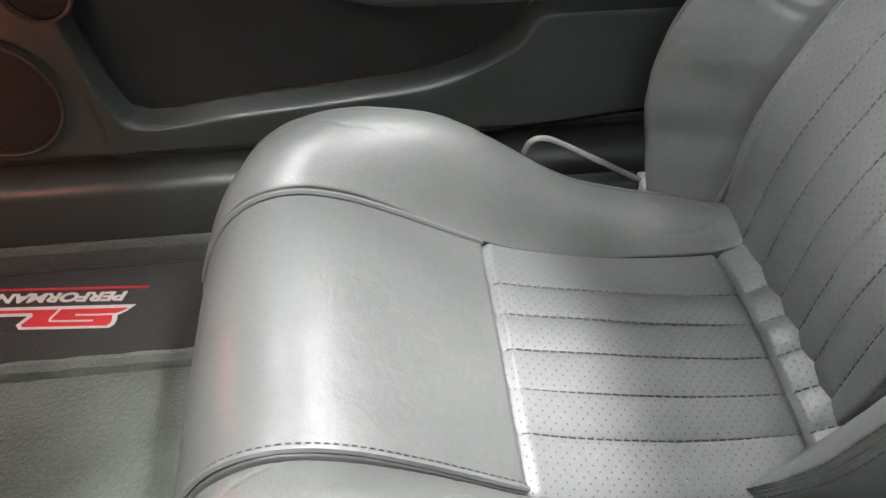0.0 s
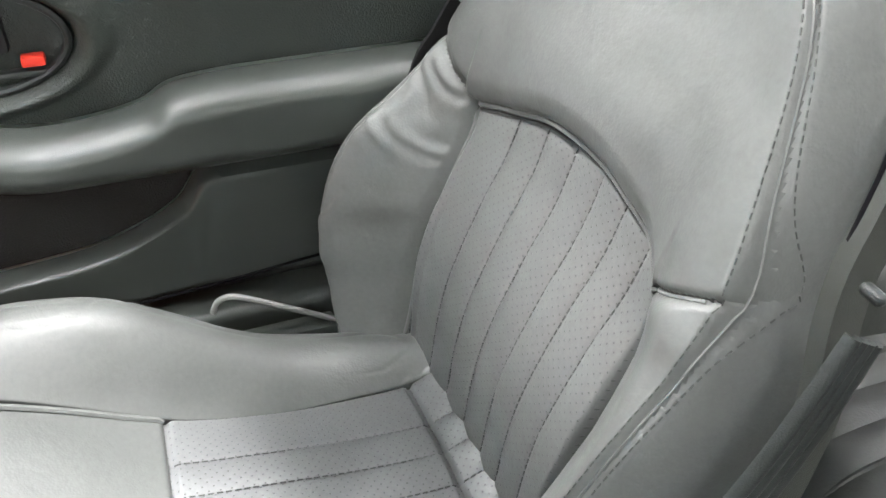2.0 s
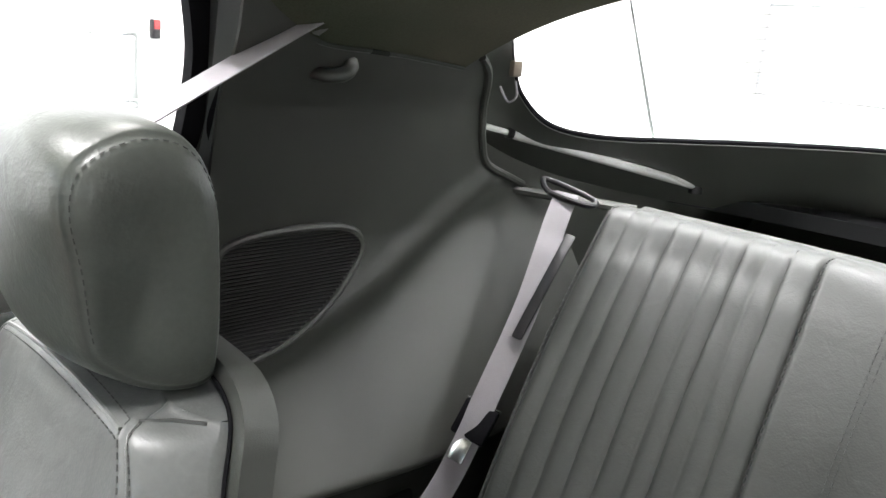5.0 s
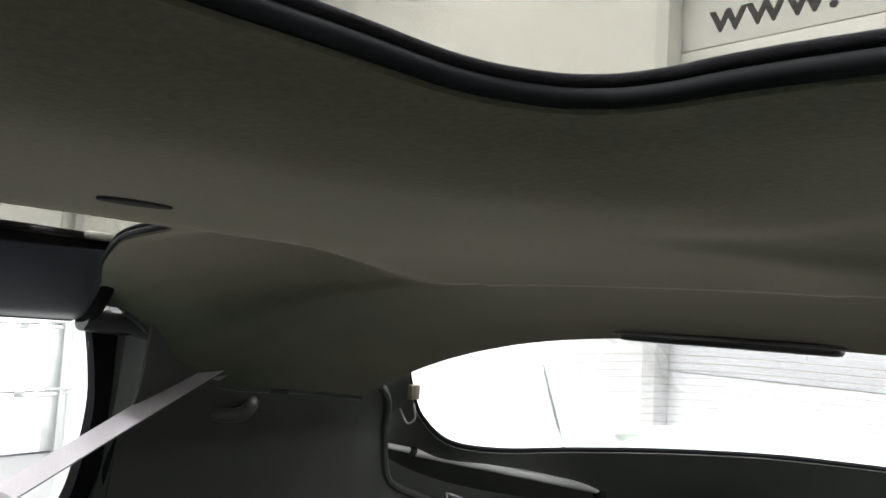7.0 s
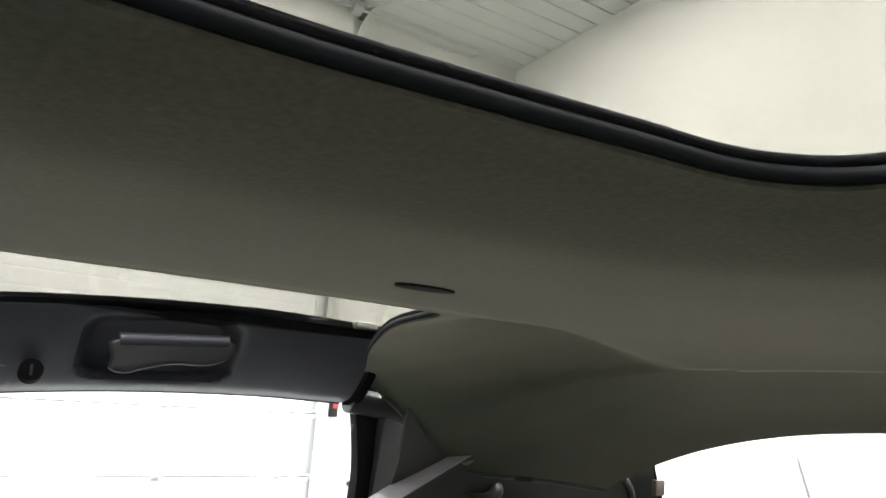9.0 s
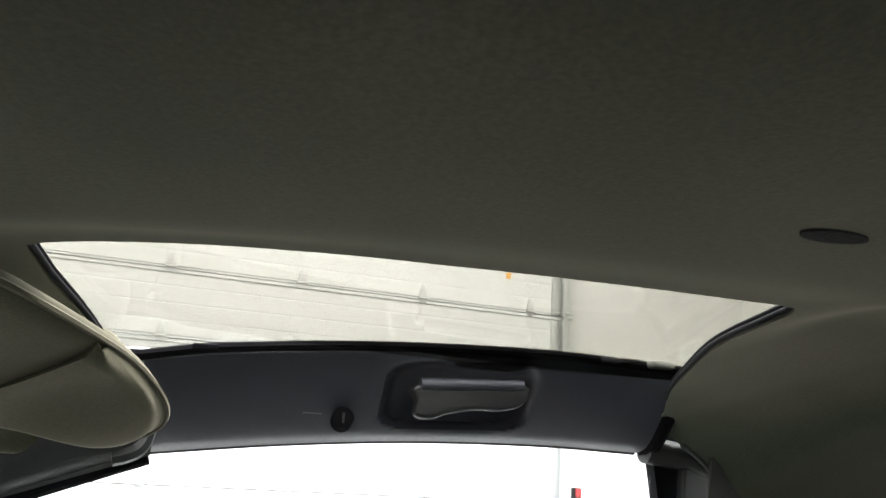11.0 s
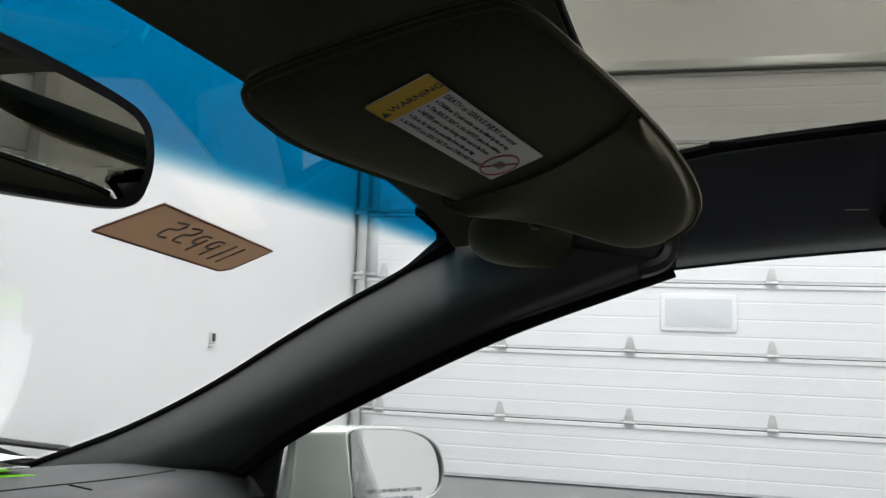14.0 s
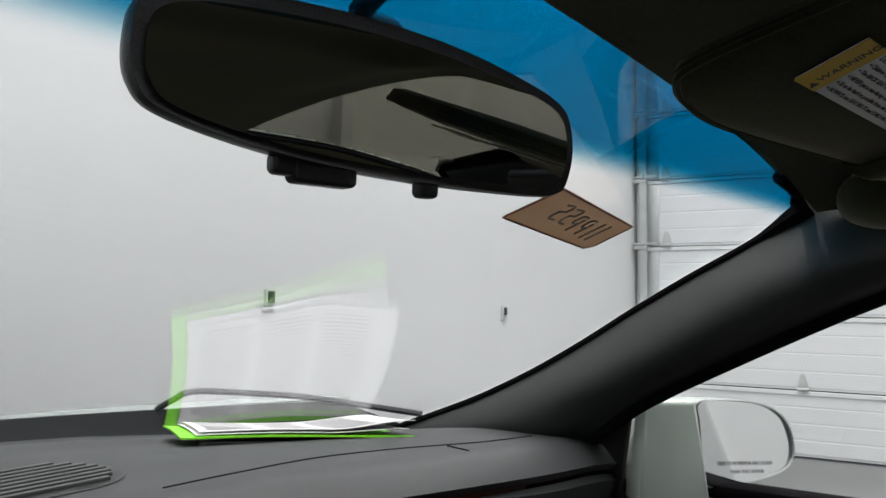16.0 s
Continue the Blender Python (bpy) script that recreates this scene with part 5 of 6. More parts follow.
# rolled seams that frame the insert
arc = [back_p(p_ + bow(arc_t(p_)), arc_t(p_) + 0.0015, 0.0008) for p_ in lin(-0.147, 0.147, 90)]
part("arc_welt", tube(arc, 0.0032, 8), M_PIPING, seat)
part("arc_seam", tube([back_p(p_ + bow(arc_t(p_)), arc_t(p_) - 0.0040, 0.0020) for p_ in lin(-0.146, 0.146, 90)], 0.0013, 6), M_THREAD, seat)
for sgn in (-1, 1):
    edge_ = [back_p(sgn * (ins_w(t) + 0.001) + bow(t), t, 0.0005) for t in lin(-0.10, 0.272 if sgn > 0 else 0.284, 60)]
    part("insert_welt", tube(edge_, 0.0028, 8), M_PIPING, seat)
part("seam_welt", tube([back_p(-seam_s(t) + 0.001, t, 0.0002) for t in lin(-0.11, T_TOP - 0.012, 90)], 0.0010, 6), M_LEATHER, seat)
part("fold_welt", tube([back_p(-a_, fold_t(-a_) - 0.001, 0.0008) for a_ in lin(0.150, 0.196, 20)], 0.0018, 6), M_PIPING, seat)
# top roll behind the seam and the hard shell at the back
def top_roll(u, w):
    s = u * 0.147
    a = w * math.pi * 0.5
    edge = back_p(s * 0.99, T_TOP)
    k = 1 - 0.6 * abs(u) ** 3
    return edge + BUP * (0.011 * math.sin(a) * k) - BN * (0.060 * w * (1 - 0.5 * abs(u) ** 4))


part("top_roll", thick(grid(top_roll, lin(-1, 1, 50), lin(0, 1, 14)), -0.006), M_LEATHER, seat)


def shell_edge(u, t):
    """Rim of the hard shell: place across and depth, rounded in at the top corners."""
    c = min(t, T_TOP)
    s = math.copysign(back_half(u, c) + (0.003 if u > 0 else 0.005), u)
    h = min(back_h(math.copysign(back_half(u, c), u), c), table(c, (-0.12, 0.3, 0.40, 0.522), (-0.02, -0.02, -0.034, -0.052))) - 0.012
    if t > T_TOP - 0.03:
        s *= 1 - 0.22 * ((t - T_TOP + 0.03) / 0.055) ** 3
    return s, h


def shell(u, t):
    s, h = shell_edge(u, t)
    s *= abs(u) * (0.985 - 0.20 * smooth((t - 0.42) / 0.09))
    return Vector((BX + s, 0, 0)) + B0 + BUP * t + BN * (h - 0.024 - 0.055 * (1 - abs(u) ** 4))


part("back_shell", thick(grid(shell, lin(-1, 1, 40), lin(-0.14, T_TOP - 0.012, 40)), 0.006), M_TRIM, seat, "hard plastic seat back shell")
half_rim = [(abs(shell_edge(-1, t)[0]), t, shell_edge(-1, t)[1] - 0.008) for t in lin(-0.14, T_TOP - 0.065, 26)]
half_rim += [(0.171, T_TOP - 0.026, -0.064), (0.163, T_TOP - 0.004, -0.066), (0.147, T_TOP + 0.012, -0.068), (0.118, T_TOP + 0.022, -0.072), (0.07, T_TOP + 0.024, -0.078), (0.0, T_TOP + 0.026, -0.079)]
rim_path = [(-a, b, c) for a, b, c in half_rim] + half_rim[-2::-1]
rim_path = spline([Vector((BX + a, 0, 0)) + B0 + BUP * b + BN * c for a, b, c in rim_path], 140)
part("shell_rim", strip(rim_path, 0.028, BN, 0.016), M_TRIM, seat)
part("corner_seam", tube([back_p(-0.116, T_TOP - 0.013, 0.0004), back_p(-0.128, T_TOP - 0.006, 0.0004), back_p(-0.142, T_TOP - 0.003, 0.0)], 0.0016, 6), M_THREAD, seat)
# folding bellows and release knob beside the backrest
mid_rib = spline([(BX - 0.255, -0.240, 0.792), (BX - 0.262, -0.200, 0.702), (BX - 0.263, -0.145, 0.602), (BX - 0.257, -0.085, 0.522), (BX - 0.235, -0.03, 0.45)], 60)


def bellows(u, v):
    """u across the folds, v from the knob down."""
    p = mid_rib[min(59, int(v * 59))]
    spread = 0.55 + 0.75 * v
    fold = abs(math.sin(math.pi * 4 * u)) ** 0.7
    return p + Vector((-0.0045 * fold - 0.001, -0.046 * u * spread, -0.026 * u * spread))


part("bellows", thick(grid(bellows, lin(0, 1, 72), lin(0, 1, 40)), 0.003), M_PILLAR, seat, "ribbed black plastic side cover")
part("release_knob", box(BX - 0.252, BX - 0.236, -0.270, -0.262, 0.796, 0.804, 0.0035, seg=3), M_PILLAR, seat, "small plastic release knob")

# headrest
HX, HC = 0.401, Vector((0, -0.303, 1.050))


HR_SIDE = spline([(-0.263, 0.993, 0), (-0.254, 1.045, 0), (-0.247, 1.090, 0), (-0.257, 1.121, 0), (-0.292, 1.139, 0), (-0.330, 1.130, 0), (-0.350, 1.095, 0), (-0.356, 1.045, 0), (-0.354, 0.975, 0), (-0.345, 0.950, 0), (-0.306, 0.953, 0), (-0.278, 0.970, 0)], 96, True)
# rings of the pad: place across, share of the side outline
HR_RINGS = ((0.0, 1.02), (0.03, 1.02), (0.058, 1.01), (0.076, 1.0), (0.088, 0.985), (0.0945, 0.965), (0.0965, 0.945), (0.0968, 0.925), (0.1005, 0.905), (0.1045, 0.84), (0.1065, 0.70), (0.1060, 0.5), (0.1035, 0.25), (0.1020, 0.0))


def headrest(k, across, share):
    """One point of the padded headrest: k round its side outline."""
    p = HR_SIDE[k % 96]
    y, z = HC.y + (p.x - HC.y) * share, HC.z + (p.y - HC.z) * share
    w = across / 0.1
    if p.x > HC.y:                              # the face is fuller in the middle and narrows below
        y += 0.012 * max(0.0, 1 - w * w) * smooth((p.x - HC.y) / 0.03)
    low = smooth((1.06 - z) / 0.09)
    x = across * (1 - 0.10 * low * smooth((p.x - HC.y + 0.02) / 0.05))
    n = noise.noise(Vector((x * 26, y * 26, z * 20)))
    return Vector((HX + x + 0.0012 * n * (1 if across > 0 else -1), y + 0.0022 * n, z + 0.0012 * n))


bm = bmesh.new()
spans = [(-a, b) for a, b in HR_RINGS[:0:-1]] + list(HR_RINGS)
rings = [[bm.verts.new(headrest(k, a, b)) for k in range(96)] for a, b in spans]
for q, w in zip(rings, rings[1:]):
    for j in range(96):
        bm.faces.new((q[j], q[(j + 1) % 96], w[(j + 1) % 96], w[j]))
bmesh.ops.remove_doubles(bm, verts=bm.verts, dist=0.0004)
bmesh.ops.recalc_face_normals(bm, faces=bm.faces[:])
hr = part("headrest", bm, M_HEADREST, seat, "padded leather headrest, shade put into its colour", sharp=80)
for sgn in (-1, 1):
    for a, b in ((0.1012, 0.902),):
        row = spline([headrest(k, sgn * a, b) + Vector((sgn * 0.0006, 0, 0)) for k in range(0, 60, 2)], 420)
        stitches(row, M_THREAD, hr, 0.0036, 0.0026, 0.0004)
    part("headrest_post", tube([(HX + sgn * 0.050, HC.y - 0.028, 0.93), (HX + sgn * 0.050, HC.y - 0.020, 1.02)], 0.006, 10), M_CHROME, seat)


# ---- rear seat ----
rear = thing("rear_bench", "grey pleated leather rear bench seat", "car seat")
RB0, RUP, RN = Vector((0, -0.830, 0.70)), Vector((0, -0.600, 0.800)), Vector((0, 0.800, 0.600))


def rib_groove(x, x0, x1, pitch, depth):
    if x0 < x < x1:
        return depth * (1 - abs(math.sin(math.pi * (x - x0) / pitch)) ** 0.45)
    return 0.0


RIBS = (0.155, 0.194, 0.222, 0.250, 0.279, 0.314, 0.351, 0.387, 0.422, 0.458)


def rear_back(x, t):
    """t up the backrest: bottom -0.17, top 0.408; x is counted at its top, the pleats draw together below."""
    a = abs(x)
    h = 0.0
    if RIBS[0] < a < RIBS[-1]:
        h -= 0.0075 * (1 - rib_fill(a, RIBS) ** 0.36) * smooth((0.395 - t) / 0.06) * smooth((t + 0.165) / 0.06)
    h -= 0.006 * math.exp(-(((a - RIBS[0]) / 0.004) ** 2)) * smooth((0.40 - t) / 0.03)
    h -= 0.05 * smooth((a - 0.440) / 0.05) ** 2 + 0.020 * smooth((0.15 - a) / 0.15)
    h -= 0.075 * smooth((t - 0.335) / 0.075) ** 2
    h -= 0.050 * smooth((-0.07 - t) / 0.09) ** 2
    xs = math.copysign(a - 0.095 * (0.37 - t) * smooth(a / 0.13), x)
    return Vector((xs, 0, 0)) + RB0 + RUP * t + RN * (h + 0.020 * math.sin(math.pi * (t + 0.16) / 0.57) + 0.0015 * noise.noise(Vector((xs * 14, t * 10, 1.0))))


XR = lin(-0.492, 0.492, 400)
for nm, lo, hi in (("backrest", 0.0, 0.51), ("backrest", -0.51, 0.0)):
    bm = grid(rear_back, [x for x in XR if lo - 0.004 <= x <= hi + 0.004], lin(-0.17, 0.408, 90))
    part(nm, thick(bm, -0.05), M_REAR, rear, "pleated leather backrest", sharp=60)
for k, x in enumerate(RIBS):
    stitches([rear_back(x, t) + RN * 0.0006 for t in lin(-0.1, 0.375, 300)], M_THREAD, rear, 0.006, 0.002, 0.0012 if k == 0 else 0.0010, "pleat_stitching")
for off in (0.0, 0.008):
    stitches([rear_back(0.062 + off, t) + RN * 0.0006 for t in lin(0.05, 0.395, 260)], M_THREAD, rear)


def rear_cushion(x, v):
    """v from the fold at the back (0) to the front edge (1): a roll under the backrest, a flat seat, an outer bolster."""
    y = -0.80 + 0.38 * v
    z = table(y, (-0.80, -0.76, -0.72, -0.69, -0.668, -0.64, -0.55, -0.47, -0.44, -0.42), (0.522, 0.516, 0.492, 0.464, 0.452, 0.459, 0.470, 0.468, 0.450, 0.40))
    z -= rib_groove(x, 0.115, 0.4125, 0.0370, 0.0065)
    edge = 0.376 + max(0.0, -0.665 - y)
    top = table(y, (-0.80, -0.74, -0.60, -0.48, -0.44, -0.42), (0.530, 0.538, 0.540, 0.526, 0.480, 0.40))
    w = smooth((x - edge + 0.012) / 0.030)
    z += (max(top, z) - z) * w - 0.006 * math.exp(-(((x - edge) / 0.005) ** 2))
    z -= 0.10 * smooth((x - 0.50) / 0.06) ** 2
    z -= 0.05 * smooth((0.10 - x) / 0.07)
    return Vector((x, y, z))


bm = grid(rear_cushion, lin(0.03, 0.556, 210), lin(0, 1, 80))
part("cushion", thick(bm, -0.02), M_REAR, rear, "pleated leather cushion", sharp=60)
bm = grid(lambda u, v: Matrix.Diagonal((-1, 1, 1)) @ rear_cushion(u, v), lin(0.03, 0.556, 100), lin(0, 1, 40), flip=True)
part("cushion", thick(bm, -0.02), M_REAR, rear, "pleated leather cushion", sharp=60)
part("bench_base", box(-0.55, 0.55, -0.80, -0.44, CAR_FLOOR + 0.05, 0.40, 0.01), M_CARPET, rear)
solo("tunnel", box(-0.09, 0.10, -0.45, 1.24, CAR_FLOOR, 0.46, 0.03), M_CARPET, "carpeted centre tunnel", "trim", kind="structure")

# ---- luggage bay and hatch ----
deck = thing("luggage_bay_trim", "dark moulded trim round the luggage bay", "car interior trim", kind="structure")
part("deck_floor", box(-0.70, 0.70, -2.0, -1.10, 0.70, 0.74, 0.02), M_CARPET, deck)
for sgn in (1, -1):
    def bay(u, v, sgn=sgn):
        y = -0.96 - 0.99 * u
        top = table(y, (-1.95, -1.42, -1.22, -1.08, -0.99, -0.95), (0.98, 0.990, 1.004, 1.034, 1.074, 1.118))
        out_x = table(y, (-1.95, -1.42, -1.22, -1.08, -0.99, -0.95), (0.60, 0.602, 0.666, 0.681, 0.689, 0.677))
        return Vector((sgn * (0.70 + (out_x + 0.002 - 0.70) * v), y, 0.74 + (top - 0.74) * v))
    part("bay_side", thick(grid(bay, lin(0, 1, 24), lin(0, 1, 12), flip=sgn > 0), -0.006), M_TRIM, deck)
    lip = spline([(sgn * 0.668, -0.985, 1.000), (sgn * 0.66, -1.05, 0.978), (sgn * 0.60, -1.12, 0.968), (sgn * 0.50, -1.18, 0.962)], 30)
    part("bay_lip", tube(lip, 0.008, 8), M_TRIM, deck)
part("bay_sill", thick(grid(lambda u, v: Vector((-0.68 + 1.36 * u, -1.52 - 0.10 * v + 0.05 * (2 * u - 1) ** 2, 0.955 + 0.020 * v)), lin(0, 1, 40), lin(0, 1, 8)), -0.03), M_BLACK, deck)


def hatch(u, v):
    """Hatch glass: u across from -1 to 1, v from the roof to the tail."""
    y = -0.775 - 0.86 * v - 0.10 * u * u * (1 - v)
    z = 1.300 - 0.262 * v + 0.030 * math.sin(math.pi * v) - (0.122 - 0.060 * v) * abs(u) ** 2.6
    return Vector((u * (0.67 + 0.03 * v), y, z))


hatch_glass = tagged(new("hatch_glass", finish(thick(grid(hatch, lin(-1, 1, 40), lin(0, 1, 24)), 0.004), M_GLASS)), "curved rear hatch glass with heating wires", "hatch window")
hatch_glass.visible_shadow = False
hf = thing("hatch_frame", "dark hatch frame with a rubber edge", "hatch frame", kind="structure")
for sgn in (1, -1):
    edge = spline([(sgn * x, y, z) for x, y, z in ((0.0, -0.82, 1.300), (0.28, -0.845, 1.292), (0.44, -0.872, 1.264), (0.545, -0.912, 1.238), (0.593, -0.950, 1.212), (0.610, -0.980, 1.168), (0.604, -1.000, 1.126), (0.587, -1.05, 1.087), (0.570, -1.16, 1.068), (0.515, -1.30, 1.066), (0.38, -1.40, 1.076), (0.22, -1.46, 1.086), (0.0, -1.49, 1.092))], 110)
    part("frame_edge", tube(edge, 0.0045, 8), M_RUBBER, hf)
    out = spline([(sgn * x, y, z) for x, y, z in ((0.0, -0.79, 1.310), (0.28, -0.80, 1.298), (0.47, -0.82, 1.245), (0.590, -0.850, 1.180), (0.652, -0.905, 1.146), (0.676, -0.950, 1.116), (0.688, -0.990, 1.070), (0.680, -1.08, 1.026), (0.665, -1.22, 0.985), (0.60, -1.42, 0.945), (0.46, -1.55, 0.930), (0.25, -1.60, 0.930), (0.0, -1.62, 0.930))], 110)
    bmf = bmesh.new()
    va = [bmf.verts.new(p) for p in edge]
    vb = [bmf.verts.new(p) for p in out]
    for a in range(109):
        q = (va[a], va[a + 1], vb[a + 1], vb[a])
        bmf.faces.new(q if sgn > 0 else q[::-1])
    bmf.normal_update()
    part("frame_band", thick(bmf, 0.006), M_TRIM, hf)
for k in range(14):
    v = 0.20 + 0.052 * k
    part("heating_wire", tube([hatch(u, v) + Vector((0, 0, -0.004)) for u in lin(-0.88, 0.88, 24)], 0.0003, 4), M_WIRE, hatch_glass)
term = part("wire_terminal", box(0.590, 0.600, -0.978, -0.960, 1.156, 1.178, 0.002), M_WIRE, hf, "brown wire terminal")
part("terminal_lead", tube(spline([(0.594, -0.97, 1.150), (0.590, -0.97, 1.128), (0.604, -0.968, 1.120), (0.618, -0.965, 1.140)], 16), 0.0017, 6), M_BELT_REAR, hf)
# lift strut
strut = thing("lift_strut", "silver gas lift strut of the hatch", "gas strut")
A, B = Vector((0.655, -0.955, 1.083)), Vector((0.540, -1.430, 0.977))
part("strut_rod", tube([A, A.lerp(B, 0.30)], 0.0048, 10), M_STEEL, strut)
part("strut_tube", tube([A.lerp(B, 0.13), B], 0.0078, 12), M_STEEL, strut)
part("strut_collar", tube([A.lerp(B, 0.125), A.lerp(B, 0.145)], 0.0090, 12), M_BLACK, strut)
part("strut_ball", tube([B + Vector((0, 0, -0.014)), B + Vector((0, 0, 0.014))], 0.013, 12), M_BLACK, strut)
bk = thing("bay_latch", "black hatch hinge cover in the headliner", "trim")
part("cover", plate(rounded(0.200, 0.042, 0.018), 0.010, frame_at((0.042, -0.786, 1.2845), (1, 0, 0), (0, -1, -0.05)), 0.004), M_BLACK, bk)
part("cover_base", plate(rounded(0.214, 0.050, 0.020), 0.003, frame_at((0.042, -0.786, 1.2825), (1, 0, 0), (0, -1, -0.05)), 0.001), M_TRIM, bk)
# antenna and spoiler outside
ant = thing("antenna_mast", "thin black antenna mast on the rear wing", "antenna")
part("mast", tube([(0.752, -1.65, 0.95), (0.885, -1.65, 1.31)], [0.0042, 0.0026], 6), M_BLACK, ant)
part("antenna_foot", tube([(0.749, -1.65, 0.92), (0.753, -1.65, 0.955)], 0.014, 10), M_BLACK, ant)
sp = thing("rear_spoiler", "white painted rear spoiler on two stands", "spoiler")
part("wing_blade", thick(grid(lambda u, v: Vector((-0.70 + 1.40 * u, -1.86 - 0.12 * v + 0.10 * (2 * u - 1) ** 2, 1.045 + 0.012 * math.sin(math.pi * v) - 0.03 * abs(2 * u - 1) ** 4)), lin(0, 1, 40), lin(0, 1, 8)), 0.02), M_PAINT, sp)
for sx in (-0.62, -0.34, 0.34, 0.62):
    part("wing_stand", box(sx - 0.035, sx + 0.035, -1.96, -1.86, 0.93, 1.036, 0.012), M_PAINT, sp)
solo("tail_deck", box(-0.78, 0.78, -2.05, -1.64, 0.90, 0.94, 0.02), M_PAINT, "white painted tail deck", "car body", kind="structure")

# ---- belts ----
bel = thing("front_belt", "pale grey shoulder belt hanging with a silver tongue", "seat belt")
run = spline([(0.572, -0.640, 1.226), (0.576, -0.600, 1.206), (0.584, -0.44, 1.115), (0.598, -0.310, 1.042), (0.606, -0.280, 1.022)], 30)
part("webbing", strip(run, 0.036, [Vector((0.72 - 0.42 * smooth((k - 12) / 17), -0.50, 0.45 + 0.35 * smooth((k - 12) / 17))) for k in range(30)], 0.0016), M_BELT, bel)
drop = spline([(0.606, -0.283, 1.026), (0.608, -0.276, 0.985), (0.612, -0.266, 0.93), (0.616, -0.256, 0.884)], 30)
part("webbing", strip(drop, 0.040, [Vector((0.25 + 0.9 * smooth(k / 24), -1 + 0.75 * smooth(k / 24), 0.15)) for k in range(30)], 0.0016), M_BELT, bel)
loop = tube(spline([(0.600, -0.258, 1.078), (0.596, -0.262, 1.045), (0.600, -0.272, 1.020), (0.612, -0.296, 1.018), (0.620, -0.304, 1.050), (0.618, -0.298, 1.085)], 24), 0.004, 8)
part("guide_loop", loop, M_BLACK, bel, "black belt guide loop")
tongue = thing("belt_tongue", "silver belt tongue with a pale plastic grip", "belt tongue")
tm = frame_at((0.616, -0.247, 0.867), (0.03, 0.74, -0.67), (-0.50, 0.62, 0.60))
part("tongue_grip", plate(rounded(0.026, 0.030, 0.006, cx=0.008), 0.006, tm, 0.0025), M_BELT, tongue)
ringp = [tm @ Vector((-0.008 + 0.016 * math.cos(a), 0.022 * math.sin(a), 0.0035)) for a in lin(0, 6.2832 * 0.97, 28)]
part("slot_ring", tube(ringp, 0.0034, 8, closed=True), M_CHROME, tongue)
blade = tube([tm @ Vector(p) for p in ((0.018, 0.008, 0.0035), (0.052, 0.008, 0.0035), (0.058, 0.004, 0.0035), (0.058, -0.004, 0.0035), (0.052, -0.008, 0.0035), (0.018, -0.008, 0.0035))], 0.0026, 6)
part("tongue_blade", blade, M_CHROME, tongue, "shiny steel blade")
bz = thing("belt_slot", "plastic belt slot cover in the headliner", "belt guide")
part("slot_cover", box(-0.034, 0.034, -0.012, 0.012, -0.006, 0.010, 0.004, m=frame_at((0.560, -0.634, 1.2145), (-0.62, -0.3, 0.30), (-0.3, 0.9, 0.2))), M_SILLCAP, bz)
bk2 = thing("buckle_strap", "dark belt buckle strap beside the seat", "seat belt")
part("strap", strip(spline([(0.620, -0.256, 0.872), (0.628, -0.238, 0.82), (0.638, -0.210, 0.76), (0.646, -0.186, 0.70), (0.652, -0.16, 0.5)], 24), 0.016, (0, 1, 0.3), 0.004), M_BLACK, bk2)
part("strap_pin", box(0.624, 0.630, -0.226, -0.222, 0.788, 0.796, 0.001), M_GALV, bk2, "small metal pin")
rb = thing("rear_belt", "pale grey rear lap and shoulder belt with buckle", "seat belt")
part("webbing", strip(spline([(0.540, -1.050, 0.992), (0.528, -1.015, 0.955), (0.500, -0.935, 0.845), (0.492, -0.855, 0.722), (0.490, -0.83, 0.68), (0.500, -0.790, 0.600), (0.520, -0.735, 0.515)], 50), 0.036, [Vector((1, 0.25 + 0.55 * smooth(k / 49), 0.25)) for k in range(50)], 0.0016), M_BELT_REAR, rb)
part("belt_guide", tube(spline([(0.585, -1.045, 1.005), (0.575, -1.058, 1.003), (0.52, -1.065, 0.992), (0.495, -1.062, 0.985), (0.500, -1.045, 0.982), (0.56, -1.035, 0.990)], 30, True), 0.0045, 8, closed=True), M_BLACK, rb, "black wire belt guide")
part("belt_buckle", box(-0.026, 0.026, -0.026, 0.026, 0.002, 0.016, 0.004, m=frame_at((0.492, -0.838, 0.700), (1, 0.3, 0.2), (0.0, -0.6, 0.8))), M_RUBBER, rb, "black belt buckle")
part("buckle_edge", box(-0.027, 0.027, 0.0262, 0.0285, 0.003, 0.013, 0.001, m=frame_at((0.492, -0.838, 0.700), (1, 0.3, 0.2), (0.0, -0.6, 0.8))), M_CHROME, rb, "bright plated buckle edge")
part("buckle_tongue", box(-0.012, 0.012, -0.060, -0.026, 0.003, 0.010, 0.002, m=frame_at((0.492, -0.838, 0.700), (1, 0.3, 0.2), (0.0, -0.6, 0.8))), M_CHROME, rb, "plated tongue")
part("belt_sleeve", box(-0.008, 0.008, -0.085, 0.085, 0.004, 0.010, 0.003, m=frame_at((0.487, -0.950, 0.880), (1, 0.3, 0.2), (0.06, -0.59, 0.80))), M_BLACK, rb, "black stiffening sleeve")

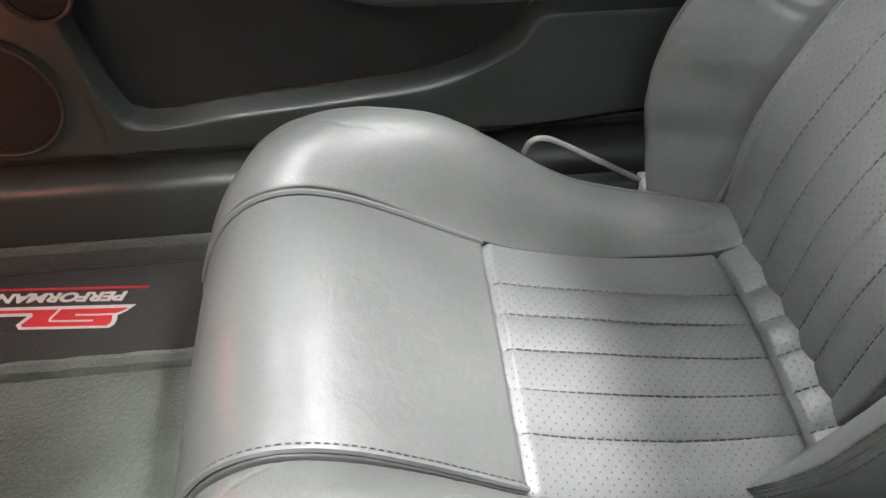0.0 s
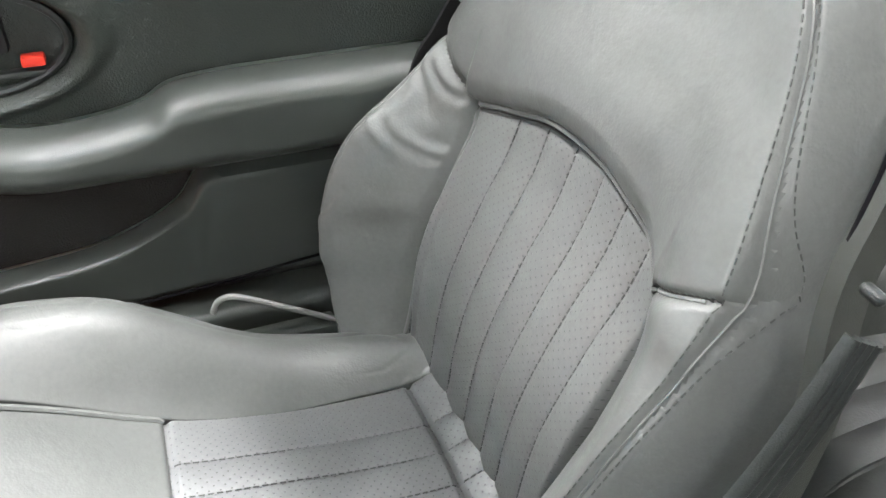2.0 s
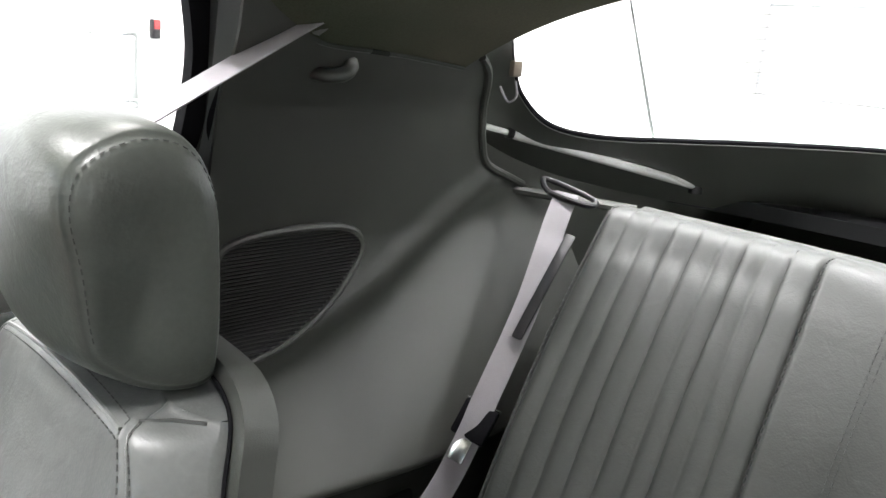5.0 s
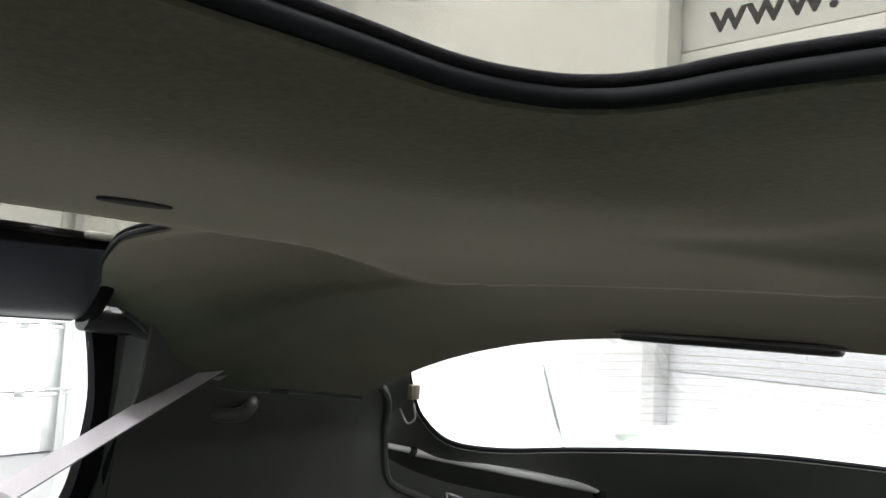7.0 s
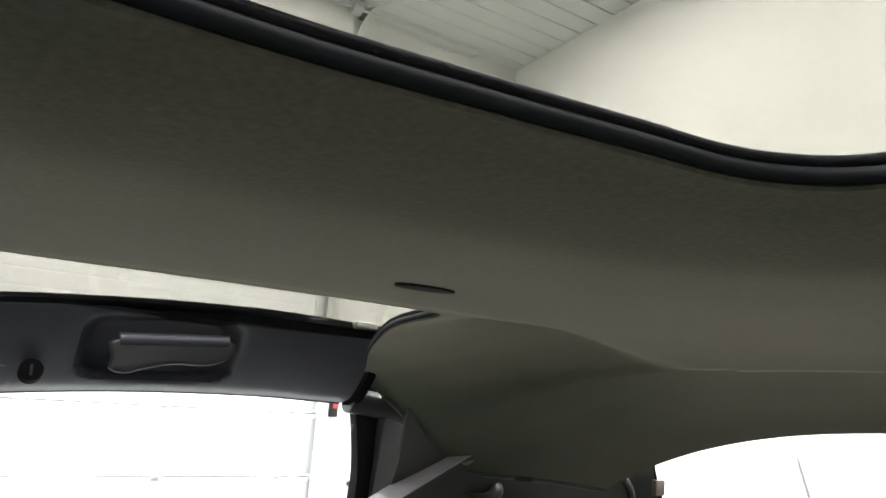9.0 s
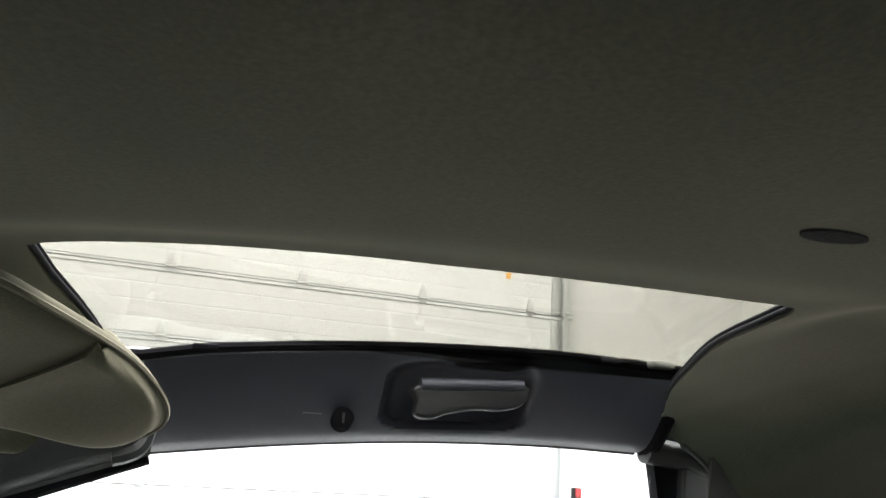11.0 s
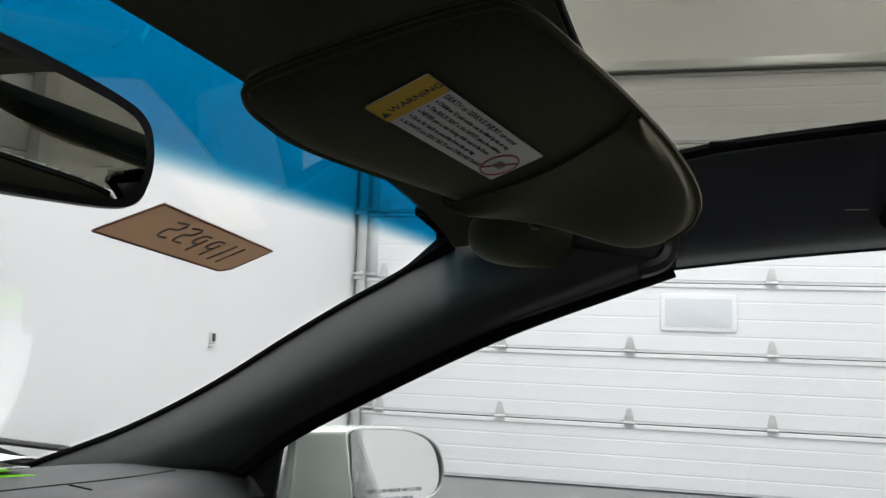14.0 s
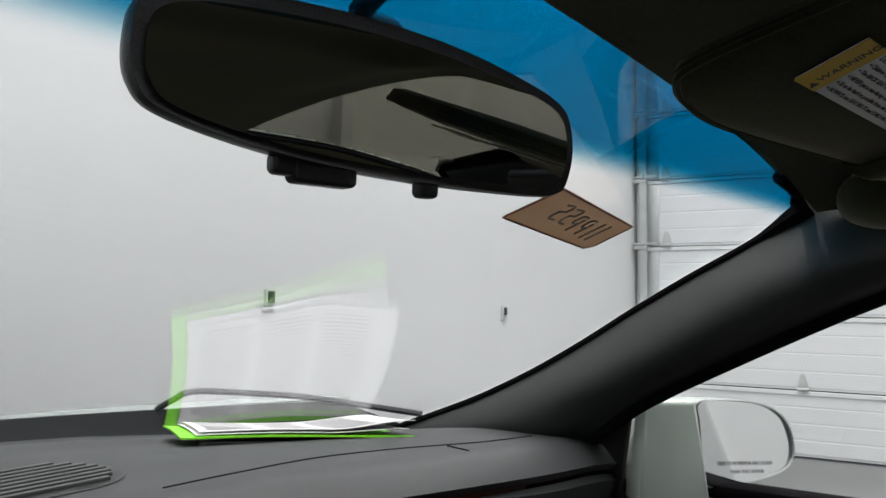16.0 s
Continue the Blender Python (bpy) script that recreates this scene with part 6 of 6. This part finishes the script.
# small cable and bracket on the floor beside the seat
cab = thing("seat_cable", "grey bent seat wire beside the cushion", "wire")
part("wire", tube(spline([(0.637, 0.043, 0.470), (0.637, 0.036, 0.484), (0.636, 0.018, 0.487), (0.634, -0.025, 0.463), (0.633, -0.070, 0.435), (0.630, -0.11, 0.410)], 40), 0.0034, 8), M_SILLCAP, cab)
part("wire_clip", box(0.615, 0.645, -0.125, -0.09, 0.395, 0.425, 0.004), M_GALV, cab)
part("bracket", box(0.622, 0.650, -0.09, 0.03, 0.38, 0.425, 0.006), M_VINYL, cab)

# ---- floor mat ----
fm = thing("floor_mat", "black carpet floor mat with red and white embroidered lettering", "floor mat")
part("heel_panel", box(0.506, 0.640, 0.36, 0.86, CAR_FLOOR + 0.001, CAR_FLOOR + 0.012, 0.004), M_MAT, fm)
part("mat_body", box(0.20, 0.484, 0.36, 0.86, CAR_FLOOR + 0.001, CAR_FLOOR + 0.014, 0.006), M_MATGREEN, fm, "grey-green carpet pile")
part("mat_seam", tube([(0.495, 0.36 + 0.02 * k, CAR_FLOOR + 0.010 + 0.001 * (k % 3)) for k in range(26)], 0.0105, 8), M_MATGREEN, fm)
part("mat_edge", tube([(0.305, 0.365, CAR_FLOOR + 0.010), (0.635, 0.365, CAR_FLOOR + 0.010), (0.635, 0.855, CAR_FLOOR + 0.010)], 0.004, 6), M_MAT, fm)


MAT_T = frame_at((0.603, 0.478, CAR_FLOOR + 0.0125), (0, 1, 0), (-1, 0, 0))

# ---- sun visor ----
VO, VU, VV = Vector((0.23825, 0.1465, 1.27075)), Vector((0.9646, -0.2463, -0.0944)), Vector((0.2022, 0.9203, -0.3348))
VNN = -VU.cross(VV)                              # faces down to the seats


def visor_p(u, v, d=0.0):
    droop = 0.020 * smooth((u - 0.10) / 0.15)
    return VO + VU * u + VV * v + VNN * (d + droop)


VIS_OUT = spline([(-0.106, 0.040, 0), (-0.100, 0.054, 0), (-0.080, 0.062, 0), (-0.040, 0.066, 0), (0.06, 0.056, 0), (0.11, 0.050, 0), (0.145, 0.034, 0), (0.175, 0.020, 0), (0.210, 0.008, 0), (0.247, -0.008, 0), (0.260, -0.030, 0), (0.240, -0.054, 0), (0.19, -0.070, 0), (0.10, -0.072, 0), (0.0, -0.069, 0), (-0.062, -0.063, 0), (-0.078, -0.047, 0), (-0.093, -0.008, 0)], 90, True)
visor = thing("sun_visor", "dark olive-grey cloth sun visor with a warning label", "sun visor")
bm = bmesh.new()
cuv = Vector((0.07, -0.005, 0))
rings = []
for sc_, d in ((0.0, 0.0045), (0.5, 0.0045), (0.80, 0.0040), (0.93, 0.0025), (0.985, 0.0), (1.0, -0.004), (0.985, -0.008), (0.93, -0.0100), (0.5, -0.0125), (0.0, -0.0125)):
    rings.append([bm.verts.new(visor_p(cuv.x + (p.x - cuv.x) * sc_, cuv.y + (p.y - cuv.y) * sc_, d - 0.0045)) for p in VIS_OUT])
for q, w in zip(rings, rings[1:]):
    for j in range(len(q)):
        bm.faces.new((q[j], q[(j + 1) % len(q)], w[(j + 1) % len(q)], w[j]))
bmesh.ops.remove_doubles(bm, verts=bm.verts, dist=0.0002)
bmesh.ops.recalc_face_normals(bm, faces=bm.faces[:])
part("visor_body", bm, M_VISOR, visor)
part("edge_piping", tube([visor_p(cuv.x + (p.x - cuv.x) * 0.997, cuv.y + (p.y - cuv.y) * 0.997, -0.0050) for p in VIS_OUT], 0.0020, 6, closed=True), M_VISOR, visor)
# second flap lying over the outer half
FLAP_END = [cuv + (p - cuv) * 0.985 for p in VIS_OUT if p.x > 0.066]
FLAP_END = sorted([p for p in FLAP_END if p.y > -0.005], key=lambda p: (p.x - p.y * 3)) + sorted([p for p in FLAP_END if p.y <= -0.005], key=lambda p: -(p.x + p.y * 3))
def flap(a, b):
    line = Vector((table(b, (0.0, 0.5, 1.0), (0.066, 0.080, 0.064)), 0.0545 - 0.124 * b, 0))
    k = b * (len(FLAP_END) - 1)
    i = min(int(k), len(FLAP_END) - 2)
    end = FLAP_END[i].lerp(FLAP_END[i + 1], k - i)
    p = line.lerp(end, a)
    puff = 0.0038 * math.sin(math.pi * a) * (0.6 + 0.4 * math.sin(math.pi * b)) + 0.0022 * math.sin(7 * b + 4 * a) * math.sin(math.pi * a)
    rim = smooth((0.06 - min(b, 1 - b)) / 0.06) * 0.006
    return visor_p(p.x, p.y, 0.0040 + puff - 0.0085 * smooth((a - 0.80) / 0.20) - rim)


part("visor_flap", thick(grid(flap, lin(0, 1, 36), lin(0, 1, 30), flip=True), -0.002), M_VISOR, visor, "folded cloth flap")
part("visor_pivot", tube(spline([(0.470, 0.150, 1.256), (0.49, 0.158, 1.256), (0.52, 0.165, 1.262), (0.53, 0.165, 1.275)], 14), 0.007, 10), M_VISOR, visor)
def pivot_cover(a, b):
    ca, cb = math.cos(a), math.cos(b)
    q = lambda w, e: math.copysign(abs(w) ** e, w)
    return Vector((0.530 + 0.072 * q(ca, 0.7) * q(cb, 0.7), 0.150 + 0.070 * q(math.sin(a), 0.7) * q(cb, 0.7) + 0.02 * ca, 1.279 + 0.026 * q(math.sin(b), 0.8) - 0.03 * (0.075 * math.sin(a)) / 0.075))


part("pivot_base", grid(pivot_cover, lin(0, 6.2832, 40), lin(-1.5707, 1.5707, 20)), M_VISOR, visor, "cloth covered pivot base")
LBL = frame_at(visor_p(0.0, 0.0015, 0.0014), VU, -VV)


def on_label(px, py):
    return LBL @ Vector((px, py, 0))


lab = part("warning_label", plate(rounded(0.124, 0.034, 0.001), 0.0007, LBL), M_LABEL, visor, "white warning label with a yellow head")
part("label_head", plate([(-0.0622, -0.0172), (-0.0430, -0.0172), (-0.0430, 0.0172), (-0.0622, 0.0172)], 0.0005, LBL @ pose(0, 0, 0.0007)), M_YELLOW, lab)
letters("WARNING", 0.0060, LBL @ pose(-0.0495, -0.0112, 0.0013, 0, 0, 90), M_DARKINK, lab, d=0.0001)
part("warning_triangle", plate([(0.0022, -0.0), (0.0022, 0.0044), (-0.0026, 0.0022)], 0.0002, LBL @ pose(-0.0500, -0.0165, 0.0012)), M_DARKINK, lab)
LINES = ("DEATH or SERIOUS INJURY can occur", "Children 12 and under can be killed by the air bag", "The BACK SEAT is the SAFEST place for children", "NEVER put a rear-facing child seat in the front", "Sit as far back as possible from the air bag", "ALWAYS use SEAT BELTS and CHILD RESTRAINTS")
for k, words in enumerate(LINES):
    letters(words, 0.0046 if k == 0 else 0.0036, LBL @ pose(-0.0405 if k == 0 else -0.0375, 0.0118 - 0.0050 * k, 0.0008), M_DARKINK, lab, d=0.0001)
    if k:
        part("bullet", plate(rounded(0.0012, 0.0012, 0.0005), 0.0002, LBL @ pose(-0.0395, 0.0130 - 0.0050 * k, 0.0008)), M_DARKINK, lab)
ring = [LBL @ Vector((0.0485 + 0.0115 * math.cos(a), -0.0045 + 0.0110 * math.sin(a), 0.0010)) for a in lin(0, 6.2832 * 0.98, 40)]
part("ban_ring", tube(ring, 0.0005, 5, closed=True), M_LABELRED, lab)
part("ban_bar", tube([LBL @ Vector((0.0405, -0.0125, 0.0010)), LBL @ Vector((0.0565, 0.0035, 0.0010))], 0.0005, 5), M_LABELRED, lab)
part("ban_shape", plate(rounded(0.009, 0.006, 0.002, cx=0.0485, cy=-0.0045), 0.0002, LBL @ pose(0, 0, 0.0008)), M_INK, lab)

# ---- inside mirror ----
mir = thing("inside_mirror", "black inside rear-view mirror on a stalk", "rear-view mirror")
MD = Vector((0.9765, -0.2156, -0.0042)).normalized()
MC = Vector((0.0655, 0.3155, 1.2512))
MUP = Vector((0.0, -0.0205, 1.0))
MUP = (MUP - MUP.dot(MD) * MD).normalized()
MF = frame_at(MC, MD, MUP)
mout = spline([(-0.113, 0.008, 0), (-0.108, 0.023, 0), (-0.086, 0.031, 0), (-0.028, 0.036, 0), (0.030, 0.035, 0), (0.078, 0.0285, 0), (0.113, 0.019, 0), (0.122, 0.003, 0), (0.120, -0.016, 0), (0.109, -0.0280, 0), (0.072, -0.0305, 0), (0.010, -0.0305, 0), (-0.050, -0.027, 0), (-0.098, -0.018, 0), (-0.111, -0.008, 0)], 80, True)
bm = bmesh.new()
rings = []
for sc_, d in ((0.93, 0.0), (0.985, 0.0005), (1.0, -0.003), (0.985, -0.009), (0.90, -0.018), (0.70, -0.026), (0.35, -0.031), (0.02, -0.032)):
    rings.append([bm.verts.new(MF @ Vector((p.x * (0.5 + 0.5 * sc_) if sc_ > 0.5 else p.x * sc_ * 1.5, p.y * sc_ + (1 - sc_) * 0.008, d))) for p in mout])
for q, w in zip(rings, rings[1:]):
    for j in range(len(q)):
        bm.faces.new((q[j], q[(j + 1) % len(q)], w[(j + 1) % len(q)], w[j]))
bm.faces.new(rings[0][::-1])
bmesh.ops.recalc_face_normals(bm, faces=bm.faces[:])
part("housing", bm, M_BLACK, mir)
part("mirror_glass", plate([(p.x * 0.950, p.y * 0.84 - 0.0008) for p in mout], 0.001, MF @ pose(0, 0, 0.0002)), M_MIRROR_DIM, mir, "dark tinted mirror glass")
part("dip_lever", plate(rounded(0.030, 0.010, 0.003), 0.010, MF @ pose(-0.030, -0.031, -0.012), 0.002), M_BLACK, mir)
part("map_button", plate(rounded(0.011, 0.009, 0.003), 0.008, MF @ pose(0.025, -0.032, -0.010), 0.002), M_BLACK, mir)
part("map_button", plate(rounded(0.011, 0.009, 0.003), 0.008, MF @ pose(-0.049, -0.029, -0.010), 0.002), M_BLACK, mir)
part("stalk", tube(spline([MF @ Vector((0.010, 0.020, -0.024)), MF @ Vector((0.016, 0.040, -0.020)), Vector((0.055, 0.325, 1.290)), Vector((0.060, 0.318, 1.302))], 16), 0.0055, 10), M_BLACK, mir)

# ---- dash ----
dash = thing("dashboard", "dark grey padded dashboard with a vent grille", "dashboard")


def dash_top(x, v):
    """v from the edge near the seats (0) to the windshield (1)."""
    y00 = table(abs(x), (0.0, 0.25, 0.35, 0.45, 0.54, 0.62, 0.72), (0.70, 0.66, 0.615, 0.575, 0.545, 0.53, 0.53))
    y1 = min(wind(max(-0.98, min(0.98, x / 0.69)), 0.0).y - 0.02, 1.18)
    y0 = y00 - 0.06
    y1 = max(y1, y00 + 0.05)
    y = y0 + (y1 - y0) * v
    w = (y - y00) / (y1 - y00)
    z = 1.004 - 0.034 * smooth((w - 0.12) / 0.85) - 0.020 * (1 - smooth(v / 0.05)) - 0.012 * smooth((abs(x) - 0.58) / 0.12)
    return Vector((x, y, z))


part("dash_pad", thick(grid(dash_top, lin(-0.70, 0.70, 90), lin(0, 1, 30)), -0.012), M_DASH, dash)


def dash_face(x, w):
    p = dash_top(x, 0.0)
    k = smooth((abs(x) - 0.38) / 0.16)
    return Vector((x, p.y - 0.055 * math.sin(w * 2.4) * (1 - k) + 0.16 * k * w, p.z - 0.004 - 0.33 * w - 0.02 * math.sin(w * 3)))


part("dash_face", thick(grid(dash_face, lin(-0.70, 0.70, 70), lin(0, 1, 20), flip=True), -0.012), M_DASH, dash)


def on_dash(x, y):
    a, b = dash_top(x, 0.0).y, dash_top(x, 1.0).y
    return dash_top(x, (y - a) / (b - a)) + Vector((0, 0, 0.0118))


seam = [on_dash(p.x, p.y) for p in spline([(0.20, 0.655, 0), (0.27, 0.651, 0), (0.356, 0.640, 0), (0.434, 0.608, 0), (0.516, 0.560, 0), (0.58, 0.535, 0)], 60)]
part("pad_groove", tube(seam, 0.0012, 6), M_RUBBER, dash)
part("corner_groove", tube([on_dash(0.478, 0.575), on_dash(0.470, 0.545), on_dash(0.462, 0.520)], 0.0014, 6), M_RUBBER, dash)
vent = part("vent_frame", plate(rounded(0.32, 0.115, 0.055, cx=0.058, cy=0.752), 0.004, Matrix.Translation((0, 0, 1.0135)), 0.001), M_BLACK, dash, "black slotted vent")
for k in range(8):
    part("vent_slat", box(-0.085, 0.208 - 0.0016 * (k - 3.5) ** 2, 0.708 + 0.0125 * k, 0.7145 + 0.0125 * k, 1.0120, 1.0205, 0.001), M_PILLAR, vent)
part("tweeter", tube([(0.640, 0.545, 0.985), (0.632, 0.530, 0.985)], 0.020, 18), M_BLACK, dash, "small round black tweeter")
cowl = thing("cowl", "black cowl panel with a wiper arm", "cowl", kind="structure")
part("cowl_panel", thick(grid(lambda u, v: Vector((-0.72 + 1.44 * u, 1.25 - 0.42 * (2 * u - 1) ** 2 + 0.12 * v, 0.965 + 0.022 * v - 0.020 * (1 - (2 * u - 1) ** 2))), lin(0, 1, 40), lin(0, 1, 6)), -0.02), M_RUBBER, cowl)
part("wiper_arm", tube(spline([(0.500, 1.092, 1.004), (0.516, 1.076, 1.018), (0.538, 1.056, 1.029), (0.60, 1.00, 1.024), (0.66, 0.940, 1.016), (0.76, 0.82, 0.992)], 30), 0.0075, 8, flat=0.6), M_BLACK, cowl)
part("hood_edge", thick(grid(lambda u, v: Vector((-0.78 + 1.56 * u, 1.38 - 0.40 * (2 * u - 1) ** 2 + 0.40 * v, 0.992 - 0.06 * v * v - 0.024 * (1 - (2 * u - 1) ** 2))), lin(0, 1, 40), lin(0, 1, 10)), -0.01), M_PAINT, cowl, "white painted hood edge")

# papers on a lime folder on the dash
fol = thing("paper_folder", "lime green folder with printed white sheets lying on the dash", "folder")
FA, FB = Vector((0.342, 0.824, 1.0105)), Vector((0.504, 0.637, 1.0105))
FX = (FB - FA)
FXN = FX.normalized()
FY = Vector((0.119, 0.206, -0.024))
FYN = (FY - FY.dot(FXN) * FXN).normalized()
FYS = Vector((0.500, 0.860, -0.085))            # the sheets lie slightly fanned
FM = Matrix(((FXN.x, FYS.x, 0, FA.x), (FXN.y, FYS.y, 0, FA.y), (FXN.z, FYS.z, 1, FA.z), (0, 0, 0, 1)))
FL, FW = FX.length, 0.195


def leaf_at(x, y, u, v, lift, curl):
    return FA + FXN * x + FYS * y + Vector((0, 0, lift + curl * smooth((u - 0.6) / 0.4) * (1 - 0.5 * v) + 0.002 * math.sin(4 * u + 3 * v)))


def leaf(x0, x1, y0, y1, lift, curl, d=0.0007):
    return thick(grid(lambda u, v: leaf_at(x0 + (x1 - x0) * u, y0 + (y1 - y0) * v, u, v, lift, curl), lin(0, 1, 20), lin(0, 1, 10)), -d)


part("folder_back", leaf(0, FL, 0, FW, 0.004, 0.001, 0.002), M_GREEN, fol)
part("folder_shadow_edge", box(0.020, FL * 0.985, -0.003, 0.008, -0.007, 0.0015, 0.001, m=FM), M_BLACK, fol)
part("paper_sheet", leaf(0.016, FL - 0.004, 0.006, FW - 0.012, 0.008, 0.006), M_PAPER, fol, "printed white sheets")
part("paper_sheet", leaf(0.020, FL + 0.004, 0.010, FW - 0.02, 0.011, 0.012), M_PAPER, fol, "printed white sheets")
random.seed(9)
bm = bmesh.new()
SX0, SX1, SY0, SY1 = 0.020, FL + 0.004, 0.010, FW - 0.02        # the upper sheet
for col in (0.030, 0.098, 0.166):
    for k in range(34):
        a, w = col, min(random.uniform(0.050, 0.058), SX1 - 0.012 - col)
        yy = 0.018 + 0.0046 * k
        if yy > SY1 - 0.006:
            break
        grid(lambda x, y: leaf_at(x, y, (x - SX0) / (SX1 - SX0), (y - SY0) / (SY1 - SY0), 0.0115, 0.012) + Vector((0, 0, 0.0004)), lin(a, a + w, 8), [yy, yy + 0.0019], bm)
part("fine_print", bm, M_FINE, fol)

# card stuck inside the windshield
card = thing("windshield_card", "brown card with handwriting stuck on the windshield", "card")
CO = Vector((0.338, 0.341, 1.2327))
CXD = (Vector((0.441, 0.365, 1.228)) - Vector((0.242, 0.329, 1.237))).normalized()
CYD = Vector((0.05, -0.80, 0.42))
CM = frame_at(CO, CXD, CYD)
CARD_OUT = [(-0.108, -0.040), (-0.096, -0.001), (0.100, -0.001), (0.093, -0.036), (0.080, -0.042)]
part("card_sheet", plate(CARD_OUT, 0.0008, CM), M_CARD, card, "brown card with light shining through")
part("card_border", tube([CM @ Vector((p[0], p[1], 0.0006)) for p in CARD_OUT], 0.0009, 5, closed=True), M_CARDEDGE, card)
random.seed(3)
pen = []
for x0, kind in ((-0.052, 5), (-0.030, 5), (-0.008, 6), (0.016, 6), (0.040, 1), (0.056, 1)):
    if kind == 1:
        pts = [(x0 + 0.003, -0.010), (x0 - 0.003, -0.033)]
    elif kind == 5:
        pts = [(x0 - 0.007, -0.010), (x0 + 0.006, -0.009), (x0 + 0.004, -0.016), (x0 - 0.005, -0.018), (x0 - 0.004, -0.026), (x0 + 0.007, -0.026)]
    else:
        pts = [(x0 + 0.006, -0.012), (x0 - 0.004, -0.013), (x0 - 0.006, -0.021), (x0 + 0.004, -0.022), (x0 + 0.006, -0.015), (x0 + 0.003, -0.031)]
    part("pen_stroke", tube(spline([CM @ Vector((a, b, 0.0010)) for a, b in pts], 18), 0.0009, 5), M_INK, card)

# embroidery on the mat
MAT_R = MAT_T @ pose(0, 0, 0, 0, 0, -4.3)
part("red_stripe", box(-0.0125, 0.20, 0.0027, 0.0057, 0, 0.001, m=MAT_R), M_RED, fm)
letters("PERFORMANCE", 0.0175, MAT_R @ pose(0.009, 0.0105, 0) @ Matrix(((1.42, 0.28, 0, 0), (0, 1, 0, 0), (0, 0, 1, 0), (0, 0, 0, 1))), M_WHITETHREAD, fm, d=0.0005, bold=0.0006)
EMBLEM = [(-0.004, 0.0297), (0.004, 0.0385), (0.0126, 0.0440), (0.0115, 0.0500), (0.0125, 0.0570), (0.0174, 0.0615), (0.1137, 0.0610), (0.1179, 0.0552), (0.1095, 0.0425), (0.190, 0.0425), (0.190, 0.0300)]
EMBLEM_RED = [(0.003, 0.0345), (0.008, 0.0385), (0.016, 0.0425), (0.018, 0.0455), (0.0165, 0.0500), (0.0170, 0.0555), (0.0204, 0.0588), (0.1101, 0.0582), (0.1130, 0.0555), (0.1035, 0.0430), (0.1062, 0.0388), (0.190, 0.0388), (0.190, 0.0345)]
part("emblem_edge", plate(EMBLEM, 0.0008, MAT_R), M_WHITETHREAD, fm, "pale embroidered emblem outline")
part("emblem_fill", plate(EMBLEM_RED, 0.0006, MAT_R @ pose(0, 0, 0.0005)), M_RED, fm, "red embroidered emblem")
for line in ([(0.016, 0.0432), (0.035, 0.0436), (0.0574, 0.0432)], [(0.0764, 0.0340), (0.0794, 0.0395), (0.0835, 0.0490), (0.0780, 0.0512), (0.0364, 0.0517)]):
    part("emblem_line", tube(spline([MAT_R @ Vector((a, b, 0.0010)) for a, b in line], 24), 0.0012, 6), M_WHITETHREAD, fm, "pale embroidered line")

# ---- outside mirror ----
em = thing("door_mirror", "white painted passenger door mirror", "door mirror")
EI, EO = Vector((0.675, 0.389, 1.012)), Vector((0.803, 0.318, 1.000))
ED = (EO - EI).normalized()
EUP = Vector((0.0, 0.05, 1.0))
EF = frame_at((EI + EO) / 2, ED, EUP)
eout = spline([(-0.074, 0.042, 0), (-0.04, 0.046, 0), (0.02, 0.044, 0), (0.058, 0.030, 0), (0.074, 0.004, 0), (0.072, -0.020, 0), (0.050, -0.034, 0), (0.0, -0.044, 0), (-0.040, -0.048, 0), (-0.062, -0.044, 0), (-0.068, -0.02, 0), (-0.072, 0.02, 0)], 70, True)
bm = bmesh.new()
rings = []
for sc_, d in ((0.98, 0.000), (1.0, 0.003), (1.02, -0.002), (1.02, -0.03), (0.97, -0.07), (0.80, -0.10), (0.4, -0.115), (0.02, -0.118)):
    rings.append([bm.verts.new(EF @ Vector((p.x * sc_, p.y * sc_, d))) for p in eout])
for q, w in zip(rings, rings[1:]):
    for j in range(len(q)):
        bm.faces.new((q[j], q[(j + 1) % len(q)], w[(j + 1) % len(q)], w[j]))
bmesh.ops.recalc_face_normals(bm, faces=bm.faces[:])
part("housing", bm, M_PAINT, em)
part("glass_rim", tube([EF @ Vector((p.x * 0.985, p.y * 0.985, 0.002)) for p in eout], 0.0014, 6, closed=True), M_GALV, em)
part("mirror_glass", plate([(p.x * 0.97, p.y * 0.97) for p in eout], 0.001, EF @ pose(0, 0, 0.0015, -1.5, 2.5)), M_MIRROR, em)
letters("OBJECTS IN MIRROR ARE CLOSER", 0.0058, EF @ pose(0, 0, 0.0015, -1.5, 2.5) @ pose(-0.046, -0.024, 0.0013), M_INK, em, d=0.0001)
letters("THAN THEY APPEAR", 0.0058, EF @ pose(0, 0, 0.0015, -1.5, 2.5) @ pose(-0.026, -0.033, 0.0013), M_INK, em, d=0.0001)
part("mirror_arm", plate([(-0.028, -0.050), (0.052, -0.060), (0.036, 0.056), (-0.020, 0.056)], 0.05, frame_at((0.672, 0.440, 1.002), (0.62, -0.72, 0), (0, 0, 1)), 0.005), M_PAINT, em, "white painted mirror foot")
part("sail_cover", plate([(0.456, 0.962), (0.462, 0.935), (0.580, 0.930), (0.560, 0.990), (0.50, 1.034), (0.424, 1.076), (0.443, 1.054), (0.450, 1.006)], 0.010, Matrix(((0, 0, 1, 0.634), (1, 0, 0, 0), (0, 1, 0, 0), (0, 0, 0, 1))), 0.002), M_BLACK, em, "black sail cover inside")
